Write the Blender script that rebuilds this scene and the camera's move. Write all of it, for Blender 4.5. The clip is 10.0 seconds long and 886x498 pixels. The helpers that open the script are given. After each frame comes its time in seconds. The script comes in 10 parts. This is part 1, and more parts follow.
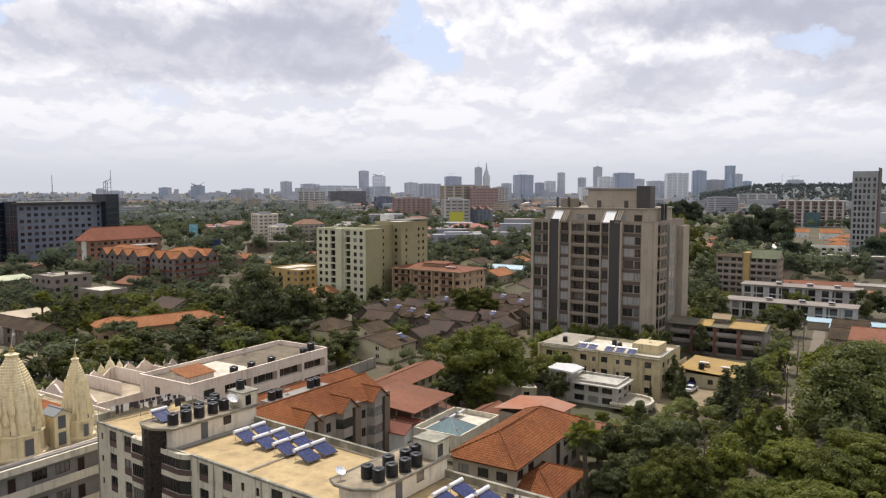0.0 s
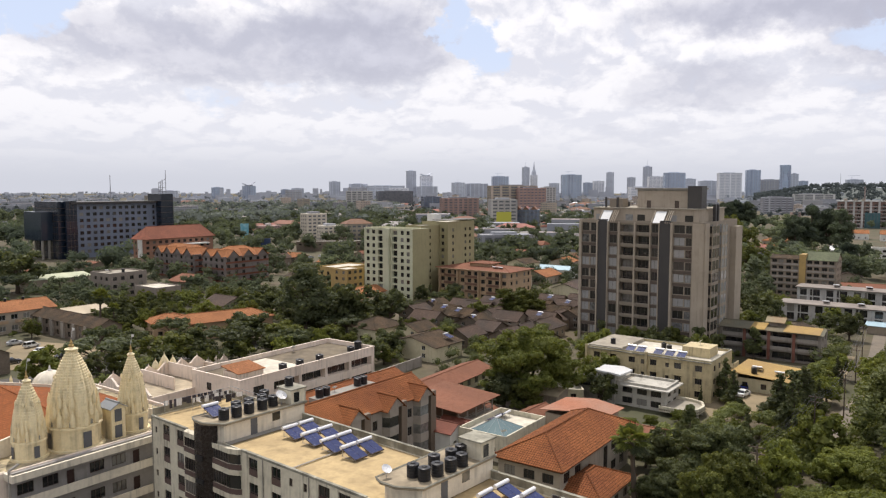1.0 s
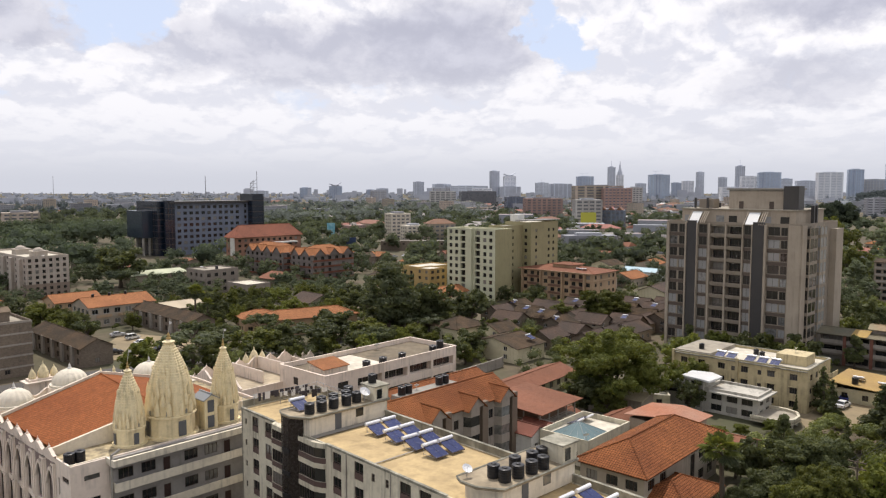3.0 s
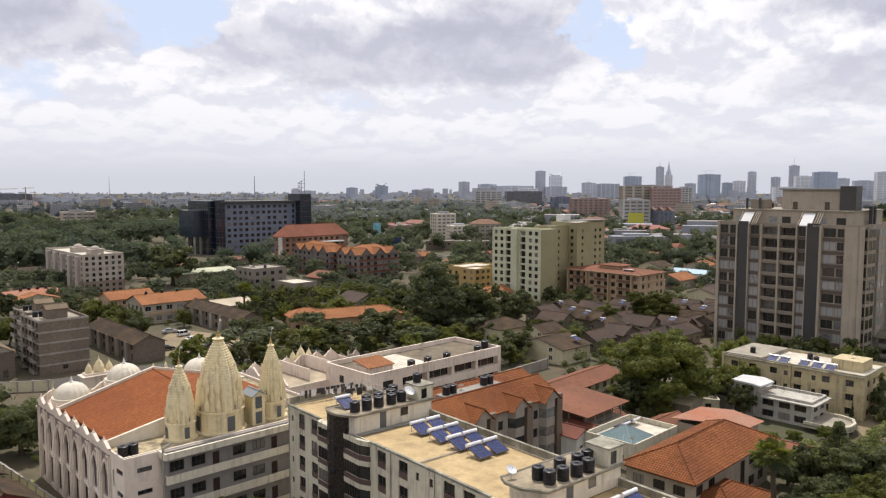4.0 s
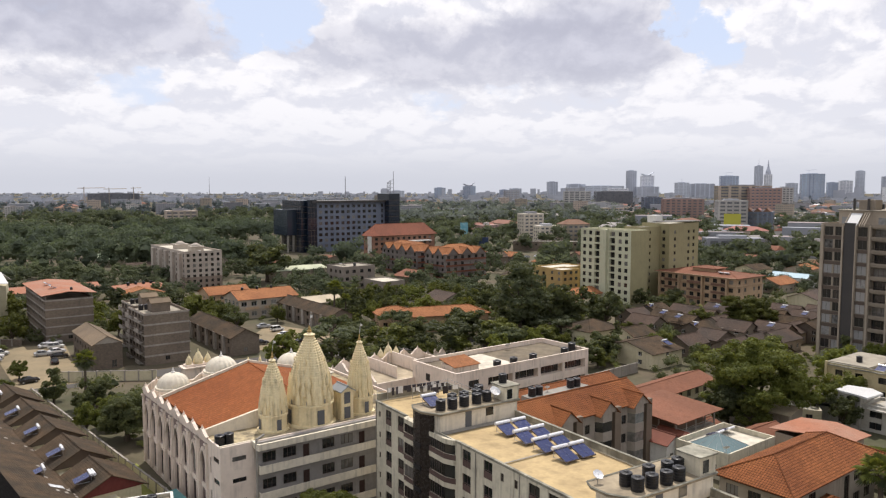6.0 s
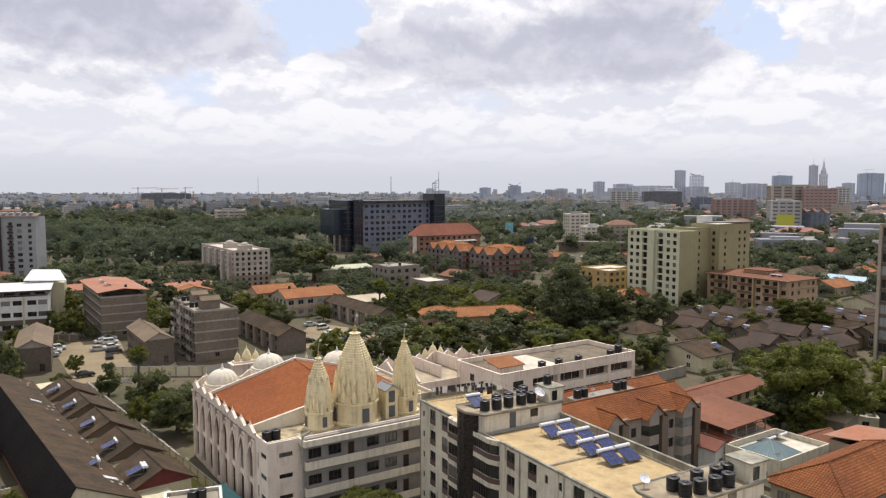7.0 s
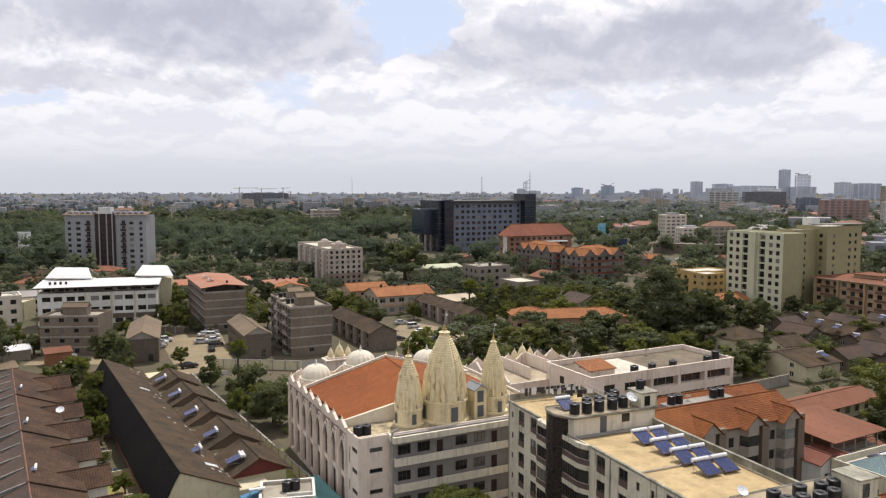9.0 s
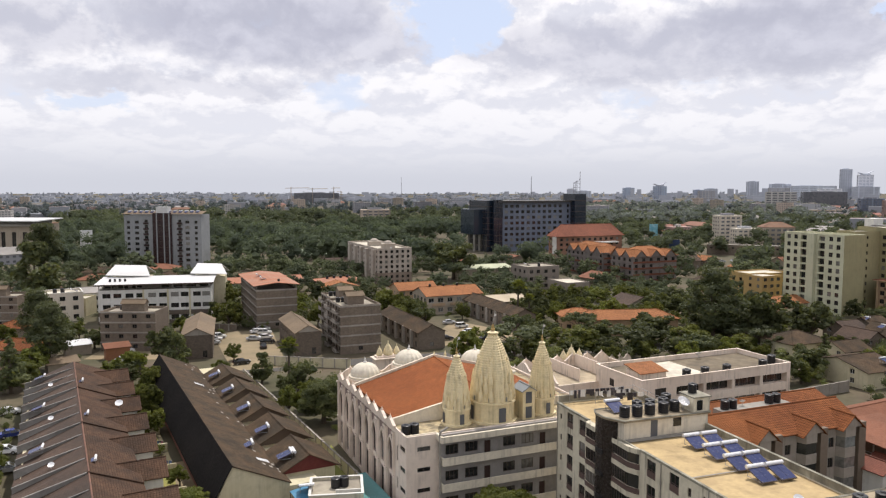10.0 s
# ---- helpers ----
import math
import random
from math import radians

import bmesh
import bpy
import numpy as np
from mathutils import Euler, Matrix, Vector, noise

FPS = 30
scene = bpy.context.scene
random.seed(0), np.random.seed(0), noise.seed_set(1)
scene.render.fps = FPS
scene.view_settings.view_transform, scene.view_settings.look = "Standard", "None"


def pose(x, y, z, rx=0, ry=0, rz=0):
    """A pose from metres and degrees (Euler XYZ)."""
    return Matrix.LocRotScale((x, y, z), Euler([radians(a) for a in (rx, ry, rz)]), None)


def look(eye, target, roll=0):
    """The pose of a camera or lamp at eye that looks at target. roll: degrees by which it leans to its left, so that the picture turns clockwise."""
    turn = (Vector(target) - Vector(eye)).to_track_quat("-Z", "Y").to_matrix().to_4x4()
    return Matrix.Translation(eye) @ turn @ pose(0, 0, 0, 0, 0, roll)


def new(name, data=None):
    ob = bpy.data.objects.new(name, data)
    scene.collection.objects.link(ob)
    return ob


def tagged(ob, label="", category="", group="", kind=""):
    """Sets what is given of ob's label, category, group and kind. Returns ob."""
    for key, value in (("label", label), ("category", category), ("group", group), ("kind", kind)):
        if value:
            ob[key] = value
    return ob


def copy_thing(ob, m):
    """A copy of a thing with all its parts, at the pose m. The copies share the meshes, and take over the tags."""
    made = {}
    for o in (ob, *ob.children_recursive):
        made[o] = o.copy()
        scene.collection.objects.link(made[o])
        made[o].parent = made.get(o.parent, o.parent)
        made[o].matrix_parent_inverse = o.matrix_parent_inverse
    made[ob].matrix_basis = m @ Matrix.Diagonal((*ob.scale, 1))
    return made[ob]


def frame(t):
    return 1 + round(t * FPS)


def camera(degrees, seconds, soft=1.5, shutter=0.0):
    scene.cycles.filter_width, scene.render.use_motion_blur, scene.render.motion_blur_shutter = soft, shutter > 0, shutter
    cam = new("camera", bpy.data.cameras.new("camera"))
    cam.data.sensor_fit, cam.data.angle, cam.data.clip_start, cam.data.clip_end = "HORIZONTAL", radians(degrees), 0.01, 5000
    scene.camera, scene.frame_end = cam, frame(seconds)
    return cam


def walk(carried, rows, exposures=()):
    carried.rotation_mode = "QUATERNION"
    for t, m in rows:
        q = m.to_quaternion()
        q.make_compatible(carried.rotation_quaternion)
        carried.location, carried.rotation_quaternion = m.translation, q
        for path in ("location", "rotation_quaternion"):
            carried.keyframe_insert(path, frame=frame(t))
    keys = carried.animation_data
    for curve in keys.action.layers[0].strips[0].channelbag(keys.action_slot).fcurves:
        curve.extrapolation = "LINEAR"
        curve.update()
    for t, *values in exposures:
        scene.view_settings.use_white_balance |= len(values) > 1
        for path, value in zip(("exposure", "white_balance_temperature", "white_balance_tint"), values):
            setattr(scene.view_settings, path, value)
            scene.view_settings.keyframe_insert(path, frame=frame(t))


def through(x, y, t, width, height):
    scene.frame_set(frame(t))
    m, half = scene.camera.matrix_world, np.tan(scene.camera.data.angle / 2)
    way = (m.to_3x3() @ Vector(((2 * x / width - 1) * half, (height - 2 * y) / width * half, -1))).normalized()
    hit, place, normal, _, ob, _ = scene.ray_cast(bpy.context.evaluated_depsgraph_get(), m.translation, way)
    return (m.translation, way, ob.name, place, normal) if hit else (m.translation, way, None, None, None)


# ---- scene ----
cam = camera(61.42, 10.0, soft=1.25)
PATH = [
    (0.0, pose(0, 0, 46, 85.223, 0, 0.0)),
    (0.5, pose(0, 0, 46, 85.223, 0, 1.65)),
    (1.0, pose(0, 0, 46, 85.22, 0, 3.6)),
    (1.5, pose(0, 0, 46, 85.22, 0, 5.188)),
    (2.0, pose(0, 0, 46, 85.221, 0, 6.69)),
    (2.5, pose(0, 0, 46, 85.227, 0, 8.26)),
    (4.0, pose(0, 0, 46, 85.24, 0, 13.443)),
    (4.5, pose(0, 0, 46, 85.235, 0, 15.086)),
    (5.0, pose(0, 0, 46, 85.237, 0, 16.84)),
    (5.5, pose(0, 0, 46, 85.236, 0, 18.447)),
    (7.0, pose(0, 0, 46, 85.236, 0, 23.601)),
    (7.5, pose(0, 0, 46, 85.231, 0, 25.213)),
    (8.0, pose(0, 0, 46, 85.231, 0, 26.917)),
    (8.5, pose(0, 0, 46, 85.228, 0, 28.572)),
    (9.0, pose(0, 0, 46, 85.245, 0, 30.547)),
    (9.5, pose(0, 0, 46, 85.25, 0, 32.4)),
    (10.0, pose(0, 0, 46, 85.245, 0, 34.3)),
]
walk(cam, PATH, ((0.0, 0.0, 6500, 14.0), (10.0, 0.0, 6500, 14.0)))

# ---- sky and sun ----
SUN_AZ, SUN_EL = 105.0, 63.0


def build_world():
    w = bpy.data.worlds.new("sky")
    scene.world = w
    w.use_nodes = True
    nt = w.node_tree
    nt.nodes.clear()
    N = nt.nodes.new

    def link(a, b):
        nt.links.new(a, b)

    def val(x, socket):
        if isinstance(x, (int, float)):
            socket.default_value = x
        else:
            link(x, socket)

    def mth(op, a, b=0.0, c=0.0):
        n = N("ShaderNodeMath")
        n.operation = op
        for i, x in enumerate((a, b, c)):
            val(x, n.inputs[i])
        return n.outputs[0]

    def ramp(x, lo, hi):
        n = N("ShaderNodeMapRange")
        n.interpolation_type = "SMOOTHSTEP"
        n.inputs[1].default_value, n.inputs[2].default_value = lo, hi
        link(x, n.inputs[0])
        return n.outputs[0]

    def mix(f, a, b):
        n = N("ShaderNodeMix")
        n.data_type = "RGBA"
        val(f, n.inputs[0])
        for s, x in ((n.inputs[6], a), (n.inputs[7], b)):
            if isinstance(x, tuple):
                s.default_value = (*x, 1)
            else:
                link(x, s)
        return n.outputs[2]

    coord = N("ShaderNodeTexCoord").outputs["Generated"]
    sep = N("ShaderNodeSeparateXYZ")
    link(coord, sep.inputs[0])
    x, y, z = sep.outputs
    el = mth("MULTIPLY", mth("ARCSINE", z), 57.2958)
    az = mth("MULTIPLY", mth("ARCTAN2", mth("MULTIPLY", x, -1.0), y), 57.2958)
    # cloud heaps lie closer together towards the horizon
    v = mth("MULTIPLY", mth("LOGARITHM", mth("ADD", mth("MAXIMUM", el, -2.0), 4.5), 2.71828), 2.6)

    def at(du=0.0, dv=0.0):
        n = N("ShaderNodeCombineXYZ")
        link(mth("ADD", mth("MULTIPLY", az, 0.12), du), n.inputs[0])
        link(mth("ADD", v, dv), n.inputs[1])
        return n.outputs[0]

    def fbm(vec, scale, detail, rough=0.55, out=0):
        n = N("ShaderNodeTexNoise")
        n.noise_dimensions = "2D"
        n.inputs["Scale"].default_value = scale
        n.inputs["Detail"].default_value = detail
        n.inputs["Roughness"].default_value = rough
        link(vec, n.inputs["Vector"])
        return n.outputs[out]

    def heaps(vec):
        """Rounded heaps on heaps: noise-bent cells, the larger carrying smaller ones."""
        bend = N("ShaderNodeVectorMath")
        bend.operation = "MULTIPLY_ADD"
        link(fbm(vec, 1.7, 6, 0.6, 1), bend.inputs[0])
        bend.inputs[1].default_value = (0.75, 0.75, 0.0)
        link(vec, bend.inputs[2])
        n = N("ShaderNodeTexVoronoi")
        n.voronoi_dimensions = "2D"
        n.inputs["Scale"].default_value = 1.5
        n.inputs["Detail"].default_value = 3.0
        n.inputs["Roughness"].default_value = 0.45
        link(bend.outputs[0], n.inputs["Vector"])
        return mth("ADD", mth("MULTIPLY", mth("SUBTRACT", 0.75, n.outputs["Distance"]), 0.55), mth("MULTIPLY", fbm(vec, 1.1, 7, 0.55), 0.9))

    here = at()
    heap = heaps(here)
    above = heaps(at(0.015, 0.16))
    big = fbm(here, 0.55, 3, 0.5)
    rag = fbm(at(3.1, 1.7), 2.4, 7, 0.6, 1)
    bits = N("ShaderNodeSeparateXYZ")
    link(rag, bits.inputs[0])
    wx = mth("MULTIPLY", mth("SUBTRACT", bits.outputs[0], 0.5), 6.0)
    wy = mth("MULTIPLY", mth("SUBTRACT", bits.outputs[1], 0.5), 3.6)
    azw, elw = mth("ADD", az, wx), mth("ADD", el, wy)

    def patch(a0, e0, sa, se, k, base=1.0):
        """A soft-edged patch of sky round a bearing and height; base below 1 gives it a flat underside."""
        da = mth("DIVIDE", mth("SUBTRACT", azw, a0), sa)
        de = mth("DIVIDE", mth("SUBTRACT", elw, e0), se)
        if base < 1.0:
            de = mth("MAXIMUM", de, mth("MULTIPLY", de, -1.0 / base))
        r = mth("ADD", mth("MULTIPLY", da, da), mth("MULTIPLY", de, de))
        return mth("MULTIPLY", mth("SUBTRACT", 1.0, ramp(r, 0.25, 1.7)), k)

    def most(patches, base=1.0):
        out = None
        for p in patches:
            q = patch(*p, base)
            out = q if out is None else mth("MAXIMUM", out, q)
        return out

    blue = most(((33.0, 12.7, 4.1, 2.6, 1.0),
             (35.0, 10.5, 1.5, 1.1, 0.8),
             (42.3, 7.2, 2.1, 1.1, 0.6),
             (59.7, 5.9, 3.3, 0.7, 0.7),
             (0.8, 10.3, 1.9, 2.0, 0.95),
             (2.7, 12.5, 1.5, 1.5, 0.8),
             (-25.6, 9.8, 2.1, 0.9, 0.5),
             (42.2, 6.6, 2.1, 1.3, 0.6),
             (20.9, 6.0, 1.7, 0.8, 0.4),
             (15.2, 7.3, 2.6, 0.6, 0.5),
             (35.5, 10.2, 1.7, 1.0, 0.6)))
    grey = most(((47.4, 11.6, 11.3, 3.7, 1.0),
             (38.3, 10.2, 3.9, 1.4, 0.8),
             (17.9, 9.5, 12.6, 2.7, 0.8),
             (9.7, 10.3, 7.4, 3.6, 1.0),
             (-24.9, 12.2, 14.3, 2.3, 1.0),
             (-29.5, 9.5, 6.5, 2.6, 0.9),
             (-28.8, 6.4, 3.9, 1.5, 0.6),
             (-15.3, 6.8, 5.6, 1.8, 0.7),
             (62.5, 10.2, 4.3, 2.6, 0.7),
             (53.0, 7.1, 9.5, 0.9, 0.6),
             (62.8, 3.4, 3.9, 0.8, 0.35),
             (25.2, 9.9, 7.8, 2.2, 0.6),
             (-10.9, 3.6, 5.2, 0.6, 0.35)), 0.8)
    # away from the view the same broken cloud goes on
    blue = mth("MAXIMUM", blue, mth("MULTIPLY", ramp(big, 0.60, 0.72), ramp(el, 16.0, 30.0)))
    grey = mth("MAXIMUM", grey, mth("MULTIPLY", ramp(heap, 0.45, 0.75), ramp(el, 15.0, 28.0)))
    sky = N("ShaderNodeTexSky")
    sky.sky_type = "NISHITA"
    sky.sun_disc = False
    sky.sun_elevation, sky.sun_rotation = radians(SUN_EL), radians(90 - SUN_AZ)
    sky.altitude, sky.dust_density, sky.air_density = 1700, 1.2, 1.0
    tone = N("ShaderNodeVectorMath")
    tone.operation = "SCALE"
    link(sky.outputs[0], tone.inputs[0])
    tone.inputs["Scale"].default_value = 0.10
    deep = mix(0.8, tone.outputs[0], (0.70, 0.80, 0.97))
    # heaps are bright above and grey beneath
    slope = mth("ADD", mth("MULTIPLY", mth("SUBTRACT", heap, above), 1.0), mth("MULTIPLY", mth("SUBTRACT", heap, 0.62), 0.55))
    white = mix(ramp(slope, -0.34, 0.10), (0.715, 0.74, 0.805), (0.95, 0.955, 0.965))
    under = mix(ramp(slope, -0.45, 0.45), (0.495, 0.515, 0.60), (0.63, 0.65, 0.73))
    cloud = mix(grey, white, under)
    seen = mix(ramp(mth("ADD", blue, mth("MULTIPLY", mth("SUBTRACT", 0.6, heap), 0.9)), 0.34, 1.0), cloud, deep)
    low = mix(ramp(el, 0.0, 5.0), (0.60, 0.63, 0.685), (0.77, 0.795, 0.835))
    haze = mth("ADD", mth("MULTIPLY", ramp(el, 0.3, 7.0), 0.75), mth("MULTIPLY", ramp(el, 6.0, 11.0), 0.25))
    out = mix(haze, low, seen)
    # out of view overhead, half an even grey is mixed in to set fill light
    out = mix(ramp(el, 16.0, 42.0), out, mix(0.5, out, (0.66, 0.69, 0.74)))
    bg = N("ShaderNodeBackground")
    link(out, bg.inputs[0])
    bg.inputs[1].default_value = 1.06
    o = N("ShaderNodeOutputWorld")
    link(bg.outputs[0], o.inputs[0])


build_world()
sun = new("sun", bpy.data.lights.new("sun", "SUN"))
sun.data.energy, sun.data.angle, sun.data.color = 3.85, radians(0.8), (1.0, 0.95, 0.86)
sun.matrix_world = look((200 * math.cos(radians(SUN_AZ)), 200 * math.sin(radians(SUN_AZ)), 200 * math.tan(radians(SUN_EL))), (0, 0, 0))

# ---- materials ----
MATS = {}


def mat(name, a, b=None, rough=0.85, big=0.12, small=2.5, stain=0.25, streak=0.0, bump=0.3, metal=0.0, pattern="", size=(0.3, 0.35), vary=0.0, spec=0.4, mortar=0.5):
    """Two colours blended by a broad noise, darkened by grain, stains and running streaks; pattern: brick rows, tiles or ribs laid in metres."""
    if name in MATS:
        return MATS[name]
    m = bpy.data.materials.new(name)
    m.use_nodes = True
    nt = m.node_tree
    p = nt.nodes["Principled BSDF"]
    N, L = nt.nodes.new, nt.links.new
    b = b or tuple(c * 0.75 for c in a)
    pos = N("ShaderNodeNewGeometry").outputs["Position"]

    def noise_at(scale, detail, stretch=None):
        v = pos
        if stretch:
            mp = N("ShaderNodeMapping")
            mp.inputs["Scale"].default_value = stretch
            L(pos, mp.inputs[0])
            v = mp.outputs[0]
        n = N("ShaderNodeTexNoise")
        n.inputs["Scale"].default_value, n.inputs["Detail"].default_value = scale, detail
        L(v, n.inputs["Vector"])
        return n.outputs[0]

    def rng(x, lo, hi, o0=0.0, o1=1.0):
        n = N("ShaderNodeMapRange")
        for i, q in enumerate((lo, hi, o0, o1)):
            n.inputs[i + 1].default_value = q
        L(x, n.inputs[0])
        return n.outputs[0]

    def blend(f, x, y, kind="MIX"):
        n = N("ShaderNodeMix")
        n.data_type, n.blend_type = "RGBA", kind
        if isinstance(f, float):
            n.inputs[0].default_value = f
        else:
            L(f, n.inputs[0])
        for s, q in ((n.inputs[6], x), (n.inputs[7], y)):
            if isinstance(q, tuple):
                s.default_value = (*q, 1)
            else:
                L(q, s)
        return n.outputs[2]

    col = blend(rng(noise_at(big, 5), 0.35, 0.65), a, b)
    h = noise_at(small, 6)
    if pattern:
        uv = N("ShaderNodeUVMap").outputs[0]
        if pattern == "ribs":
            t = N("ShaderNodeTexWave")
            t.bands_direction = "X"
            t.inputs["Scale"].default_value = 0.314 / size[0]
            L(uv, t.inputs["Vector"])
            fac = t.outputs["Fac"]
            col = blend(rng(fac, 0.0, 0.5, 0.25, 0.0), col, tuple(c * 0.5 for c in b))
        else:
            t = N("ShaderNodeTexBrick")
            t.inputs["Scale"].default_value = 1.0
            t.inputs["Brick Width"].default_value, t.inputs["Row Height"].default_value = size
            t.inputs["Mortar Size"].default_value = 0.045 if pattern == "tiles" else 0.012
            t.offset = 0.0 if pattern == "tiles" else 0.5
            t.inputs["Color1"].default_value, t.inputs["Color2"].default_value = (0.78, 0.78, 0.78, 1), (1.15, 1.12, 1.1, 1)
            t.inputs["Mortar"].default_value = (mortar, mortar, mortar, 1)
            t.inputs["Mortar Smooth"].default_value = 0.6
            L(uv, t.inputs["Vector"])
            col = blend(1.0, col, t.outputs["Color"], "MULTIPLY")
            fac = t.outputs["Fac"]
    if stain:
        col = blend(rng(noise_at(small * 0.33, 8), 0.52, 0.78, 0.0, stain), col, tuple(c * 0.35 for c in b))
        col = blend(rng(h, 0.3, 0.75, 0.0, stain * 0.8), col, tuple(c * 0.6 for c in a))
    if streak:
        runs = N("ShaderNodeMath")
        runs.operation = "MULTIPLY"
        L(rng(noise_at(1.9, 6, (1, 1, 0.06)), 0.47, 0.72, 0.0, min(1.0, streak * 1.5)), runs.inputs[0])
        L(rng(noise_at(0.33, 4), 0.42, 0.62), runs.inputs[1])
        col = blend(runs.outputs[0], col, (0.05, 0.045, 0.035))
    if vary:
        r = N("ShaderNodeObjectInfo").outputs["Random"]
        hs = N("ShaderNodeHueSaturation")
        L(rng(r, 0, 1, 1 - vary, 1 + vary), hs.inputs["Value"])
        L(rng(r, 0, 1, 0.5 + vary * 0.06, 0.5 - vary * 0.06), hs.inputs["Hue"])
        L(col, hs.inputs["Color"])
        col = hs.outputs[0]
    L(col, p.inputs["Base Color"])
    L(rng(h, 0.2, 0.8, max(rough - 0.12, 0.04), min(rough + 0.1, 1)), p.inputs["Roughness"])
    p.inputs["Metallic"].default_value = metal
    p.inputs["Specular IOR Level"].default_value = spec
    bp = N("ShaderNodeBump")
    bp.inputs["Strength"].default_value, bp.inputs["Distance"].default_value = bump, 0.05
    if pattern:
        L(rng(fac, 0, 1, 1, 0) if pattern != "ribs" else fac, bp.inputs["Height"])
    else:
        L(h, bp.inputs["Height"])
    L(bp.outputs[0], p.inputs["Normal"])
    MATS[name] = m
    return m


def pane_mat(name, dark, pale, share, rough=0.12):
    """Window glass over a dark room; a share of the panes has pale curtains behind."""
    m = bpy.data.materials.new(name)
    m.use_nodes = True
    nt = m.node_tree
    p = nt.nodes["Principled BSDF"]
    N, L = nt.nodes.new, nt.links.new
    info = N("ShaderNodeObjectInfo").outputs["Random"]
    n = N("ShaderNodeTexNoise")
    n.inputs["Scale"].default_value = 1.3
    L(N("ShaderNodeNewGeometry").outputs["Position"], n.inputs["Vector"])
    s = N("ShaderNodeMath")
    s.operation = "ADD"
    L(info, s.inputs[0])
    q = N("ShaderNodeMath")
    q.operation = "MULTIPLY_ADD"
    L(n.outputs[0], q.inputs[0])
    q.inputs[1].default_value, q.inputs[2].default_value = 0.14, -0.07
    L(q.outputs[0], s.inputs[1])
    r = N("ShaderNodeMapRange")
    r.inputs[1].default_value, r.inputs[2].default_value = 1 - share - 0.06, 1 - share + 0.06
    L(s.outputs[0], r.inputs[0])
    mx = N("ShaderNodeMix")
    mx.data_type = "RGBA"
    L(r.outputs[0], mx.inputs[0])
    mx.inputs[6].default_value, mx.inputs[7].default_value = (*dark, 1), (*pale, 1)
    L(mx.outputs[2], p.inputs["Base Color"])
    p.inputs["Roughness"].default_value = rough
    p.inputs["Coat Weight"].default_value = 0.4
    MATS[name] = m
    return m


def leaf_mat(name, a, b, rough=0.55, through=(1.6, 1.5, 0.7), scale=0.35, each=0.55):
    m = bpy.data.materials.new(name)
    m.use_nodes = True
    nt = m.node_tree
    p = nt.nodes["Principled BSDF"]
    N, L = nt.nodes.new, nt.links.new
    g = N("ShaderNodeNewGeometry")
    n = N("ShaderNodeTexNoise")
    n.inputs["Scale"].default_value = scale
    L(g.outputs["Position"], n.inputs["Vector"])
    f = N("ShaderNodeMath")
    f.operation = "MULTIPLY_ADD"
    L(g.outputs["Random Per Island"], f.inputs[0])
    f.inputs[1].default_value = each
    f2 = N("ShaderNodeMath")
    f2.operation = "MULTIPLY_ADD"
    L(n.outputs[0], f2.inputs[0])
    f2.inputs[1].default_value, f2.inputs[2].default_value = 2.4 - 2 * each, each / 2 - 0.7
    L(f2.outputs[0], f.inputs[2])
    mx = N("ShaderNodeMix")
    mx.data_type = "RGBA"
    L(f.outputs[0], mx.inputs[0])
    mx.inputs[6].default_value, mx.inputs[7].default_value = (*a, 1), (*b, 1)
    hs = N("ShaderNodeHueSaturation")
    rr = N("ShaderNodeMapRange")
    rr.inputs[3].default_value, rr.inputs[4].default_value = 0.72, 1.3
    L(N("ShaderNodeObjectInfo").outputs["Random"], rr.inputs[0])
    L(rr.outputs[0], hs.inputs["Value"])
    L(mx.outputs[2], hs.inputs["Color"])
    L(hs.outputs[0], p.inputs["Base Color"])
    p.inputs["Roughness"].default_value = rough
    p.inputs["Specular IOR Level"].default_value = 0.15
    tr = N("ShaderNodeBsdfTranslucent")
    warm = N("ShaderNodeMix")
    warm.data_type, warm.blend_type = "RGBA", "MULTIPLY"
    warm.inputs[0].default_value = 1.0
    L(hs.outputs[0], warm.inputs[6])
    warm.inputs[7].default_value = (*through, 1)
    L(warm.outputs[2], tr.inputs["Color"])
    ms = N("ShaderNodeMixShader")
    ms.inputs[0].default_value = 0.35
    L(p.outputs[0], ms.inputs[1])
    L(tr.outputs[0], ms.inputs[2])
    L(ms.outputs[0], nt.nodes["Material Output"].inputs["Surface"])
    MATS[name] = m
    return m


CREAM = mat("cream_plaster", (0.66, 0.61, 0.475), (0.54, 0.49, 0.375), stain=0.4, streak=0.6)
CREAM2 = mat("pale_cream_plaster", (0.595, 0.541, 0.378), (0.524, 0.469, 0.307), stain=0.25, streak=0.2)
TRIMW = mat("warm_white_trim_plaster", (0.76, 0.69, 0.56), (0.66, 0.59, 0.47), stain=0.35, streak=0.35)
WHITE = mat("white_paint", (0.70, 0.69, 0.65), (0.60, 0.59, 0.55), stain=0.18, streak=0.15)
PINK = mat("pale_pink_plaster", (0.79, 0.675, 0.575), (0.70, 0.59, 0.49), stain=0.2, streak=0.3)
IVORY = mat("ivory_stucco", (0.82, 0.70, 0.44), (0.74, 0.62, 0.375), small=4, stain=0.35, streak=0.3, bump=0.6)
GREENW = mat("pale_green_paint", (0.56, 0.56, 0.40), (0.50, 0.50, 0.35), stain=0.1, streak=0.15)
OLIVE = mat("olive_plaster", (0.335, 0.30, 0.165), (0.295, 0.262, 0.145), stain=0.15, streak=0.15)
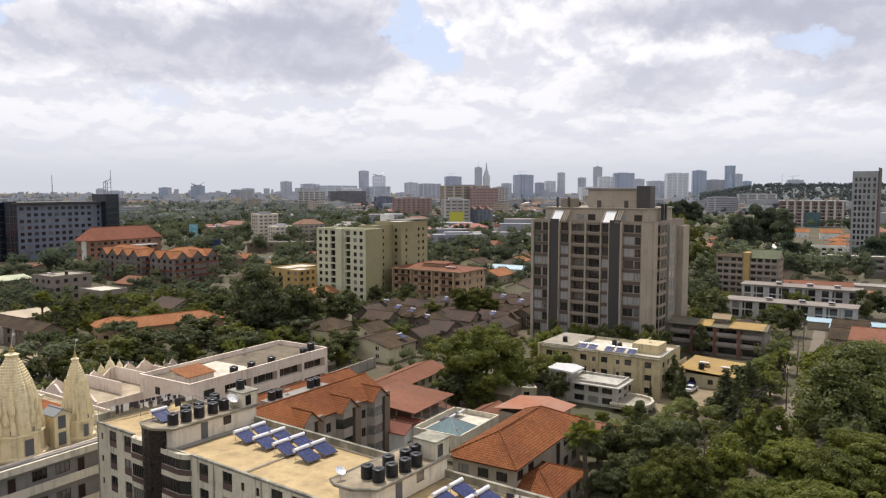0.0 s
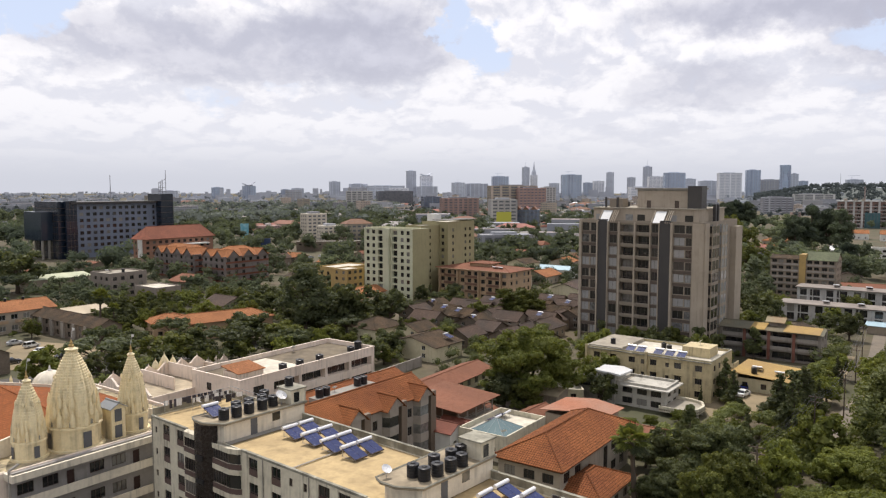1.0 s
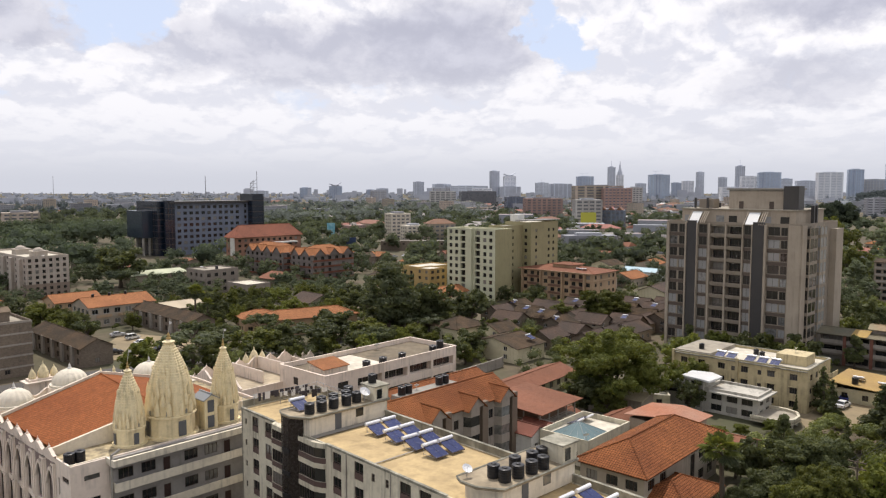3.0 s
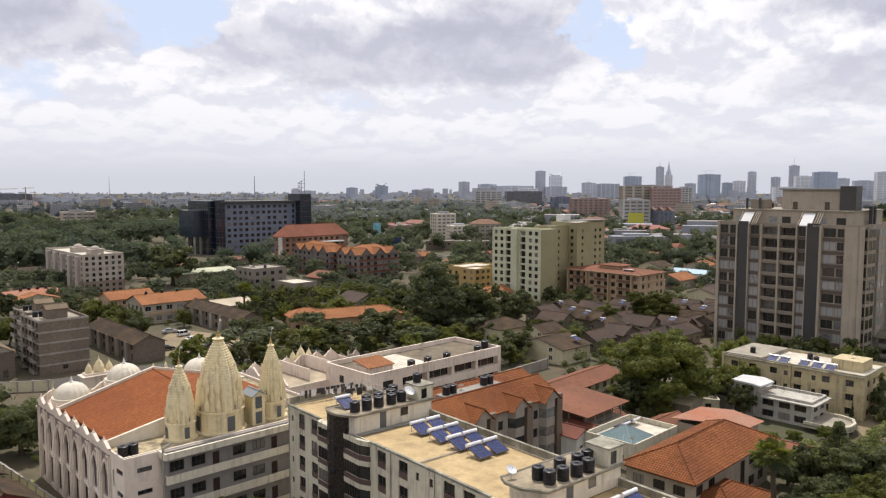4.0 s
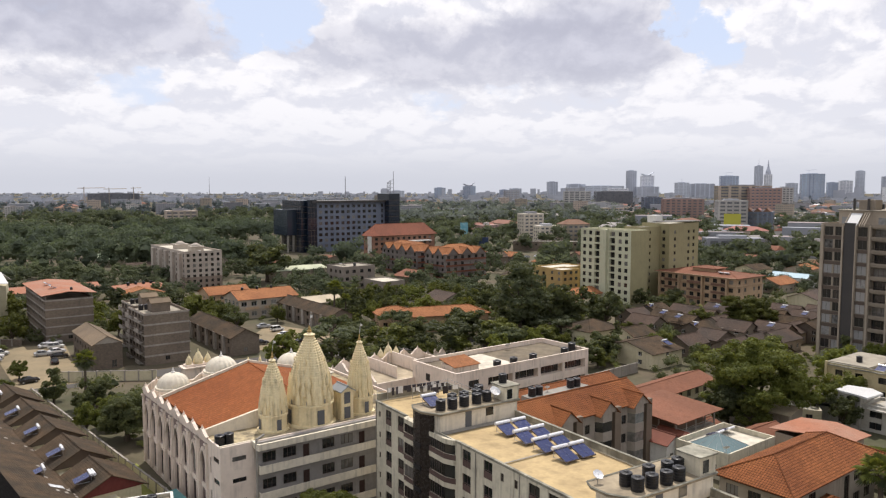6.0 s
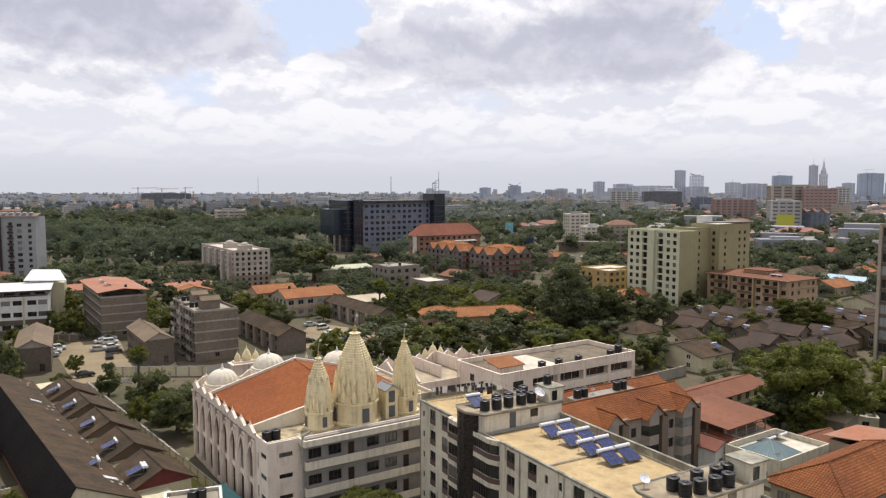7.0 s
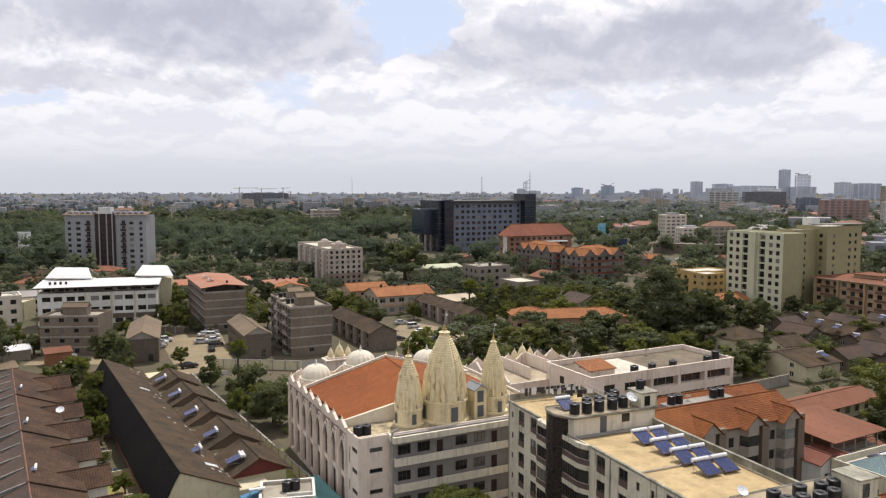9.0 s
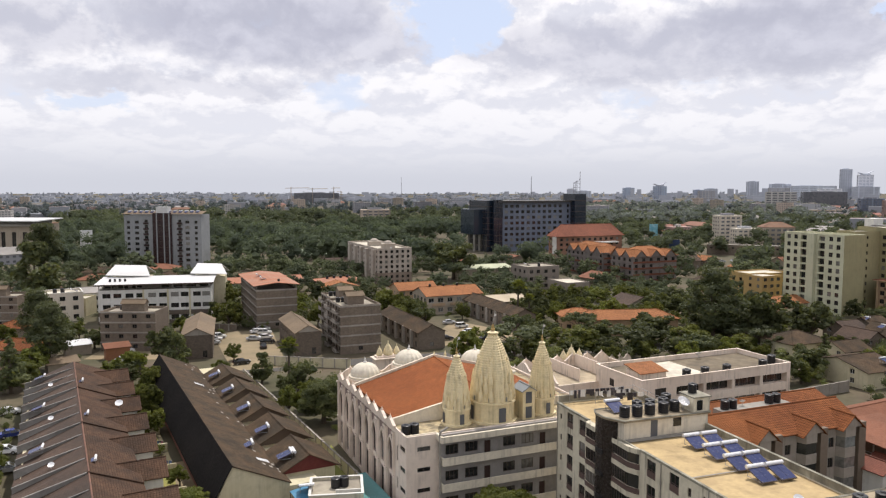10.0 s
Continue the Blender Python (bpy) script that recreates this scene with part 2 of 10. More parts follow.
PEACH = mat("peach_plaster", (0.46, 0.325, 0.205), (0.40, 0.28, 0.175), stain=0.2, streak=0.2)
OCHRE = mat("ochre_plaster", (0.46, 0.315, 0.12), (0.38, 0.26, 0.105), stain=0.2, streak=0.2)
TAUPE = mat("taupe_plaster", (0.285, 0.242, 0.188), (0.245, 0.207, 0.162), stain=0.15, streak=0.2)
TAUPE_L = mat("beige_plaster", (0.40, 0.338, 0.264), (0.345, 0.292, 0.227), stain=0.15, streak=0.2)
DKSTONE = mat("charcoal_cladding", (0.045, 0.042, 0.042), (0.06, 0.055, 0.05), rough=0.5, stain=0.15)
BROWNTILE = mat("dark_brown_wall_tile", (0.030, 0.022, 0.019), (0.021, 0.016, 0.015), rough=0.28, pattern="brick", size=(0.3, 0.2), stain=0.1)
SLATS = mat("maroon_slat_panel", (0.135, 0.088, 0.076), (0.10, 0.064, 0.056), rough=0.5, pattern="ribs", size=(0.12, 1))
STONE = mat("grey_block_stone", (0.212, 0.172, 0.132), (0.168, 0.135, 0.105), pattern="brick", size=(0.45, 0.2), stain=0.3, streak=0.2, mortar=0.85)
STONE_D = mat("dark_block_stone", (0.150, 0.120, 0.093), (0.113, 0.090, 0.072), pattern="brick", size=(0.45, 0.2), stain=0.3, streak=0.2, mortar=0.85)
BAND = mat("pale_concrete_band", (0.357, 0.323, 0.281), stain=0.25, streak=0.25)
CONC = mat("weathered_concrete", (0.34, 0.32, 0.28), (0.24, 0.22, 0.19), stain=0.4, streak=0.3)
DECK = mat("ochre_stained_roof_deck", (0.53, 0.395, 0.205), (0.40, 0.295, 0.155), big=0.35, small=2.2, stain=0.6, rough=0.95)
DECK_G = mat("grey_stained_roof_deck", (0.40, 0.36, 0.28), (0.26, 0.23, 0.19), big=0.3, small=1.6, stain=0.6, rough=0.95)
DECK_W = mat("whitewashed_roof_deck", (0.66, 0.61, 0.50), (0.46, 0.42, 0.34), big=0.3, small=1.2, stain=0.5)
TILE_O = mat("orange_clay_tile", (0.325, 0.122, 0.046), (0.21, 0.074, 0.032), pattern="tiles", size=(0.38, 0.42), stain=0.5, rough=0.9, bump=1.0, mortar=0.16, spec=0.15)
TILE_O2 = mat("bright_orange_tile", (0.41, 0.180, 0.080), (0.32, 0.138, 0.064), pattern="tiles", size=(0.4, 0.4), stain=0.4, rough=0.9, bump=0.6, mortar=0.45, spec=0.15)
TILE_R = mat("terracotta_temple_tile", (0.325, 0.112, 0.040), (0.265, 0.086, 0.031), pattern="tiles", size=(0.33, 0.38), stain=0.3, rough=0.9, bump=0.8, mortar=0.5, spec=0.15)
TILE_B = mat("brown_concrete_tile", (0.118, 0.080, 0.050), (0.058, 0.048, 0.036), pattern="tiles", size=(0.36, 0.36), big=0.28, small=1.4, stain=0.6, rough=0.95, bump=1.0, mortar=0.6, spec=0.15)
TILE_RB = mat("weathered_red_brown_tile", (0.118, 0.069, 0.045), (0.060, 0.042, 0.032), pattern="tiles", size=(0.36, 0.36), big=0.25, small=1.2, stain=0.6, rough=0.95, bump=1.0, mortar=0.6, spec=0.15)
TILE_D = mat("dark_brown_tile", (0.094, 0.058, 0.040), (0.052, 0.038, 0.030), pattern="tiles", size=(0.4, 0.38), stain=0.4, rough=0.9, bump=0.6)
TILE_K = mat("black_bitumen_tile", (0.014, 0.013, 0.013), (0.019, 0.017, 0.016), pattern="tiles", size=(0.4, 0.38), stain=0.3, rough=0.95, bump=0.6, spec=0.05)
IRON_R = mat("red_oxide_iron_sheet", (0.245, 0.104, 0.062), (0.185, 0.082, 0.050), pattern="ribs", size=(0.25, 1), rough=0.8, stain=0.45, spec=0.15)
IRON_P = mat("faded_red_iron_sheet", (0.38, 0.160, 0.095), (0.36, 0.21, 0.15), pattern="ribs", size=(0.25, 1), rough=0.8, stain=0.35, spec=0.15)
IRON_G = mat("rusty_green_iron_sheet", (0.22, 0.22, 0.13), (0.30, 0.20, 0.10), pattern="ribs", size=(0.25, 1), rough=0.7, stain=0.4, big=0.2)
IRON_W = mat("white_iron_sheet", (0.68, 0.68, 0.67), (0.60, 0.60, 0.59), pattern="ribs", size=(0.25, 1), rough=0.4, stain=0.08)
IRON_B = mat("pale_blue_iron_sheet", (0.36, 0.50, 0.56), (0.30, 0.42, 0.48), pattern="ribs", size=(0.25, 1), rough=0.5, stain=0.2)
IRON_T = mat("teal_iron_sheet", (0.09, 0.27, 0.27), (0.08, 0.22, 0.22), pattern="ribs", size=(0.25, 1), rough=0.5, stain=0.25)
FIBRE = mat("tan_fibre_cement_sheet", (0.215, 0.155, 0.098), (0.15, 0.112, 0.075), pattern="ribs", size=(0.3, 1), rough=0.9, stain=0.4)
RED_P = mat("dull_red_paint", (0.132, 0.028, 0.022), (0.105, 0.022, 0.019), stain=0.3)
BLACK = mat("black_plastic", (0.014, 0.014, 0.016), (0.02, 0.02, 0.022), rough=0.35, stain=0.0, bump=0.1)
SOLAR = mat("blue_solar_glass", (0.026, 0.036, 0.115), (0.020, 0.028, 0.090), rough=0.25, stain=0.0, bump=0.0, spec=0.35)
TANKW = mat("white_enamel_tank", (0.80, 0.80, 0.80), (0.74, 0.74, 0.75), rough=0.25, stain=0.05, bump=0.05, metal=0.2)
STEEL = mat("galvanised_steel", (0.42, 0.42, 0.42), (0.35, 0.35, 0.36), rough=0.45, metal=0.7, stain=0.1)
FRAME_W = mat("white_window_frame", (0.62, 0.61, 0.58), stain=0.1)
FRAME_B = mat("brown_window_frame", (0.085, 0.06, 0.045), stain=0.1, rough=0.5)
DOOR_G = mat("grey_door_paint", (0.12, 0.125, 0.135), stain=0.15, rough=0.5)
GLASS = pane_mat("dark_window_glass", (0.016, 0.018, 0.02), (0.22, 0.21, 0.19), 0.12)
GLASS_C = pane_mat("curtained_window_glass", (0.026, 0.025, 0.024), (0.30, 0.30, 0.295), 0.40)
GLASS_B = pane_mat("blue_black_curtain_wall", (0.010, 0.017, 0.030), (0.024, 0.038, 0.058), 0.3, 0.22)
SKYL = mat("pale_teal_skylight_glass", (0.13, 0.20, 0.21), (0.10, 0.15, 0.16), rough=0.2, stain=0.1, bump=0.0)
OFFICE = mat("blue_grey_panel", (0.145, 0.172, 0.225), (0.125, 0.150, 0.20), rough=0.5, stain=0.08, streak=0.1)
ASPHALT = mat("old_asphalt", (0.075, 0.07, 0.065), (0.10, 0.09, 0.08), big=0.08, stain=0.3, rough=0.95)
EARTH = mat("compacted_earth_and_paving", (0.29, 0.225, 0.135), (0.21, 0.17, 0.105), big=0.1, small=1.5, stain=0.3, rough=1.0)
GRASS = mat("mown_grass", (0.18, 0.21, 0.045), (0.27, 0.245, 0.075), big=0.15, small=3, stain=0.35, rough=1.0, bump=0.8)
LEAF = leaf_mat("broad_leaf", (0.042, 0.053, 0.016), (0.150, 0.160, 0.042))
LEAF_L = leaf_mat("bright_leaf", (0.064, 0.082, 0.019), (0.182, 0.198, 0.050))
LEAF_D = leaf_mat("dark_leaf", (0.046, 0.058, 0.030), (0.118, 0.130, 0.056))
LEAF_G = leaf_mat("grey_green_leaf", (0.046, 0.058, 0.032), (0.108, 0.121, 0.062))
LEAF_M = leaf_mat("mid_green_leaf", (0.072, 0.092, 0.034), (0.215, 0.235, 0.09))
MOULD = mat("mould_stained_coping", (0.40, 0.38, 0.30), (0.10, 0.095, 0.075), big=0.5, small=2.0, stain=0.7, streak=0.5)
# far leaf colours hold the distance haze: greyer, bluer and paler further off
LEAF_F = leaf_mat("far_hazy_leaf", (0.062, 0.076, 0.056), (0.150, 0.168, 0.098), 0.85, (1.3, 1.35, 0.8), 0.06, 0.22)
LEAF_HH = leaf_mat("horizon_hazy_leaf", (0.215, 0.24, 0.272), (0.27, 0.295, 0.325), 0.9, (1.0, 1.0, 1.0), 0.01, 0.1)
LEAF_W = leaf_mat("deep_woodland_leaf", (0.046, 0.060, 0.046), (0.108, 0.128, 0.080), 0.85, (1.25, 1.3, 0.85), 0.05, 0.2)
LEAF_FH = leaf_mat("hazy_tree_belt_leaf", (0.118, 0.134, 0.128), (0.192, 0.212, 0.186), 0.85, (1.2, 1.25, 0.9), 0.03, 0.18)
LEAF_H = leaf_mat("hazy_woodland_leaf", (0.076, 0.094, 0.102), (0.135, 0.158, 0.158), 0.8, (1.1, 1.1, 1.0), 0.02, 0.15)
BARK = mat("bark", (0.11, 0.085, 0.06), (0.07, 0.055, 0.04), small=6, bump=1.0)
WOOD = mat("weathered_pole_timber", (0.12, 0.09, 0.065), small=5)
CLOTH_W = mat("white_laundry", (0.75, 0.75, 0.75), stain=0.0, vary=0.2)
CLOTH_D = mat("dark_laundry", (0.055, 0.05, 0.06), stain=0.0, vary=0.5)
CLOTH_P = mat("pink_laundry", (0.50, 0.22, 0.26), stain=0.0, vary=0.3)
CLOTH_B = mat("blue_laundry", (0.10, 0.16, 0.34), stain=0.0, vary=0.4)
CLOTH_Y = mat("yellow_laundry", (0.70, 0.56, 0.10), stain=0.0)
RUBBER = mat("tyre_rubber", (0.015, 0.015, 0.015), stain=0.0)
# distance haze is mixed into these colours: paler, bluer, less contrast
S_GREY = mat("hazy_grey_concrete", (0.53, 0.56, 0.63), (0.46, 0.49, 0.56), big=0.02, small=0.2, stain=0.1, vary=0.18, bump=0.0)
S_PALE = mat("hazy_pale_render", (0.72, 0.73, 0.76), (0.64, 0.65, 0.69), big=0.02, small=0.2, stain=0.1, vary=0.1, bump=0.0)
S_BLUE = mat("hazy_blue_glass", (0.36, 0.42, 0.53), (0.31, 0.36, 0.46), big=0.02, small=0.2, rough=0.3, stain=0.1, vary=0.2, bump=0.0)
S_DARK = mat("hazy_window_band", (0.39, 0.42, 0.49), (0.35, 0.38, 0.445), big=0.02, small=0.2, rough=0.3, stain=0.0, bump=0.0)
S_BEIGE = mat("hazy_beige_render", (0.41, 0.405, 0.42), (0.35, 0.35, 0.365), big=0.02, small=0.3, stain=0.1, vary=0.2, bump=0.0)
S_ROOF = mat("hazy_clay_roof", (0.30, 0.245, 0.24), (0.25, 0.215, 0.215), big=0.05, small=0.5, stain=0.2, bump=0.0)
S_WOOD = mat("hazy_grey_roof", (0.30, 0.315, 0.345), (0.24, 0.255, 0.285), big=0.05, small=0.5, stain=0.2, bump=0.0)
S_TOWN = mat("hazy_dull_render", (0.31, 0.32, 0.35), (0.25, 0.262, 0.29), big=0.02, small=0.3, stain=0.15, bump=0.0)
F_GREY = mat("far_grey_concrete", (0.34, 0.345, 0.37), (0.28, 0.285, 0.31), big=0.02, small=0.2, stain=0.2, streak=0.15, vary=0.3, bump=0.0)
F_PALE = mat("far_pale_render", (0.50, 0.485, 0.46), (0.40, 0.39, 0.375), big=0.02, small=0.2, stain=0.2, streak=0.15, vary=0.2, bump=0.0)
F_BLUE = mat("far_blue_glass", (0.15, 0.175, 0.225), (0.12, 0.145, 0.19), big=0.02, small=0.2, rough=0.3, stain=0.1, vary=0.2, bump=0.0)
# dark glass lifted in tone so its colour carries distance haze
F_DARK = mat("far_hazy_window_band", (0.13, 0.135, 0.15), (0.11, 0.115, 0.13), big=0.02, small=0.2, rough=0.3, stain=0.0, bump=0.0)
F_BEIGE = mat("far_beige_render", (0.44, 0.375, 0.30), (0.36, 0.305, 0.25), big=0.02, small=0.3, stain=0.2, streak=0.15, vary=0.25, bump=0.0)
F_CREAM = mat("far_cream_plaster", (0.66, 0.60, 0.50), (0.57, 0.51, 0.42), big=0.02, small=0.3, stain=0.25, streak=0.2, bump=0.0)
F_PINK = mat("far_pink_brick", (0.36, 0.245, 0.21), (0.30, 0.205, 0.18), big=0.02, small=0.3, stain=0.2, vary=0.1, bump=0.0)
F_ROOF = mat("far_clay_roof", (0.26, 0.125, 0.085), (0.20, 0.10, 0.07), big=0.05, small=0.5, stain=0.3, vary=0.3, bump=0.0)
F_ROOFG = mat("far_grey_roof", (0.31, 0.29, 0.27), (0.22, 0.205, 0.19), big=0.05, small=0.5, stain=0.3, vary=0.4, bump=0.0)
YELLOW = mat("yellow_hoarding", (0.50, 0.48, 0.07), (0.46, 0.44, 0.08), stain=0.1)
NAVY = mat("dark_blue_hoarding", (0.03, 0.05, 0.11), stain=0.1)
SKYB = mat("sky_blue_hoarding", (0.10, 0.33, 0.42), (0.30, 0.50, 0.55), big=0.4, stain=0.05)


# ---- mesh tools ----
class Mesh:
    """Collects polygons; every face gets coordinates in metres along and up its own plane."""

    def __init__(self):
        self.v, self.f, self.m = [], [], []

    def poly(self, pts, mi=0):
        i = len(self.v)
        self.v += [tuple(p) for p in pts]
        self.f.append(tuple(range(i, i + len(pts))))
        self.m.append(mi)

    def box(self, x0, y0, z0, x1, y1, z1, mi=0, bottom=True):
        i = len(self.v)
        self.v += [(x0, y0, z0), (x1, y0, z0), (x1, y1, z0), (x0, y1, z0), (x0, y0, z1), (x1, y0, z1), (x1, y1, z1), (x0, y1, z1)]
        fs = [(4, 5, 6, 7), (0, 1, 5, 4), (1, 2, 6, 5), (2, 3, 7, 6), (3, 0, 4, 7)] + ([(3, 2, 1, 0)] if bottom else [])
        self.f += [tuple(i + k for k in q) for q in fs]
        self.m += [mi] * len(fs)

    def slab(self, pts, t=0.15, mi=0, under=None):
        """A sheet of thickness t under the polygon pts (counter-clockwise from above)."""
        n = len(pts)
        low = [(p[0], p[1], p[2] - t) for p in pts]
        self.poly(pts, mi)
        self.poly(low[::-1], mi if under is None else under)
        for k in range(n):
            j = (k + 1) % n
            self.poly([low[k], low[j], pts[j], pts[k]], mi if under is None else under)

    def ring(self, prof, cx=0.0, cy=0.0, n=12, mi=0, lobes=0, depth=0.0, turn=0.0, ribs=None):
        """A lathe: profile of (radius, z) from bottom to top, with lobes or stepped ribs if asked."""
        i = len(self.v)
        for r, z in prof:
            for k in range(n):
                a = 2 * math.pi * k / n + turn
                q = r * (1 - depth * (k % 2)) if lobes else r
                if ribs:
                    q = r * ribs[k % len(ribs)]
                self.v.append((cx + q * math.cos(a), cy + q * math.sin(a), z))
        for j in range(len(prof) - 1):
            for k in range(n):
                l = (k + 1) % n
                self.f.append((i + j * n + k, i + j * n + l, i + (j + 1) * n + l, i + (j + 1) * n + k))
                self.m.append(mi)
        self.f.append(tuple(i + (len(prof) - 1) * n + k for k in range(n)))
        self.f.append(tuple(i + k for k in range(n))[::-1])
        self.m += [mi, mi]

    def tube(self, a, b, r, r2=None, n=6, mi=0):
        a, b = Vector(a), Vector(b)
        q = (b - a).to_track_quat("Z", "Y")
        i = len(self.v)
        for p, rr in ((a, r), (b, r if r2 is None else r2)):
            for k in range(n):
                t = 2 * math.pi * k / n
                self.v.append(tuple(p + q @ Vector((rr * math.cos(t), rr * math.sin(t), 0))))
        for k in range(n):
            l = (k + 1) % n
            self.f.append((i + k, i + l, i + n + l, i + n + k))
            self.m.append(mi)
        self.f += [tuple(i + n + k for k in range(n)), tuple(i + k for k in range(n))[::-1]]
        self.m += [mi, mi]

    def weld(self):
        """Joins corners that lie in one place."""
        seen, to, vs = {}, [], []
        for p in self.v:
            k = (round(p[0], 3), round(p[1], 3), round(p[2], 3))
            if k not in seen:
                seen[k] = len(vs)
                vs.append(p)
            to.append(seen[k])
        self.v, self.f = vs, [tuple(to[i] for i in f) for f in self.f]

    def data(self, name, mats, smooth=False):
        me = bpy.data.meshes.new(name)
        me.from_pydata(self.v, [], self.f)
        for q in mats if isinstance(mats, (list, tuple)) else [mats]:
            me.materials.append(q)
        me.polygons.foreach_set("material_index", self.m)
        if smooth:
            me.polygons.foreach_set("use_smooth", [True] * len(self.f))
        me.update()
        nf = len(me.polygons)
        nor = np.empty(nf * 3)
        me.polygons.foreach_get("normal", nor)
        nor = nor.reshape(-1, 3)
        u = np.stack([-nor[:, 1], nor[:, 0], np.zeros(nf)], 1)
        ln = np.linalg.norm(u, axis=1)
        u[ln < 1e-4] = (1, 0, 0)
        u /= np.linalg.norm(u, axis=1)[:, None]
        w = np.cross(nor, u)
        tot = np.empty(nf, int)
        me.polygons.foreach_get("loop_total", tot)
        fi = np.repeat(np.arange(nf), tot)
        vi = np.empty(len(me.loops), int)
        me.loops.foreach_get("vertex_index", vi)
        co = np.asarray(self.v)[vi]
        uv = np.stack([(co * u[fi]).sum(1), (co * w[fi]).sum(1)], 1)
        me.uv_layers.new(name="UVMap").data.foreach_set("uv", uv.ravel())
        return me


def part(name, ms, mats, parent=None, label="", smooth=False, loc=None, rz=0.0):
    """Links a Mesh (or ready mesh data) as one object under a thing or a part."""
    ob = new(name, ms.data(name, mats, smooth) if isinstance(ms, Mesh) else ms)
    if parent:
        ob.parent = parent
    if loc is not None:
        ob.location = loc
    if rz:
        ob.rotation_euler = (0, 0, radians(rz))
    return tagged(ob, label)


def thing(name, label, category, x=0.0, y=0.0, rz=0.0, z=0.0, group="", kind=""):
    ob = new(name)
    ob.empty_display_size = 0.5
    ob.matrix_basis = pose(x, y, z, 0, 0, rz)
    return tagged(ob, label, category, group, kind)


WIN = {}
FOOT = []


def window_mesh(w, h, frame_m, pane_m, bars=1, rail=0.0):
    """A framed pane that faces -y, its lower left corner at the origin."""
    key = (round(w, 2), round(h, 2), frame_m.name, pane_m.name, bars, rail)
    if key not in WIN:
        ms = Mesh()
        b = 0.06
        xs = [w * k / (bars + 1) for k in range(bars + 2)]
        zs = [0, h * rail, h] if rail else [0, h]
        panes = []
        for i in range(bars + 1):
            for j in range(len(zs) - 1):
                x0, x1 = xs[i] + (b if i == 0 else b / 2), xs[i + 1] - (b if i == bars else b / 2)
                z0, z1 = zs[j] + (b if j == 0 else b / 2), zs[j + 1] - (b if j == len(zs) - 2 else b / 2)
                panes.append((x0, z0, x1 - x0, z1 - z0, 0.05))
        wall_face(ms, w, h, panes, "R", w, 0, back=1)
        ms.v = [(p[0], p[1] - 0.04, p[2]) for p in ms.v]
        ms.weld()
        WIN[key] = ms.data("window", [frame_m, pane_m])
    return WIN[key]


def wall_face(ms, L, h, holes, side, w, d, back=True, split=0.0):
    """One face of a block with openings cut in: side "R" lies on y=0 and runs along x, "L" lies on x=0 and runs along y.
    holes: (u, z, width, height, depth)."""
    def P(u, z, q=0.0):
        return (u, q, z) if side == "R" else (q, u, z)

    us = sorted({0.0, L, *[o[0] for o in holes], *[o[0] + o[2] for o in holes]})
    zs = sorted({0.0, h, split, *[o[1] for o in holes], *[o[1] + o[3] for o in holes]})
    flip = side == "L"

    def quad(a, b, c, e, mi=0):
        ms.poly([e, c, b, a] if flip else [a, b, c, e], mi)

    for j in range(len(zs) - 1):
        run = None
        for i in range(len(us) - 1):
            cu, cz = (us[i] + us[i + 1]) / 2, (zs[j] + zs[j + 1]) / 2
            solid = not any(o[0] < cu < o[0] + o[2] and o[1] < cz < o[1] + o[3] for o in holes)
            if solid and run is None:
                run = us[i]
            if run is not None and (not solid or i == len(us) - 2):
                e = us[i + 1] if solid else us[i]
                quad(P(run, zs[j]), P(e, zs[j]), P(e, zs[j + 1]), P(run, zs[j + 1]), 1 if cz < split else 0)
                run = None
    for u, z, ww, hh, dp in holes:
        a, b, c, e = (u, z), (u + ww, z), (u + ww, z + hh), (u, z + hh)
        for p, q in ((a, b), (b, c), (c, e), (e, a)):
            quad(P(*p), P(*p, dp), P(*q, dp), P(*q))
        if back is not False:
            quad(P(*a, dp), P(*b, dp), P(*c, dp), P(*e, dp), 1 if back == 1 and back is not True else 0)


def keep_clear(root, x0, y0, x1, y1):
    """Notes ground that no tree may stand on."""
    FOOT.append(((root.matrix_basis @ pose(x0, y0, 0)).inverted(), x1 - x0, y1 - y0))


def put_window(root, side, u, z, w, h, dp, frame_m, pane_m, bars=1, rail=0.0, name="window"):
    me = window_mesh(w, h, frame_m, pane_m, bars, rail)
    ob = new(name, me)
    ob.parent = root
    if side == "R":
        ob.location = (u, dp - 0.03, z)
    else:
        ob.location = (dp - 0.03, u + w, z)
        ob.rotation_euler = (0, 0, radians(-90))
    return ob


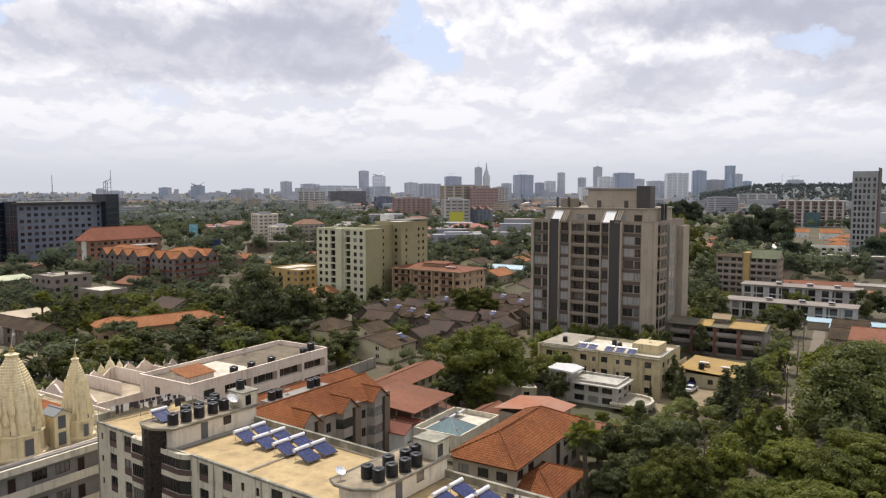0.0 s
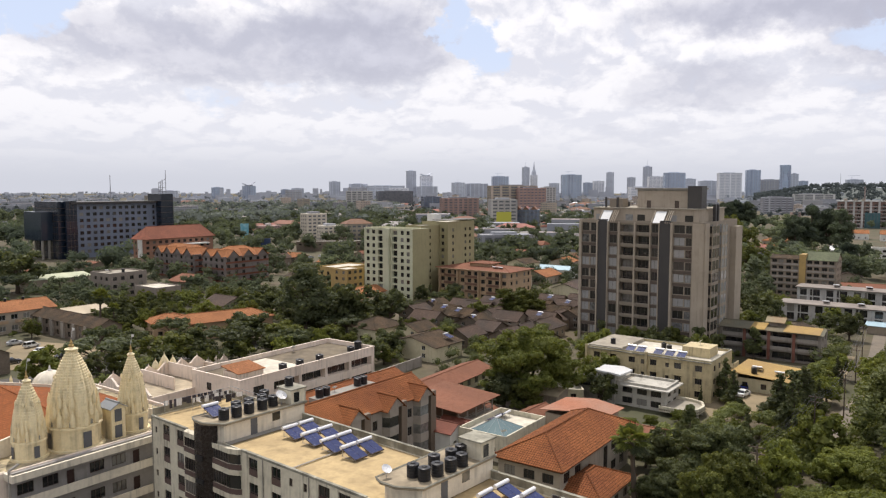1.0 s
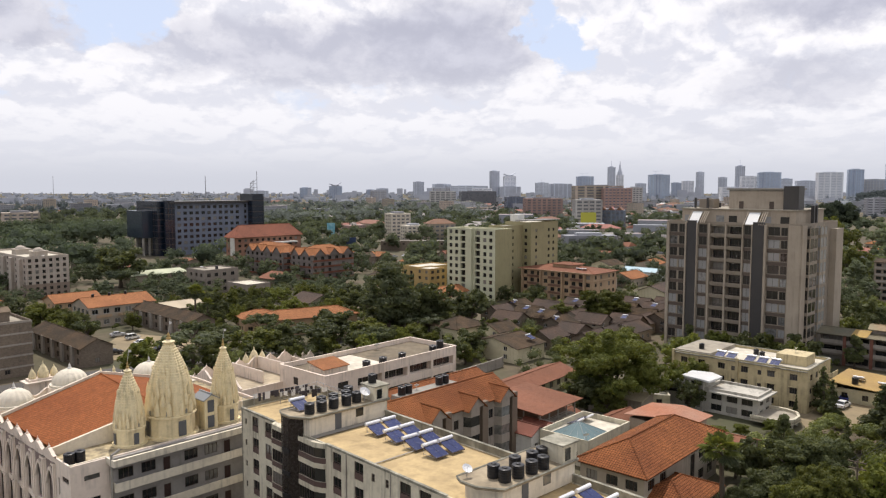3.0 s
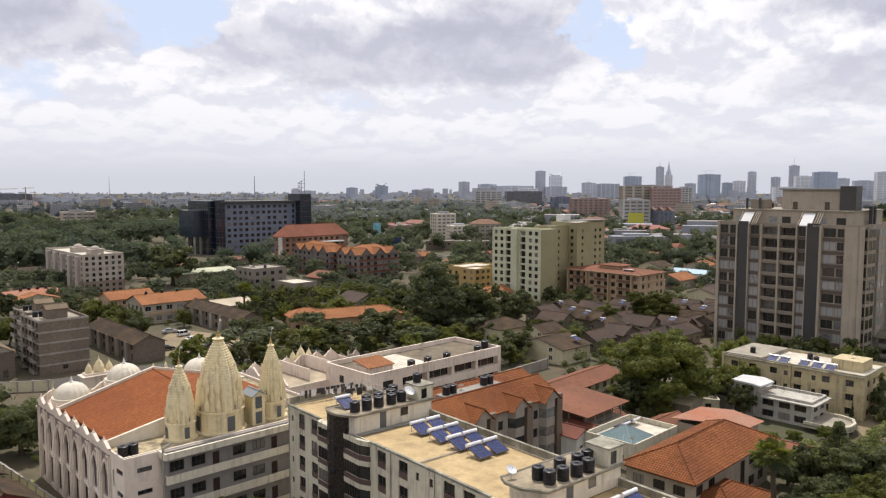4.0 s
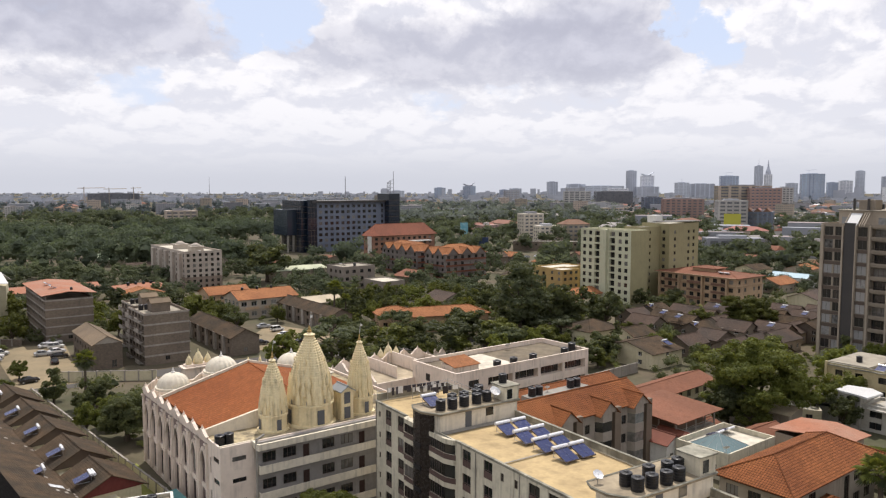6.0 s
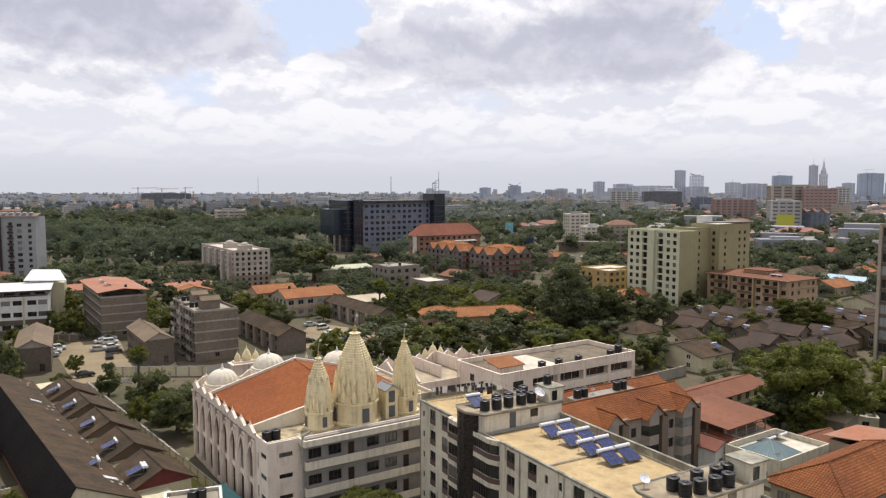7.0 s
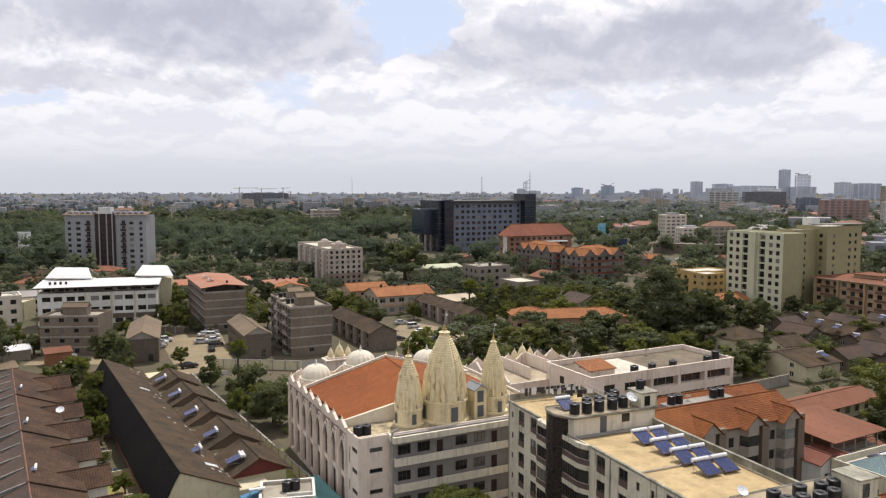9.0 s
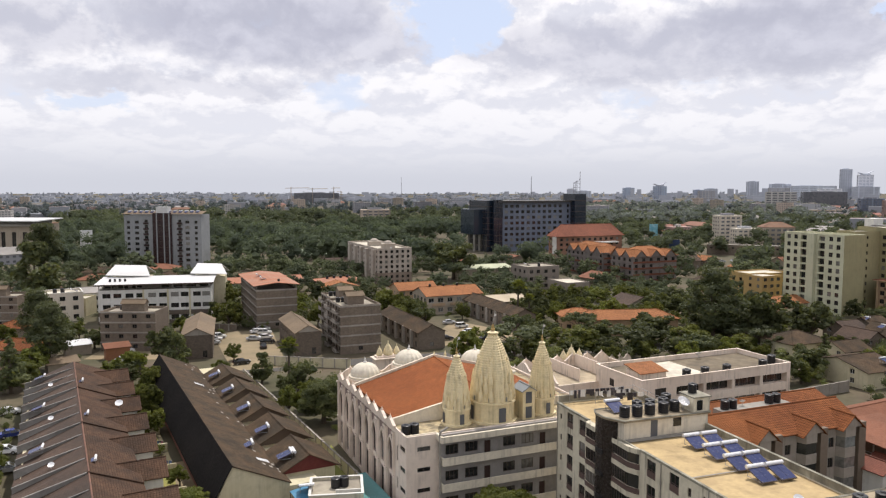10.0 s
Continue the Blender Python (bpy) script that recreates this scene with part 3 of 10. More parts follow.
def shell(root, w, d, h, wall_m, Rh=(), Lh=(), parapet=0.8, deck_m=None, thick=0.25, wall2=None, skip_win=(), frame_m=None, pane_m=None, bars=1, rail=0.0, roof=True, cope=None, split=0.0):
    """Walls of a block with openings on its two seen sides, roof deck and parapet. An opening is (u, z, w, h[, depth[, kind]])."""
    frame_m, pane_m = frame_m or FRAME_B, pane_m or GLASS
    FOOT.append((root.matrix_basis.inverted(), w, d))
    fix = [(*o, 0.18)[:5] for o in Rh], [(*o, 0.18)[:5] for o in Lh]
    ms = Mesh()
    wall_face(ms, w, h, fix[0], "R", w, d, split=split)
    wall_face(ms, d, h, fix[1], "L", w, d, split=split)
    ms.poly([(w, 0, 0), (w, d, 0), (w, d, h), (w, 0, h)])
    ms.poly([(w, d, 0), (0, d, 0), (0, d, h), (w, d, h)])
    if roof:
        t, zp = thick, h - parapet
        for a, b in (((0, 0), (w, t)), ((0, d - t), (w, d)), ((0, t), (t, d - t)), ((w - t, t), (w, d - t))):
            ms.poly([(a[0], a[1], h), (b[0], a[1], h), (b[0], b[1], h), (a[0], b[1], h)])
        q = [(t, t), (w - t, t), (w - t, d - t), (t, d - t)]
        for k in range(4):
            a, b = q[k], q[(k + 1) % 4]
            ms.poly([(b[0], b[1], zp), (a[0], a[1], zp), (a[0], a[1], h), (b[0], b[1], h)])
    part("wall", ms, [wall_m, wall2] if wall2 else wall_m, root)
    if roof:
        ms = Mesh()
        ms.box(thick, thick, h - parapet - 0.2, w - thick, d - thick, h - parapet)
        part("roof", ms, deck_m or CONC, root)
        if cope:
            ms = Mesh()
            c = 0.07
            ms.box(-c, -c, h, w + c, thick + c, h + 0.1)
            ms.box(-c, d - thick - c, h, w + c, d + c, h + 0.1)
            ms.box(-c, thick + c, h, thick + c, d - thick - c, h + 0.1)
            ms.box(w - thick - c, thick + c, h, w + c, d - thick - c, h + 0.1)
            part("coping", ms, cope, root)
    for side, hs in (("R", Rh), ("L", Lh)):
        for o in hs:
            kind = o[5] if len(o) > 5 else "win"
            u, z, ww, hh = o[:4]
            dp = o[4] if len(o) > 4 else 0.18
            if kind == "win":
                put_window(root, side, u, z, ww, hh, dp, frame_m, pane_m, bars, rail)
            elif kind == "deep":
                put_window(root, side, u + 0.25, z + 0.05, ww - 0.5, hh - 0.45, dp, FRAME_B, GLASS, 2)
            elif kind == "door":
                put_window(root, side, u, z, ww, hh, dp, DOOR_G, DOOR_G, 0, name="door")


def rows(us, zs, w, h, *more):
    return [(u, z, w, h, *more) for u in us for z in zs]


def steps(a, n, s):
    return [a + s * k for k in range(n)]


def gable(root, w, d, z, rise, roof_m, wall_m, along="x", over=0.5, name="roof", x0=0.0, y0=0.0, ends=True, thick=0.14):
    """A pitched roof over the rectangle; along: the way its ridge runs. Gable walls below its ends."""
    ms, ends_ = Mesh(), []
    o = over
    if along == "x":
        s = rise / (d / 2)
        a, b, e = x0 - o, x0 + w + o, z - s * o
        r = (y0 + d / 2)
        ms.slab([(a, y0 - o, e), (b, y0 - o, e), (b, r, z + rise), (a, r, z + rise)], thick)
        ms.slab([(a, r, z + rise), (b, r, z + rise), (b, y0 + d + o, e), (a, y0 + d + o, e)], thick)
        for q in (x0 + 0.01, x0 + w - 0.01):
            ends_.append([(q, y0, z - 0.1), (q, y0 + d, z - 0.1), (q, r, z + rise - 0.15)])
        rg = ((a, r, z + rise), (b, r, z + rise))
    else:
        s = rise / (w / 2)
        a, b, e = y0 - o, y0 + d + o, z - s * o
        r = (x0 + w / 2)
        ms.slab([(x0 - o, b, e), (x0 - o, a, e), (r, a, z + rise), (r, b, z + rise)], thick)
        ms.slab([(r, b, z + rise), (r, a, z + rise), (x0 + w + o, a, e), (x0 + w + o, b, e)], thick)
        for q in (y0 + 0.01, y0 + d - 0.01):
            ends_.append([(x0, q, z - 0.1), (x0 + w, q, z - 0.1), (r, q, z + rise - 0.15)])
        rg = ((r, a, z + rise), (r, b, z + rise))
    ms.weld()
    ob = part(name, ms, roof_m, root)
    ms = Mesh()
    ms.tube(*rg, 0.13, n=6)
    part("ridge", ms, roof_m, ob)
    for e_ in ends_ if ends else ():
        g = Mesh()
        g.poly(e_)
        part("gable_wall", g, wall_m, root)
    return ob


def hip(root, w, d, z, rise, roof_m, over=0.6, x0=0.0, y0=0.0, name="roof", thick=0.16, inset=1.0):
    ms = Mesh()
    o = over
    xa, xb, ya, yb = x0 - o, x0 + w + o, y0 - o, y0 + d + o
    zt = z + rise
    if w >= d:
        k = (yb - ya) / 2 * inset
        p, q = (xa + k, (ya + yb) / 2, zt), (xb - k, (ya + yb) / 2, zt)
        fs = [[(xa, ya, z), (xb, ya, z), q, p], [(xb, ya, z), (xb, yb, z), q], [(xb, yb, z), (xa, yb, z), p, q], [(xa, yb, z), (xa, ya, z), p]]
    else:
        k = (xb - xa) / 2 * inset
        p, q = ((xa + xb) / 2, ya + k, zt), ((xa + xb) / 2, yb - k, zt)
        fs = [[(xa, ya, z), (xb, ya, z), p], [(xb, ya, z), (xb, yb, z), q, p], [(xb, yb, z), (xa, yb, z), q], [(xa, yb, z), (xa, ya, z), p, q]]
    for f in fs:
        ms.slab(f, thick)
    ms.weld()
    ob = part(name, ms, roof_m, root)
    for c in ((xa, ya), (xb, ya), (xb, yb), (xa, yb)):
        e = p if abs(c[0] - p[0]) + abs(c[1] - p[1]) <= abs(c[0] - q[0]) + abs(c[1] - q[1]) else q
        ms = Mesh()
        ms.tube((c[0], c[1], z + 0.02), e, 0.14, n=6)
        part("hip_ridge", ms, roof_m, ob)
    ms = Mesh()
    ms.tube(p, q, 0.16, n=6)
    part("ridge", ms, roof_m, ob)
    return ob


# ---- ground ----
def disc(r, n=96):
    ms = Mesh()
    rr = [0, 60, 150, 300, 600, 1200, 2500, r]
    for j in range(len(rr) - 1):
        for k in range(n):
            a, b = 2 * math.pi * k / n, 2 * math.pi * (k + 1) / n
            q = [(rr[j] * math.cos(a), rr[j] * math.sin(a), 0), (rr[j + 1] * math.cos(a), rr[j + 1] * math.sin(a), 0),
                 (rr[j + 1] * math.cos(b), rr[j + 1] * math.sin(b), 0), (rr[j] * math.cos(b), rr[j] * math.sin(b), 0)]
            ms.poly(q if j else [q[0], q[1], q[2]])
    return ms


GROUND = mat("grass_and_red_earth", (0.070, 0.070, 0.035), (0.125, 0.096, 0.062), big=0.05, small=0.5, stain=0.4, rough=1.0, bump=0.5)
tagged(part("ground", disc(6500), GROUND), "patchy grass and red earth of the city plain", "ground", kind="structure")

# ---- small rooftop things ----
PROTO = {}


def water_tank():
    t = thing("water_tank", "black ribbed plastic water tank on a roof", "water tank", group="rooftop water tanks")
    ms = Mesh()
    pr = [(0.62, 0.0)]
    for k in range(4):
        z = 0.10 + k * 0.29
        pr += [(0.66, z), (0.66, z + 0.17), (0.62, z + 0.2), (0.62, z + 0.26)]
    pr += [(0.67, 1.26), (0.66, 1.34), (0.6, 1.37), (0.3, 1.42)]
    ms.ring(pr, n=18)
    part("tank_body", ms, BLACK, t)
    ms = Mesh()
    ms.ring([(0.27, 1.41), (0.27, 1.5), (0.1, 1.53)], n=12)
    part("lid", ms, BLACK, t)
    return t


def solar_heater():
    """Collector facing +x, storage tank along y at its top edge."""
    t = thing("solar_water_heater", "blue glass solar water heater with a white storage tank", "solar heater", group="rooftop solar water heaters")
    ms = Mesh()
    ms.slab([(0.2, 0, 0.9), (2.2, 0, 0.2), (2.2, 1.95, 0.2), (0.2, 1.95, 0.9)], 0.1)
    ob = part("collector_frame", ms, FRAME_B, t)
    ms = Mesh()
    for y0, y1 in ((0.04, 0.96), (0.99, 1.91)):
        ms.slab([(0.24, y0, 0.902), (2.16, y0, 0.23), (2.16, y1, 0.23), (0.24, y1, 0.902)], 0.03)
    part("collector_glass", ms, SOLAR, ob)
    ms = Mesh()
    ms.tube((0.05, -0.08, 1.06), (0.05, 2.03, 1.06), 0.21, n=14)
    part("storage_tank", ms, TANKW, t, smooth=False)
    for y in (0.15, 1.8):
        ms = Mesh()
        ms.tube((0.05, y, 0), (0.05, y, 0.9), 0.03)
        ms.tube((2.1, y, 0), (2.1, y, 0.3), 0.03)
        ms.tube((0.05, y, 0.08), (2.1, y, 0.08), 0.025)
        part("stand", ms, STEEL, t)
    return t


def dish():
    t = thing("satellite_dish", "white satellite dish on a short mast", "satellite dish", group="satellite dishes")
    ms = Mesh()
    ms.tube((0, 0, 0), (0, 0, 0.7), 0.04)
    part("mast", ms, STEEL, t)
    ms = Mesh()
    n = 14
    ax = Vector((0.5, 0.3, 0.8)).normalized().to_track_quat("Z", "Y")
    for j, (r0, z0, r1, z1) in enumerate(((0.0, 0.0, 0.3, 0.05), (0.3, 0.05, 0.55, 0.17))):
        for k in range(n):
            a, b = 2 * math.pi * k / n, 2 * math.pi * (k + 1) / n
            for s in (0, 0.03):
                q = [(r0 * math.cos(a), r0 * math.sin(a), z0 - s), (r1 * math.cos(a), r1 * math.sin(a), z1 - s), (r1 * math.cos(b), r1 * math.sin(b), z1 - s), (r0 * math.cos(b), r0 * math.sin(b), z0 - s)]
                ms.poly([tuple(ax @ Vector(p) + Vector((0, 0, 0.85))) for p in q])
    ms.tube(tuple(ax @ Vector((0, 0, 0.0)) + Vector((0, 0, 0.85))), tuple(ax @ Vector((0, 0, 0.5)) + Vector((0, 0, 0.85))), 0.02)
    part("reflector", ms, TANKW, t)
    return t


def unit(ob):
    """Undoes a prototype's own scale."""
    return Matrix.Diagonal((1 / ob.scale[0], 1 / ob.scale[1], 1 / ob.scale[2], 1))


def place(maker, m):
    """One thing built the first time, then copied."""
    k = maker
    if k not in PROTO:
        PROTO[k] = maker()
        PROTO[k].matrix_basis = m
        return PROTO[k]
    return copy_thing(PROTO[k], m @ unit(PROTO[k]))


def on(root, maker, x, y, z, rz=0.0, s=1.0):
    return place(maker, root.matrix_basis @ pose(x, y, z, 0, 0, rz) @ Matrix.Scale(s, 4))


# ---- the cream apartment block with solar roof ----
def cream_block():
    W_, D_, H_ = 62.0, 11.5, 17.0
    r = thing("apartment_block", "cream plastered apartment block with weather-stained flat roof", "apartment block", -42.8, 90.2, -36.5)
    fl = [H_ - 2.5 - 2.8 * k for k in range(6)]
    holes = rows([0.8], [z + 0.5 for z in fl], 0.5, 0.8) + rows([2.7, 5.9], fl, 1.55, 2.0)
    holes += rows([20.6, 24.6], fl, 1.6, 2.0) + rows([27.6, 29.9], [z + 0.6 for z in fl], 0.55, 0.9) + rows([32.2, 35.2], fl, 1.7, 2.0)
    shell(r, W_, D_, H_, CREAM, holes, (), parapet=0.12, deck_m=DECK, thick=0.2, frame_m=FRAME_B, rail=0.45)
    # panels under the tall windows
    for u in (2.7, 5.9, 20.6, 24.6, 32.2, 35.2):
        for z in fl:
            ms = Mesh()
            ms.box(u + 0.02, 0.04, z + 0.02, u + 1.53, 0.1, z + 0.78)
            part("window_apron", ms, SLATS, r)
    # bays either side of the dark stair turret, with slatted balconies
    for cx, side in ((8.2, -1), (14.7, 1)):
        a, b = (cx, cx + 3.1) if side < 0 else (cx, cx + 4.6)
        o = -0.75
        pr = [(a, 0.0), (a + 0.5, o), (b - 0.3, o), (b, 0.0)] if side < 0 else [(a, o), (b - 1.4, o), (b - 0.4, o * 0.45), (b, 0.0)]
        for k, z in enumerate(fl):
            ms = Mesh()
            zb, zt = z - 0.45, z + 2.35
            for i in range(3):
                p, q = pr[i], pr[i + 1]
                for z0, z1, inset, slot in ((zb, zb + 0.6, 0.0, 0), (zb + 0.6, zb + 1.25, 0.02, 1), (zb + 1.25, zt, 0.14, 2)):
                    ms.poly([(p[0], p[1] + inset, z0), (q[0], q[1] + inset, z0), (q[0], q[1] + inset, z1), (p[0], p[1] + inset, z1)], slot)
            for zz in (zb + 0.6, zb + 1.25):
                ms.poly([(*p, zz) for p in pr], 0)
            ms.poly([(*p, zb) for p in pr][::-1], 0)
            ms.weld()
            bay = part("bay_balcony", ms, [CREAM, SLATS, GLASS], r, "bay balcony with a maroon slat front")
            x0, x1 = (pr[1][0], pr[2][0]) if side < 0 else (pr[0][0], pr[1][0])
            ln, hi = x1 - x0 - 0.1, zt - zb - 1.3
            ms = Mesh()
            wall_face(ms, ln, hi, [(0.06 + (ln - 0.06) * i / 6, 0.06, (ln - 0.06) / 6 - 0.06, hi - 0.12, 0.05) for i in range(6)], "R", ln, 0, back=False)
            ms.weld()
            part("window_frame", ms, FRAME_B, bay, loc=(x0 + 0.05, o + 0.085, zb + 1.27))
        ms = Mesh()
        pr = [(p[0], p[1], H_ + 0.02) for p in pr]
        ms.poly(pr, 0)
        for i in range(3):
            p, q = pr[i], pr[i + 1]
            ms.poly([(p[0], p[1], H_ - 0.55), (q[0], q[1], H_ - 0.55), q, p], 0)
        part("bay_head", ms, CREAM, r)
    # turret faced with dark tile
    ms = Mesh()
    pr = [(11.3, 0.1), (11.3, -0.6), (11.7, -1.15), (12.4, -1.3), (13.4, -1.25), (14.2, -0.9), (14.6, -0.4), (14.6, 0.1)]
    n = len(pr)
    for i in range(n - 1):
        ms.poly([(*pr[i], 0), (*pr[i + 1], 0), (*pr[i + 1], 19.17), (*pr[i], 19.17)])
    ms.poly([(*p, 19.17) for p in pr])
    part("stair_turret", ms, BROWNTILE, r, "rounded stair turret faced in dark brown tile")
    for k in range(6):
        ms = Mesh()
        z = fl[k] + 0.2
        ms.box(12.1, -1.36, z, 13.6, -1.2, z + 0.5)
        part("turret_band", ms, BLACK, r)
    # two roof houses with flat slabs
    for x0, wd, yf in ((11.2, 4.7, 0.0), (40.4, 4.7, 1.0)):
        ms = Mesh()
        ms.box(x0, 0.1 + yf, H_, x0 + wd, D_ + 0.2, 19.02)
        part("roof_house", ms, TRIMW, r, "cream plastered roof house")
        ms = Mesh()
        q = [(x0 - 0.15, D_ + 0.4), (x0 - 0.15, yf - 0.9), (x0 + 0.9, yf - 1.45), (x0 + 2.8, yf - 1.4), (x0 + wd - 0.7, yf - 0.7), (x0 + wd + 0.3, yf), (x0 + wd + 0.3, D_ + 0.4)]
        ms.slab([(*p, 19.25) for p in q], 0.22)
        part("roof_slab", ms, mat("dark_stained_roof_slab", (0.42, 0.345, 0.235), (0.19, 0.155, 0.11), big=0.6, small=1.8, stain=0.8, rough=0.95), r)
        # kerb of the slab
        ms = Mesh()
        for i in range(len(q)):
            a, b = q[i], q[(i + 1) % len(q)]
            ms.tube((*a, 19.29), (*b, 19.29), 0.1, n=4)
        part("slab_kerb", ms, MOULD, r)
        # door, window on its long side
        ms = Mesh()
        ms.box(x0 + wd, 3.7, H_, x0 + wd + 0.06, 4.6, H_ + 2.05)
        part("door", ms, DOOR_G, r, "grey steel roof door")
        ms = Mesh()
        ms.box(x0 + wd, 6.8, H_ + 0.9, x0 + wd + 0.05, 7.9, H_ + 1.9)
        part("window", ms, GLASS, r)
        # stair tower behind
        ms = Mesh()
        ms.box(x0 + wd - 2.5, D_ - 1.9, 19.25, x0 + wd + 0.1, D_ + 0.35, 21.0)
        part("stair_tower", ms, CREAM, r)
        ms = Mesh()
        ms.box(x0 + wd - 2.65, D_ - 2.05, 21.0, x0 + wd + 0.25, D_ + 0.5, 21.15)
        part("stair_tower_slab", ms, MOULD, r)
        ms = Mesh()
        ms.box(x0 + wd + 0.1, D_ - 1.5, 19.5, x0 + wd + 0.15, D_ - 0.7, 20.7)
        part("vent_opening", ms, GLASS, r)
    # rear and side parapets
    ms = Mesh()
    ms.box(15.9, D_ - 0.15, H_, 40.4, D_ + 0.1, H_ + 0.72)
    ms.box(45.1, D_ - 0.15, H_, W_, D_ + 0.1, H_ + 0.72)
    ms.box(0.0, D_ - 0.15, H_, 11.2, D_ + 0.1, H_ + 0.9)
    ms.box(-0.05, 0.2, H_, 0.15, D_ - 0.15, H_ + 0.9)
    part("parapet", ms, MOULD, r, "mould-stained plaster parapet")
    ms = Mesh()
    for x in steps(0.3, 6, 1.8):
        ms.tube((x, D_, H_ + 0.9), (x, D_, H_ + 1.5), 0.03)
    ms.tube((0.3, D_, H_ + 1.5), (10.6, D_, H_ + 1.5), 0.025)
    ms.tube((0, 0.2, H_ + 1.3), (0, D_, H_ + 1.3), 0.025)
    ms.tube((0, 0.2, H_ + 0.3), (0, 0.2, H_ + 1.3), 0.03)
    part("railing", ms, STEEL, r)
    for xa, xb in ((-0.06, 8.2), (19.3, 39.0), (44.8, W_ + 0.06)):
        ms = Mesh()
        ms.box(xa, -0.07, H_ - 0.16, xb, 0.26, H_ + 0.09)
        part("coping", ms, MOULD, r, "mould-stained plaster coping")
    ms = Mesh()
    ms.box(15.9, D_ - 0.22, H_ + 0.72, 40.4, D_ + 0.16, H_ + 0.8)
    ms.box(45.1, D_ - 0.22, H_ + 0.72, W_, D_ + 0.16, H_ + 0.8)
    part("rear_coping", ms, MOULD, r)
    # joint and pipes on the roof; the wide strip paints the roof house's shadow
    ms = Mesh()
    ms.box(27.8, 0.2, H_, 28.0, D_ - 0.2, H_ + 0.05)
    ms.box(15.7, 0.25, H_ - 0.02, 16.9, D_ - 0.2, H_ + 0.015)
    part("roof_joint", ms, CONC, r)
    for x in (0.15, 18.9, 23.2, 30.8):
        ms = Mesh()
        ms.tube((x, -0.06, 0.5), (x, -0.06, H_ - 0.2), 0.06)
        part("downpipe", ms, CONC, r)
    for x in (19.4, 22.8, 26.1, 29.4):
        for y in (5.6, 8.0):
            on(r, solar_heater, x, y, H_)
    on(r, solar_heater, 11.3, 0.3, 19.25)
    for x, y in ((48.2, 5.2), (48.2, 7.8), (51.2, 7.8), (51.2, 5.2)):
        on(r, solar_heater, x, y, H_)
    for x, y in ((14.7, 0.6), (14.9, 2.2), (13.3, 3.2), (14.8, 4.0), (13.3, 5.0), (14.8, 5.9), (13.2, 7.0), (11.8, 8.4), (14.6, 7.6)):
        on(r, water_tank, x - 0.15, y + 0.4, 19.25, 37 * x, 0.92)
    for x, y in ((41.6, 2.0), (43.0, 2.0), (43.2, 3.6), (41.6, 5.0), (43.4, 5.3), (43.4, 7.0), (41.9, 7.2), (41.8, 8.8)):
        on(r, water_tank, x + 1.1, y + 0.5, 19.25, 51 * x, 0.9)
    on(r, water_tank, 14.2, D_ - 0.8, 21.15, s=0.8)
    on(r, dish, 14.9, D_ - 2.6, 19.25, -30, 1.3)
    on(r, dish, 42.2, D_ - 0.6, 19.25, -30, 1.0)
    on(r, dish, 41.0, 0.7, 19.25, -40, 0.9)
    on(r, dish, 1.0, 6.0, H_, 40, 0.8)
    return r


def laundry(root, x0, y0, x1, y1, z, n, seed, mats):
    rnd = random.Random(seed)
    m = root.matrix_basis
    t = tagged(new("clothes_line"), "clothes line with washing hung out to dry", "clothes line", "clothes lines")
    t.matrix_basis = m @ pose(x0, y0, z)
    dx, dy = x1 - x0, y1 - y0
    L_ = math.hypot(dx, dy)
    ms = Mesh()
    for f in (0, 1):
        ms.tube((dx * f, dy * f, 0), (dx * f, dy * f, 1.7), 0.03)
    ms.tube((0, 0, 1.65), (dx, dy, 1.65), 0.012, n=4)
    part("line", ms, STEEL, t)
    for k in range(n):
        f = (k + 0.1 + 0.8 * rnd.random()) / n
        wd, ln = rnd.uniform(0.25, 0.85), rnd.uniform(0.35, 1.15)
        cx, cy, ux, uy = dx * f, dy * f, dx / L_, dy / L_
        ms = Mesh()
        for i in range(4):
            a, b = -wd / 2 + wd * i / 4, -wd / 2 + wd * (i + 1) / 4
            s0, s1 = 0.05 * (i % 2), 0.05 * ((i + 1) % 2)
            e = rnd.uniform(0, 0.08)
            ms.poly([(cx + ux * a - uy * s0, cy + uy * a + ux * s0, 1.65 - ln + e), (cx + ux * b - uy * s1, cy + uy * b + ux * s1, 1.65 - ln), (cx + ux * b, cy + uy * b, 1.64), (cx + ux * a, cy + uy * a, 1.64)])
        part("garment", ms, rnd.choice(mats), t)


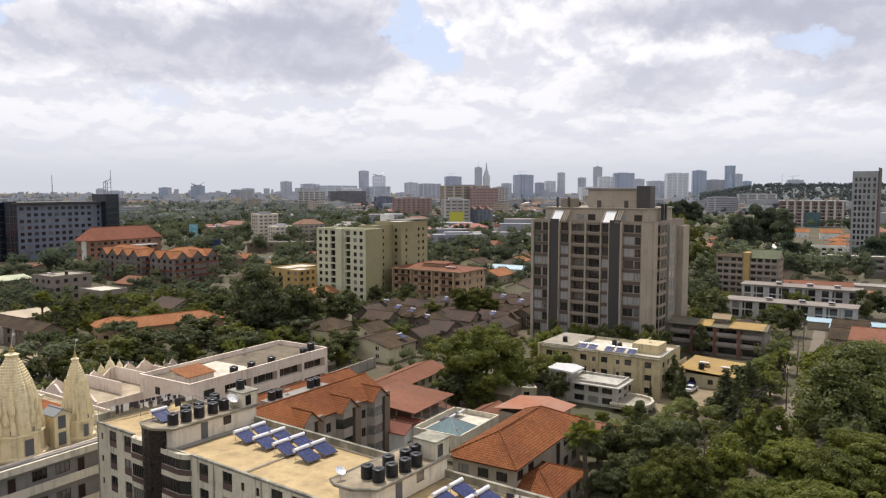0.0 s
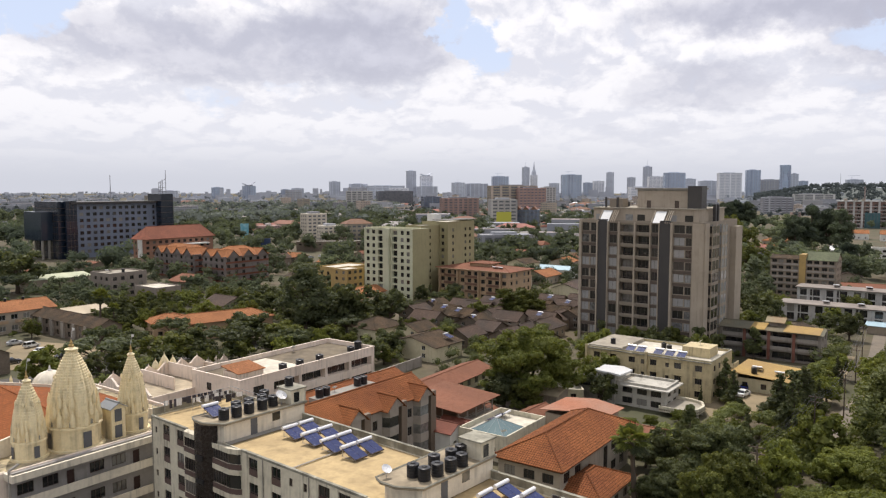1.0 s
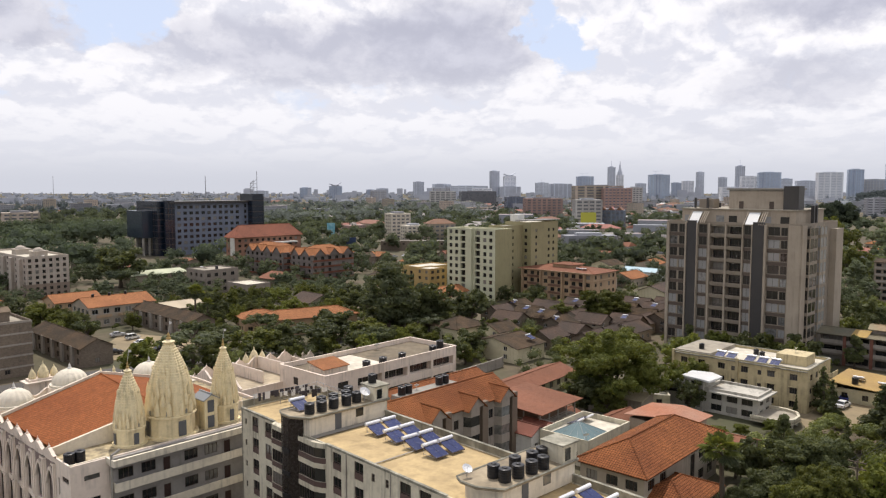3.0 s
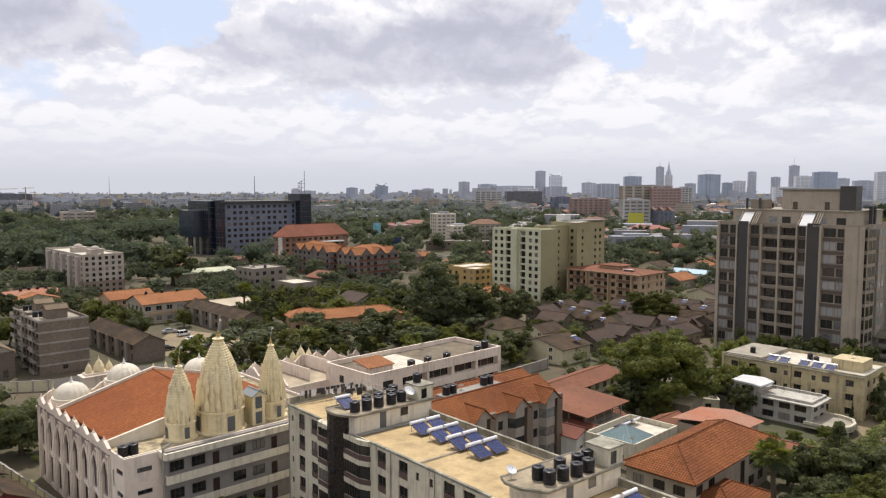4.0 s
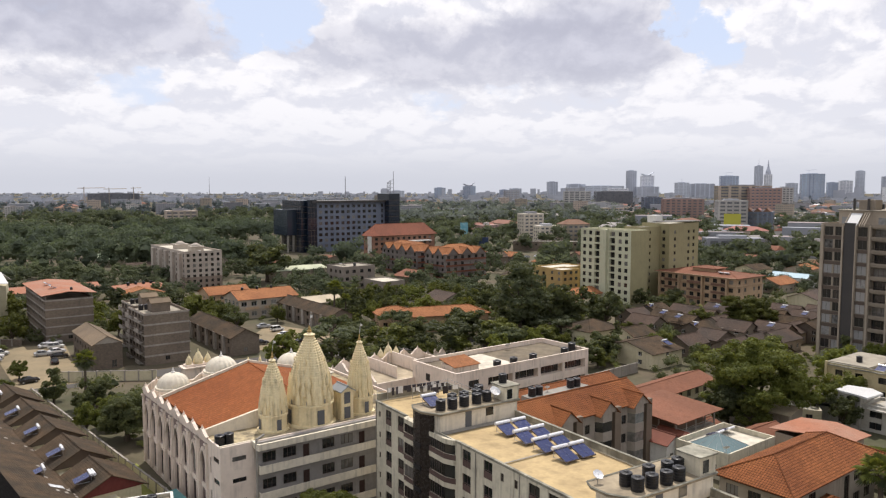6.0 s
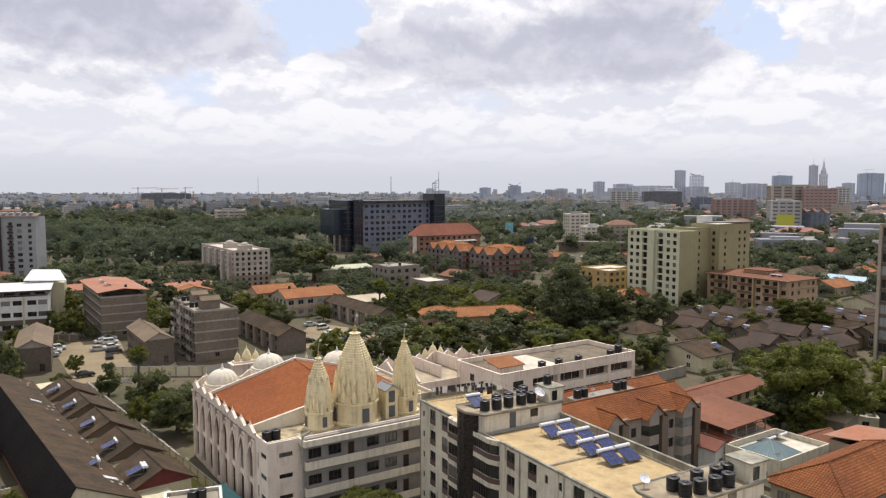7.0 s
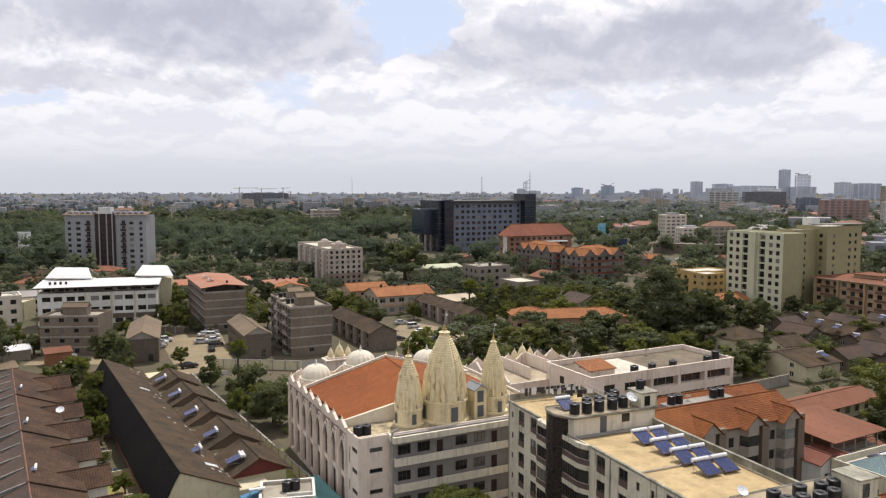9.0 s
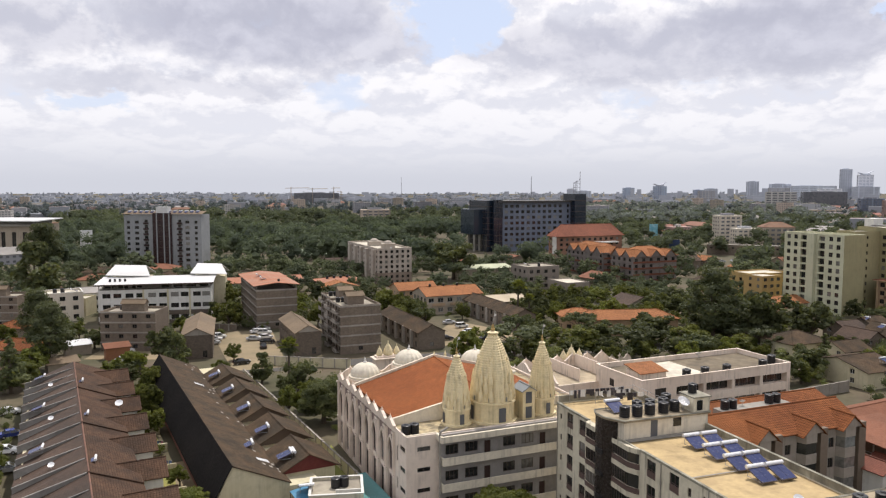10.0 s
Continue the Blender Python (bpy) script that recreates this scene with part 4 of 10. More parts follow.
# ---- the temple ----
def spire(root, x, y, z0, r, h, tiers, name="spire"):
    """A ribbed curvilinear spire on an octagonal drum with tiers of small turrets and a finial."""
    ms = Mesh()
    b = h * 0.2
    ms.ring([(r * 1.12, z0), (r * 1.12, z0 + 0.25), (r * 0.97, z0 + 0.3), (r * 0.97, z0 + b), (r * 1.04, z0 + b), (r * 1.04, z0 + b + 0.2), (r * 0.98, z0 + b + 0.3)], x, y, 16, turn=math.pi / 16)
    body = []
    zb, ht = z0 + b + 0.3, h * 0.66
    courses = max(20, int(ht / 0.33))
    for k in range(courses):
        f = k / courses
        rr = r * 0.98 * (1 - 0.82 * f ** 2.1)
        body += [(rr * 0.993, zb + ht * f), (rr, zb + ht * (f + 0.25 / courses)), (rr * 0.99, zb + ht * (f + 0.8 / courses))]
    body.append((r * 0.17, zb + ht))
    ms.ring(body, x, y, 64, turn=-3.5 * math.pi / 32, ribs=(0.95, 1.02, 1.0, 1.0, 1.02, 0.95, 0.87, 0.94, 0.94, 0.87, 0.91, 0.91, 0.87, 0.94, 0.94, 0.87))
    zt = zb + ht
    ms.ring([(r * 0.16, zt), (r * 0.24, zt + 0.12), (r * 0.26, zt + 0.3), (r * 0.14, zt + 0.45), (r * 0.1, zt + 0.55)], x, y, 12)
    ob = part(name, ms, IVORY, root, "ivory carved stucco temple spire")
    # small dark niches round the foot of the spire
    for k in range(8):
        a = math.pi / 4 * k + math.pi / 16
        q = Mesh()
        ca, sa = math.cos(a), math.sin(a)
        c, t_ = Vector((x + r * 1.0 * ca, y + r * 1.0 * sa, 0)), Vector((-sa, ca, 0)) * (r * 0.055)
        z1, z2 = zb + ht * 0.015, zb + ht * 0.07
        q.poly([tuple(c - t_ + Vector((0, 0, z1))), tuple(c + t_ + Vector((0, 0, z1))), tuple(c + t_ + Vector((0, 0, z2))), tuple(c + Vector((0, 0, z2 + 0.2))), tuple(c - t_ + Vector((0, 0, z2)))])
        part("niche", q, MOULD, ob)
    # clinging turrets in tiers
    for j in range(tiers):
        f = 0.01 + 0.13 * j
        rr = r * 0.98 * (1 - 0.82 * f ** 2.1)
        for k in range(12):
            a = math.pi / 6 * k + (math.pi / 12 if j % 2 else 0)
            q = Mesh()
            s = r * (0.125 - 0.02 * j)
            hh = h * (0.13 - 0.015 * j)
            cx, cy, z = x + rr * 0.93 * math.cos(a), y + rr * 0.93 * math.sin(a), zb + ht * f
            q.ring([(s, z), (s * 1.05, z + hh * 0.35), (s * 0.75, z + hh * 0.7), (s * 0.3, z + hh * 0.95), (s * 0.32, z + hh), (s * 0.05, z + hh * 1.25)], cx, cy, 8)
            part("turret", q, IVORY, ob)
    for k in range(8):
        a = math.pi / 4 * k
        q = Mesh()
        f = 0.62
        rr = r * 0.98 * (1 - 0.82 * f ** 2.1)
        q.ring([(0.16, zb + ht * f), (0.2, zb + ht * f + 0.2), (0.05, zb + ht * f + 0.5)], x + rr * math.cos(a), y + rr * math.sin(a), 6)
        part("boss", q, IVORY, ob)
    for k in (0, 4, 8, 12):
        a = math.pi / 8 * k - math.pi / 2
        q = Mesh()
        ca, sa = math.cos(a), math.sin(a)
        c = Vector((x + r * 0.985 * ca, y + r * 0.985 * sa, 0))
        t_ = Vector((-sa, ca, 0)) * (r * 0.17)
        n_ = Vector((ca, sa, 0)) * 0.06
        q.poly([tuple(c - t_ + n_ + Vector((0, 0, z0 + 0.35))), tuple(c + t_ + n_ + Vector((0, 0, z0 + 0.35))), tuple(c + t_ + n_ + Vector((0, 0, z0 + b * 0.85))), tuple(c - t_ + n_ + Vector((0, 0, z0 + b * 0.85)))])
        part("door", q, DOOR_G, ob)
    q = Mesh()
    q.ring([(r * 0.05, zt + 0.5), (r * 0.11, zt + 0.75), (r * 0.05, zt + 1.0), (r * 0.07, zt + 1.15), (0.02, zt + 1.6)], x, y, 8)
    part("finial", q, OCHRE, ob, "gilded finial")
    q = Mesh()
    q.tube((x, y, zt + 1.4), (x + 0.3, y + 0.1, zt + 3.1), 0.025)
    q.slab([(x + 0.28, y + 0.1, zt + 3.0), (x + 0.7, y + 0.3, zt + 2.9), (x + 0.7, y + 0.32, zt + 2.6), (x + 0.28, y + 0.12, zt + 2.65)], 0.02)
    part("flag", q, WHITE, ob)
    return ob


DOMEW = mat("ivory_white_dome_plaster", (0.70, 0.64, 0.53), (0.60, 0.545, 0.44), stain=0.25, streak=0.2)


def dome(root, x, y, z, r):
    ms = Mesh()
    ms.ring([(r * 1.12, z), (r * 1.12, z + 0.35), (r, z + 0.4)], x, y, 24)
    prof = [(r * math.cos(t), z + 0.4 + r * 0.82 * math.sin(t)) for t in [math.pi / 2 * k / 9 for k in range(9)]]
    ms.ring(prof + [(r * 0.08, z + 0.4 + r * 0.82)], x, y, 32, lobes=16, depth=0.05)
    ob = part("dome", ms, DOMEW, root, "ivory white ribbed dome")
    q = Mesh()
    zt = z + 0.4 + r * 0.82
    q.ring([(0.3, zt - 0.03), (0.35, zt + 0.1), (0.15, zt + 0.25), (0.2, zt + 0.4), (0.03, zt + 0.95)], x, y, 8)
    part("finial", q, WHITE, ob)


def scallop(root, pts, z, h, n, mt=None, name="scalloped_parapet"):
    """A curving parapet between two plan points, rising to a peak with a finial in each of n bays."""
    (xa, ya), (xb, yb) = pts
    L_ = math.hypot(xb - xa, yb - ya)
    ux, uy = (xb - xa) / L_, (yb - ya) / L_
    nx, ny = -uy * 0.14, ux * 0.14
    ms = Mesh()
    for k in range(n):
        prof = []
        for i in range(13):
            f = i / 12
            s = abs(f - 0.5) * 2
            prof.append((f, 0.28 + (h - 0.28) * (0.5 + 0.5 * math.cos(math.pi * s)) ** 0.85))
        for i in range(12):
            (f0, h0), (f1, h1) = prof[i], prof[i + 1]
            p0 = (xa + ux * L_ * (k + f0) / n, ya + uy * L_ * (k + f0) / n)
            p1 = (xa + ux * L_ * (k + f1) / n, ya + uy * L_ * (k + f1) / n)
            for s in (1, -1):
                q = [(p0[0] + s * nx, p0[1] + s * ny, z), (p1[0] + s * nx, p1[1] + s * ny, z), (p1[0] + s * nx, p1[1] + s * ny, z + h1), (p0[0] + s * nx, p0[1] + s * ny, z + h0)]
                ms.poly(q if s < 0 else q[::-1])
            ms.poly([(p0[0] - nx * 1.6, p0[1] - ny * 1.6, z + h0), (p1[0] - nx * 1.6, p1[1] - ny * 1.6, z + h1), (p1[0] + nx * 1.6, p1[1] + ny * 1.6, z + h1), (p0[0] + nx * 1.6, p0[1] + ny * 1.6, z + h0)])
        c = (xa + ux * L_ * (k + 0.5) / n, ya + uy * L_ * (k + 0.5) / n)
        ms.ring([(0.16, z + h - 0.02), (0.2, z + h + 0.15), (0.07, z + h + 0.3), (0.02, z + h + 0.6)], c[0], c[1], 6)
    return part(name, ms, mt or PINK, root, "pink plaster parapet in pointed scallops")


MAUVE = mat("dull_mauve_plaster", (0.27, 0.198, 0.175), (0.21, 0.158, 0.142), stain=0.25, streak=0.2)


def temple():
    H_ = 12.4
    r = thing("temple", "pale temple with ivory spires and terracotta tile roof", "temple", -59.2, 78.0, 57)
    # main body with the tall arcaded side
    Lh = []
    bays = [4.6 + 3.85 * k for k in range(8)]
    for y in bays:
        Lh += [(y + 0.75, 0.6, 2.35, 10.0, 0.3, "void")]
    Lh += [(3.45, 8.0, 0.45, 2.2), (3.45, 4.0, 0.45, 1.7)] + [(0.5, z, 2.1, 0.7) for z in (4.2, 7.1, 10.0)]
    Rh = rows([1.6], [1.5, 4.4, 7.3, 10.2], 1.9, 0.62)
    shell(r, 32.0, 35.6, H_, PINK, Rh, Lh, parapet=0.5, deck_m=mat("mottled_temple_terrace", (0.56, 0.46, 0.28), (0.13, 0.11, 0.08), big=0.9, small=2.4, stain=0.9, rough=0.95), cope=None)
    for y in bays:
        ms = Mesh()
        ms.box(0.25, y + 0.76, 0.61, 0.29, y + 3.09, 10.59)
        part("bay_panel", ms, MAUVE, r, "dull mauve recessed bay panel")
        for z, hh in ((1.0, 3.6), (6.0, 3.6)):
            put_window(r, "L", y + 1.05, z, 1.75, hh, 0.27, FRAME_B, GLASS, 1, 0.6)
        ms = Mesh()
        ms.box(0.08, y + 0.76, 4.95, 0.24, y + 3.09, 5.6)
        part("transom", ms, PINK, r)
        # bundled pilasters and pointed arch hood
        for q in (0.0, 3.2):
            ms = Mesh()
            ms.box(-0.12, y + q - 0.02, 0.3, -0.01, y + q + 0.66, H_ - 0.7)
            ms.box(-0.28, y + q + 0.17, 0.3, -0.12, y + q + 0.47, H_ - 0.7)
            ms.box(-0.4, y + q - 0.04, H_ - 0.95, -0.01, y + q + 0.68, H_ - 0.7)
            ms.box(-0.34, y + q - 0.03, 5.3, -0.012, y + q + 0.67, 5.55)
            part("pilaster", ms, PINK, r)
        ms = Mesh()
        arc = []
        for i in range(11):
            f = i / 10
            s = abs(f - 0.5) * 2
            arc.append((y + 0.5 + 2.6 * f, 8.4 + 2.1 * (1 - s ** 1.7)))
        for i in range(10):
            (a, za), (b, zb) = arc[i], arc[i + 1]
            ms.poly([(-0.2, b, zb), (-0.2, a, za), (-0.2, a, za + 0.45), (-0.2, b, zb + 0.45)])
            ms.poly([(-0.2, a, za), (-0.2, b, zb), (0.0, b, zb), (0.0, a, za)])
            ms.poly([(-0.2, b, zb + 0.45), (-0.2, a, za + 0.45), (0.0, a, za + 0.45), (0.0, b, zb + 0.45)])
        part("arch_hood", ms, PINK, r)
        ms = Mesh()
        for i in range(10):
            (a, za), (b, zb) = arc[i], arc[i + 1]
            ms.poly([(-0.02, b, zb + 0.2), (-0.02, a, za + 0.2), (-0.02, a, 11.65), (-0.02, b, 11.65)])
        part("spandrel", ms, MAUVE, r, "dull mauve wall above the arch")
    scallop(r, ((-0.1, 4.4), (-0.1, 35.4)), H_, 1.0, 8)
    scallop(r, ((0.2, 35.5), (31.8, 35.5)), H_, 1.3, 8)
    # balcony front
    F0, X0, X1 = -1.9, 4.6, 32.0
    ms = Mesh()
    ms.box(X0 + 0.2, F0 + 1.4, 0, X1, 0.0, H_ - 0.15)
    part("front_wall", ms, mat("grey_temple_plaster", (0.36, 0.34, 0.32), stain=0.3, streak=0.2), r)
    for k, z in enumerate((1.3, 4.95, 8.6)):
        ms = Mesh()
        ms.box(X0, F0, z - 0.25, X1, F0 + 1.4, z)
        ms.box(X0, F0, z, X1, F0 + 0.14, z + 0.85)
        ms.box(X0, F0 + 0.14, z, X0 + 0.14, F0 + 1.4, z + 0.85)
        part("balcony", ms, TRIMW, r, "cream plaster balcony front")
        for i, x in enumerate(steps(X0 + 0.9, 9, 2.95)):
            if i % 3 == 2:
                ob = put_window(r, "R", x, z, 0.95, 2.1, F0 + 1.4, FRAME_B, mat("dark_brown_door", (0.055, 0.03, 0.025)), 0, name="door")
            else:
                ob = put_window(r, "R", x, z + 0.85, 1.9, 1.35, F0 + 1.4, FRAME_B, GLASS, 2)
            ob.location.y = F0 + 1.36
    ms = Mesh()
    ms.box(X0 - 0.3, F0 - 0.25, H_ - 0.75, X1, F0 + 0.1, H_ + 0.1)
    ms.box(X0 - 0.3, F0 + 0.1, H_ - 0.6, X1, 0.3, H_ - 0.45)
    ms.box(0.0, 0.25, H_, X0, 0.45, H_ + 0.12)
    ms.box(X0 - 0.3, F0 + 0.1, H_ - 0.75, X0, 0.2, H_ + 0.1)
    part("cornice", ms, TRIMW, r, "stained cornice along the terrace")
    ms = Mesh()
    ms.box(X0, F0 + 0.1, H_ - 0.45, X1, 0.3, H_ - 0.42)
    part("terrace_strip", ms, DECK_G, r)
    ms = Mesh()
    ms.tube((X0 - 0.2, F0 + 0.6, 0), (X0 - 0.2, F0 + 0.6, H_ + 0.6), 0.16, n=8)
    ms.tube((X0 - 0.2, F0 + 0.6, H_ + 0.6), (X0 + 1.0, F0 + 0.9, H_ + 1.0), 0.16, n=8)
    part("duct", ms, CONC, r)
    # hall roof
    xa, xm, xb, ya, yb, ze, zr = 0.9, 15.0, 29.1, 7.4, 27.2, 12.6, 16.4
    ms = Mesh()
    zn = 15.3
    ms.slab([(xa, ya, ze), (xm, ya, zn), (xm, yb, zr), (xa, yb, ze)], 0.2)
    ms.slab([(xm, ya, zn), (xb, ya, ze), (xb, yb, ze), (xm, yb, zr)], 0.2)
    ms.tube((xm, ya, zn), (xm, yb, zr), 0.15)
    part("tile_roof", ms, TILE_R, r, "broad terracotta tile roof")
    for y, up, zk in ((ya - 0.3, 0.3, zn), (yb, 0.4, zr)):
        ms = Mesh()
        for a, b in (((xa - 0.3, ze), (xm, zk)), ((xm, zk), (xb + 0.3, ze))):
            ms.poly([(a[0], y, 11.9), (b[0], y, 11.9), (b[0], y, b[1] + up), (a[0], y, a[1] + up)])
            ms.poly([(b[0], y + 0.3, 11.9), (a[0], y + 0.3, 11.9), (a[0], y + 0.3, a[1] + up), (b[0], y + 0.3, b[1] + up)])
            ms.poly([(a[0], y - 0.06, a[1] + up), (b[0], y - 0.06, b[1] + up), (b[0], y + 0.36, b[1] + up), (a[0], y + 0.36, a[1] + up)])
        ms.weld()
        part("gable_parapet", ms, TRIMW, r)
    ms = Mesh()
    ms.box(0.3, 27.5, 11.9, 31.6, 35.2, 12.1)
    part("front_terrace", ms, DECK_W, r)
    spire(r, 15.2, 4.6, 11.9, 3.3, 14.3, 3)
    spire(r, 9.4, 4.6, 11.9, 2.0, 10.8, 2)
    spire(r, 23.4, 4.4, 11.9, 2.0, 11.8, 2)
    # stair head beside the tall spire
    ms = Mesh()
    ms.box(19.0, 2.2, 11.9, 21.0, 5.0, 16.3)
    part("stair_head", ms, IVORY, r)
    gable(r, 2.0, 2.8, 16.3, 0.6, mat("grey_sheet", (0.30, 0.32, 0.34), rough=0.5, stain=0.1), IVORY, "y", 0.25, "stair_head_roof", 19.0, 2.2)
    for z in (12.1, 14.3):
        ms = Mesh()
        ms.box(19.45, 2.12, z, 20.45, 2.18, z + 1.7)
        part("stair_head_door", ms, DOOR_G, r)
    dome(r, 3.8, 31.6, 12.9, 2.6)
    dome(r, 12.2, 32.2, 14.3, 2.7)
    dome(r, 25.2, 32.0, 13.2, 2.7)
    for x, y, rr, zt in ((3.8, 31.6, 3.1, 12.9), (12.2, 32.2, 3.2, 14.3), (25.2, 32.0, 3.2, 13.2)):
        ms = Mesh()
        ms.ring([(rr, 12.1), (rr, zt)], x, y, 16)
        part("dome_drum", ms, PINK, r)
    for x in (17.8, 20.0, 28.5):
        ms = Mesh()
        ms.ring([(0.7, 12.1), (0.7, 13.2), (0.85, 13.3), (0.6, 14.0), (0.2, 14.8), (0.25, 15.0), (0.03, 15.7)], x, 34.0, 10)
        part("small_spire", ms, IVORY, r)
    on(r, water_tank, 0.9, 2.6, 11.9)
    on(r, water_tank, 2.2, 2.7, 11.9)
    on(r, dish, 24.5, 1.0, 11.9, 20, 0.8)
    # gate pavilion beyond the forecourt
    g = thing("gate_pavilion", "small stuccoed gate pavilion with three spirelets", "pavilion", -112.5, 136.5, 57, group="gate pavilions")
    ms = Mesh()
    ms.box(0, 0, 0, 7, 3, 4.6)
    ms.box(-0.5, -0.5, 4.6, 7.5, 3.5, 4.85)
    ms.box(0.3, 0.3, 4.85, 6.7, 2.7, 5.3)
    part("gate_body", ms, PINK, g)
    for x, s in ((1.3, 1.0), (3.5, 1.5), (5.7, 1.0)):
        ms = Mesh()
        ms.ring([(0.7 * s, 5.3), (0.8 * s, 5.7), (0.72 * s, 5.7 + 0.5 * s), (0.4 * s, 5.7 + 1.2 * s), (0.12 * s, 5.7 + 1.6 * s), (0.03, 5.7 + 2.1 * s)], x, 1.5, 10)
        part("spirelet", ms, IVORY, g)
    copy_thing(g, pose(-74.0, 158.0, 0, 0, 0, 57))
    return r


# ---- pale pink school block behind the temple ----
def school():
    r = thing("school_block", "pale pink flat-roofed school block with ribbon windows", "school", -45.5, 131.5, 57.5)
    Rh = [(3.0, 7.0, 2.6, 1.7)] + [(8.0 + 7.2 * k, z, 6.5, 1.9, 1.3, "void") for k in range(4) for z in (6.7, 3.2)]
    Lh = [(8.5, 7.3, 1.5, 1.5), (3.0, 4.0, 1.4, 1.4)]
    shell(r, 37.0, 14.5, 10.5, PINK, Rh, Lh, parapet=0.9, deck_m=mat("brown_grey_roof_screed", (0.205, 0.165, 0.11), (0.125, 0.102, 0.072), big=0.3, small=1.2, stain=0.6, rough=0.95), cope=PINK)
    for k in range(4):
        for z in (6.7, 3.2):
            for j in range(3):
                put_window(r, "R", 8.15 + 7.2 * k + 2.1 * j, z + 0.05, 2.0, 1.75, 1.3, FRAME_B, GLASS, 2)
    ms = Mesh()
    ms.box(8.6, 0.4, 9.6, 17.6, 13.6, 9.63)
    part("whitewashed_deck", ms, DECK_W, r)
    ms = Mesh()
    ms.box(2.0, 3.0, 9.6, 8.0, 7.4, 11.0)
    part("stair_head", ms, PINK, r)
    ms = Mesh()
    ms.slab([(1.7, 2.7, 11.0), (8.3, 2.7, 11.0), (8.3, 7.8, 11.9), (1.7, 7.8, 11.9)], 0.15)
    part("stair_head_roof", ms, TILE_O2, r)
    for x, y in ((11.5, 1.4), (16.0, 1.4), (21.5, 1.4), (31.0, 1.5), (36.0, 4.0), (6.0, 9.0)):
        on(r, water_tank, x, y, 9.6, 20 * x, 1.25)
    on(r, dish, 25.0, 13.0, 9.6, 50, 1.2)
    # lower wing with scalloped walls towards the temple
    q = thing("school_wing", "low pale pink wing with scalloped parapets", "school", -62.0, 131.0, 57.5)
    shell(q, 24.0, 17.0, 7.2, PINK, (), rows([2.0, 5.0, 8.0], [4.2], 0.8, 1.4), parapet=1.0, deck_m=mat("tan_roof_screed", (0.46, 0.38, 0.265), (0.30, 0.25, 0.18), big=0.4, small=1.2, stain=0.6, rough=0.95))
    scallop(q, ((0.15, 0.4), (0.15, 16.6)), 7.2, 1.6, 3)
    scallop(q, ((0.3, 16.8), (23.8, 16.8)), 7.2, 1.5, 6)
    ms = Mesh()
    ms.box(8.0, 5.0, 6.2, 8.25, 16.5, 8.6)
    ms.box(14.5, 5.0, 6.2, 14.75, 16.5, 8.9)
    part("upstand_wall", ms, PINK, q)
    on(q, water_tank, 3.5, 9.0, 6.2)
    f = thing("scalloped_boundary_wall", "pink plaster boundary wall with pointed scallops along the road", "wall", -104.0, 124.0, 57.5)
    ms = Mesh()
    ms.box(0, -0.12, 0, 70, 0.12, 2.2)
    part("wall", ms, PINK, f)
    for k in range(5):
        scallop(f, ((14.0 * k + 0.02, 0), (14.0 * k + 13.98, 0)), 2.2, 1.2, 6)


# ---- orange-tiled apartments behind the cream block ----
def orange_flats():
    r = thing("tiled_apartment_block", "grey apartment block with projecting bays and orange tile roof", "apartment block", -29.0, 98.0, 56.5)
    GREYW = mat("greige_plaster", (0.33, 0.29, 0.245), (0.28, 0.245, 0.205), stain=0.2, streak=0.3)
    w, d = 33.5, 8.5
    Rh = rows([2.0, 10.6, 19.4, 28.0], [1.2, 4.3, 7.4], 1.1, 1.5)
    shell(r, w, d, 11.0, GREYW, Rh, (), roof=False)
    gable(r, w, d, 11.0, 2.4, TILE_O, GREYW, "x", 0.7)
    for x in (4.2, 12.8, 21.6, 29.4):
        b = Mesh()
        pr = [(x, 0.0), (x + 0.6, -1.2), (x + 2.7, -1.2), (x + 3.3, 0.0)]
        for i in range(3):
            p, q = pr[i], pr[i + 1]
            for z0, z1, slot, ins in [(0, 1.3, 0, 0)] + [t for k in range(3) for t in ((1.3 + 3.1 * k, 2.9 + 3.1 * k, 1, 0.08), (2.9 + 3.1 * k, 4.4 + 3.1 * k, 0, 0.0))]:
                b.poly([(p[0], p[1] + ins, z0), (q[0], q[1] + ins, z0), (q[0], q[1] + ins, z1), (p[0], p[1] + ins, z1)], slot)
                b.poly([(p[0], p[1], z1), (q[0], q[1], z1), (q[0], q[1] + 0.1, z1), (p[0], p[1] + 0.1, z1)], 0)
        part("bay_window", b, [GREYW, GLASS], r, "three-storey grey bay with dark glazing")
        gable(r, 4.0, 5.0, 10.7, 1.75, TILE_O, GREYW, "y", 0.35, "bay_roof", x - 0.35, -1.5, thick=0.12)
        c = Mesh()
        c.box(x + 3.8, -0.9, 0, x + 5.2, 0, 10.9)
        part("pier", c, mat("brown_plaster", (0.20, 0.155, 0.115), stain=0.2), r)
    q = thing("tiled_apartment_block", "grey rear apartment block with low orange tile roof and tanks", "apartment block", -33.0, 110.5, 56.5)
    shell(q, 33.0, 9.0, 9.6, GREYW, (), (), roof=False)
    gable(q, 33.0, 9.0, 9.6, 1.7, TILE_O, GREYW, "x", 0.6)
    ms = Mesh()
    ms.box(6.5, -3.4, 0.2, 20, -0.7, 12.3)
    part("valley_deck", ms, CONC, q)
    for x in (7.8, 9.3, 16.6, 18.1):
        on(q, water_tank, x, -1.8, 12.3)
    on(q, solar_heater, 22.5, 0.5, 10.0)
    on(q, dish, 11.5, -1.5, 12.3, 30, 0.8)


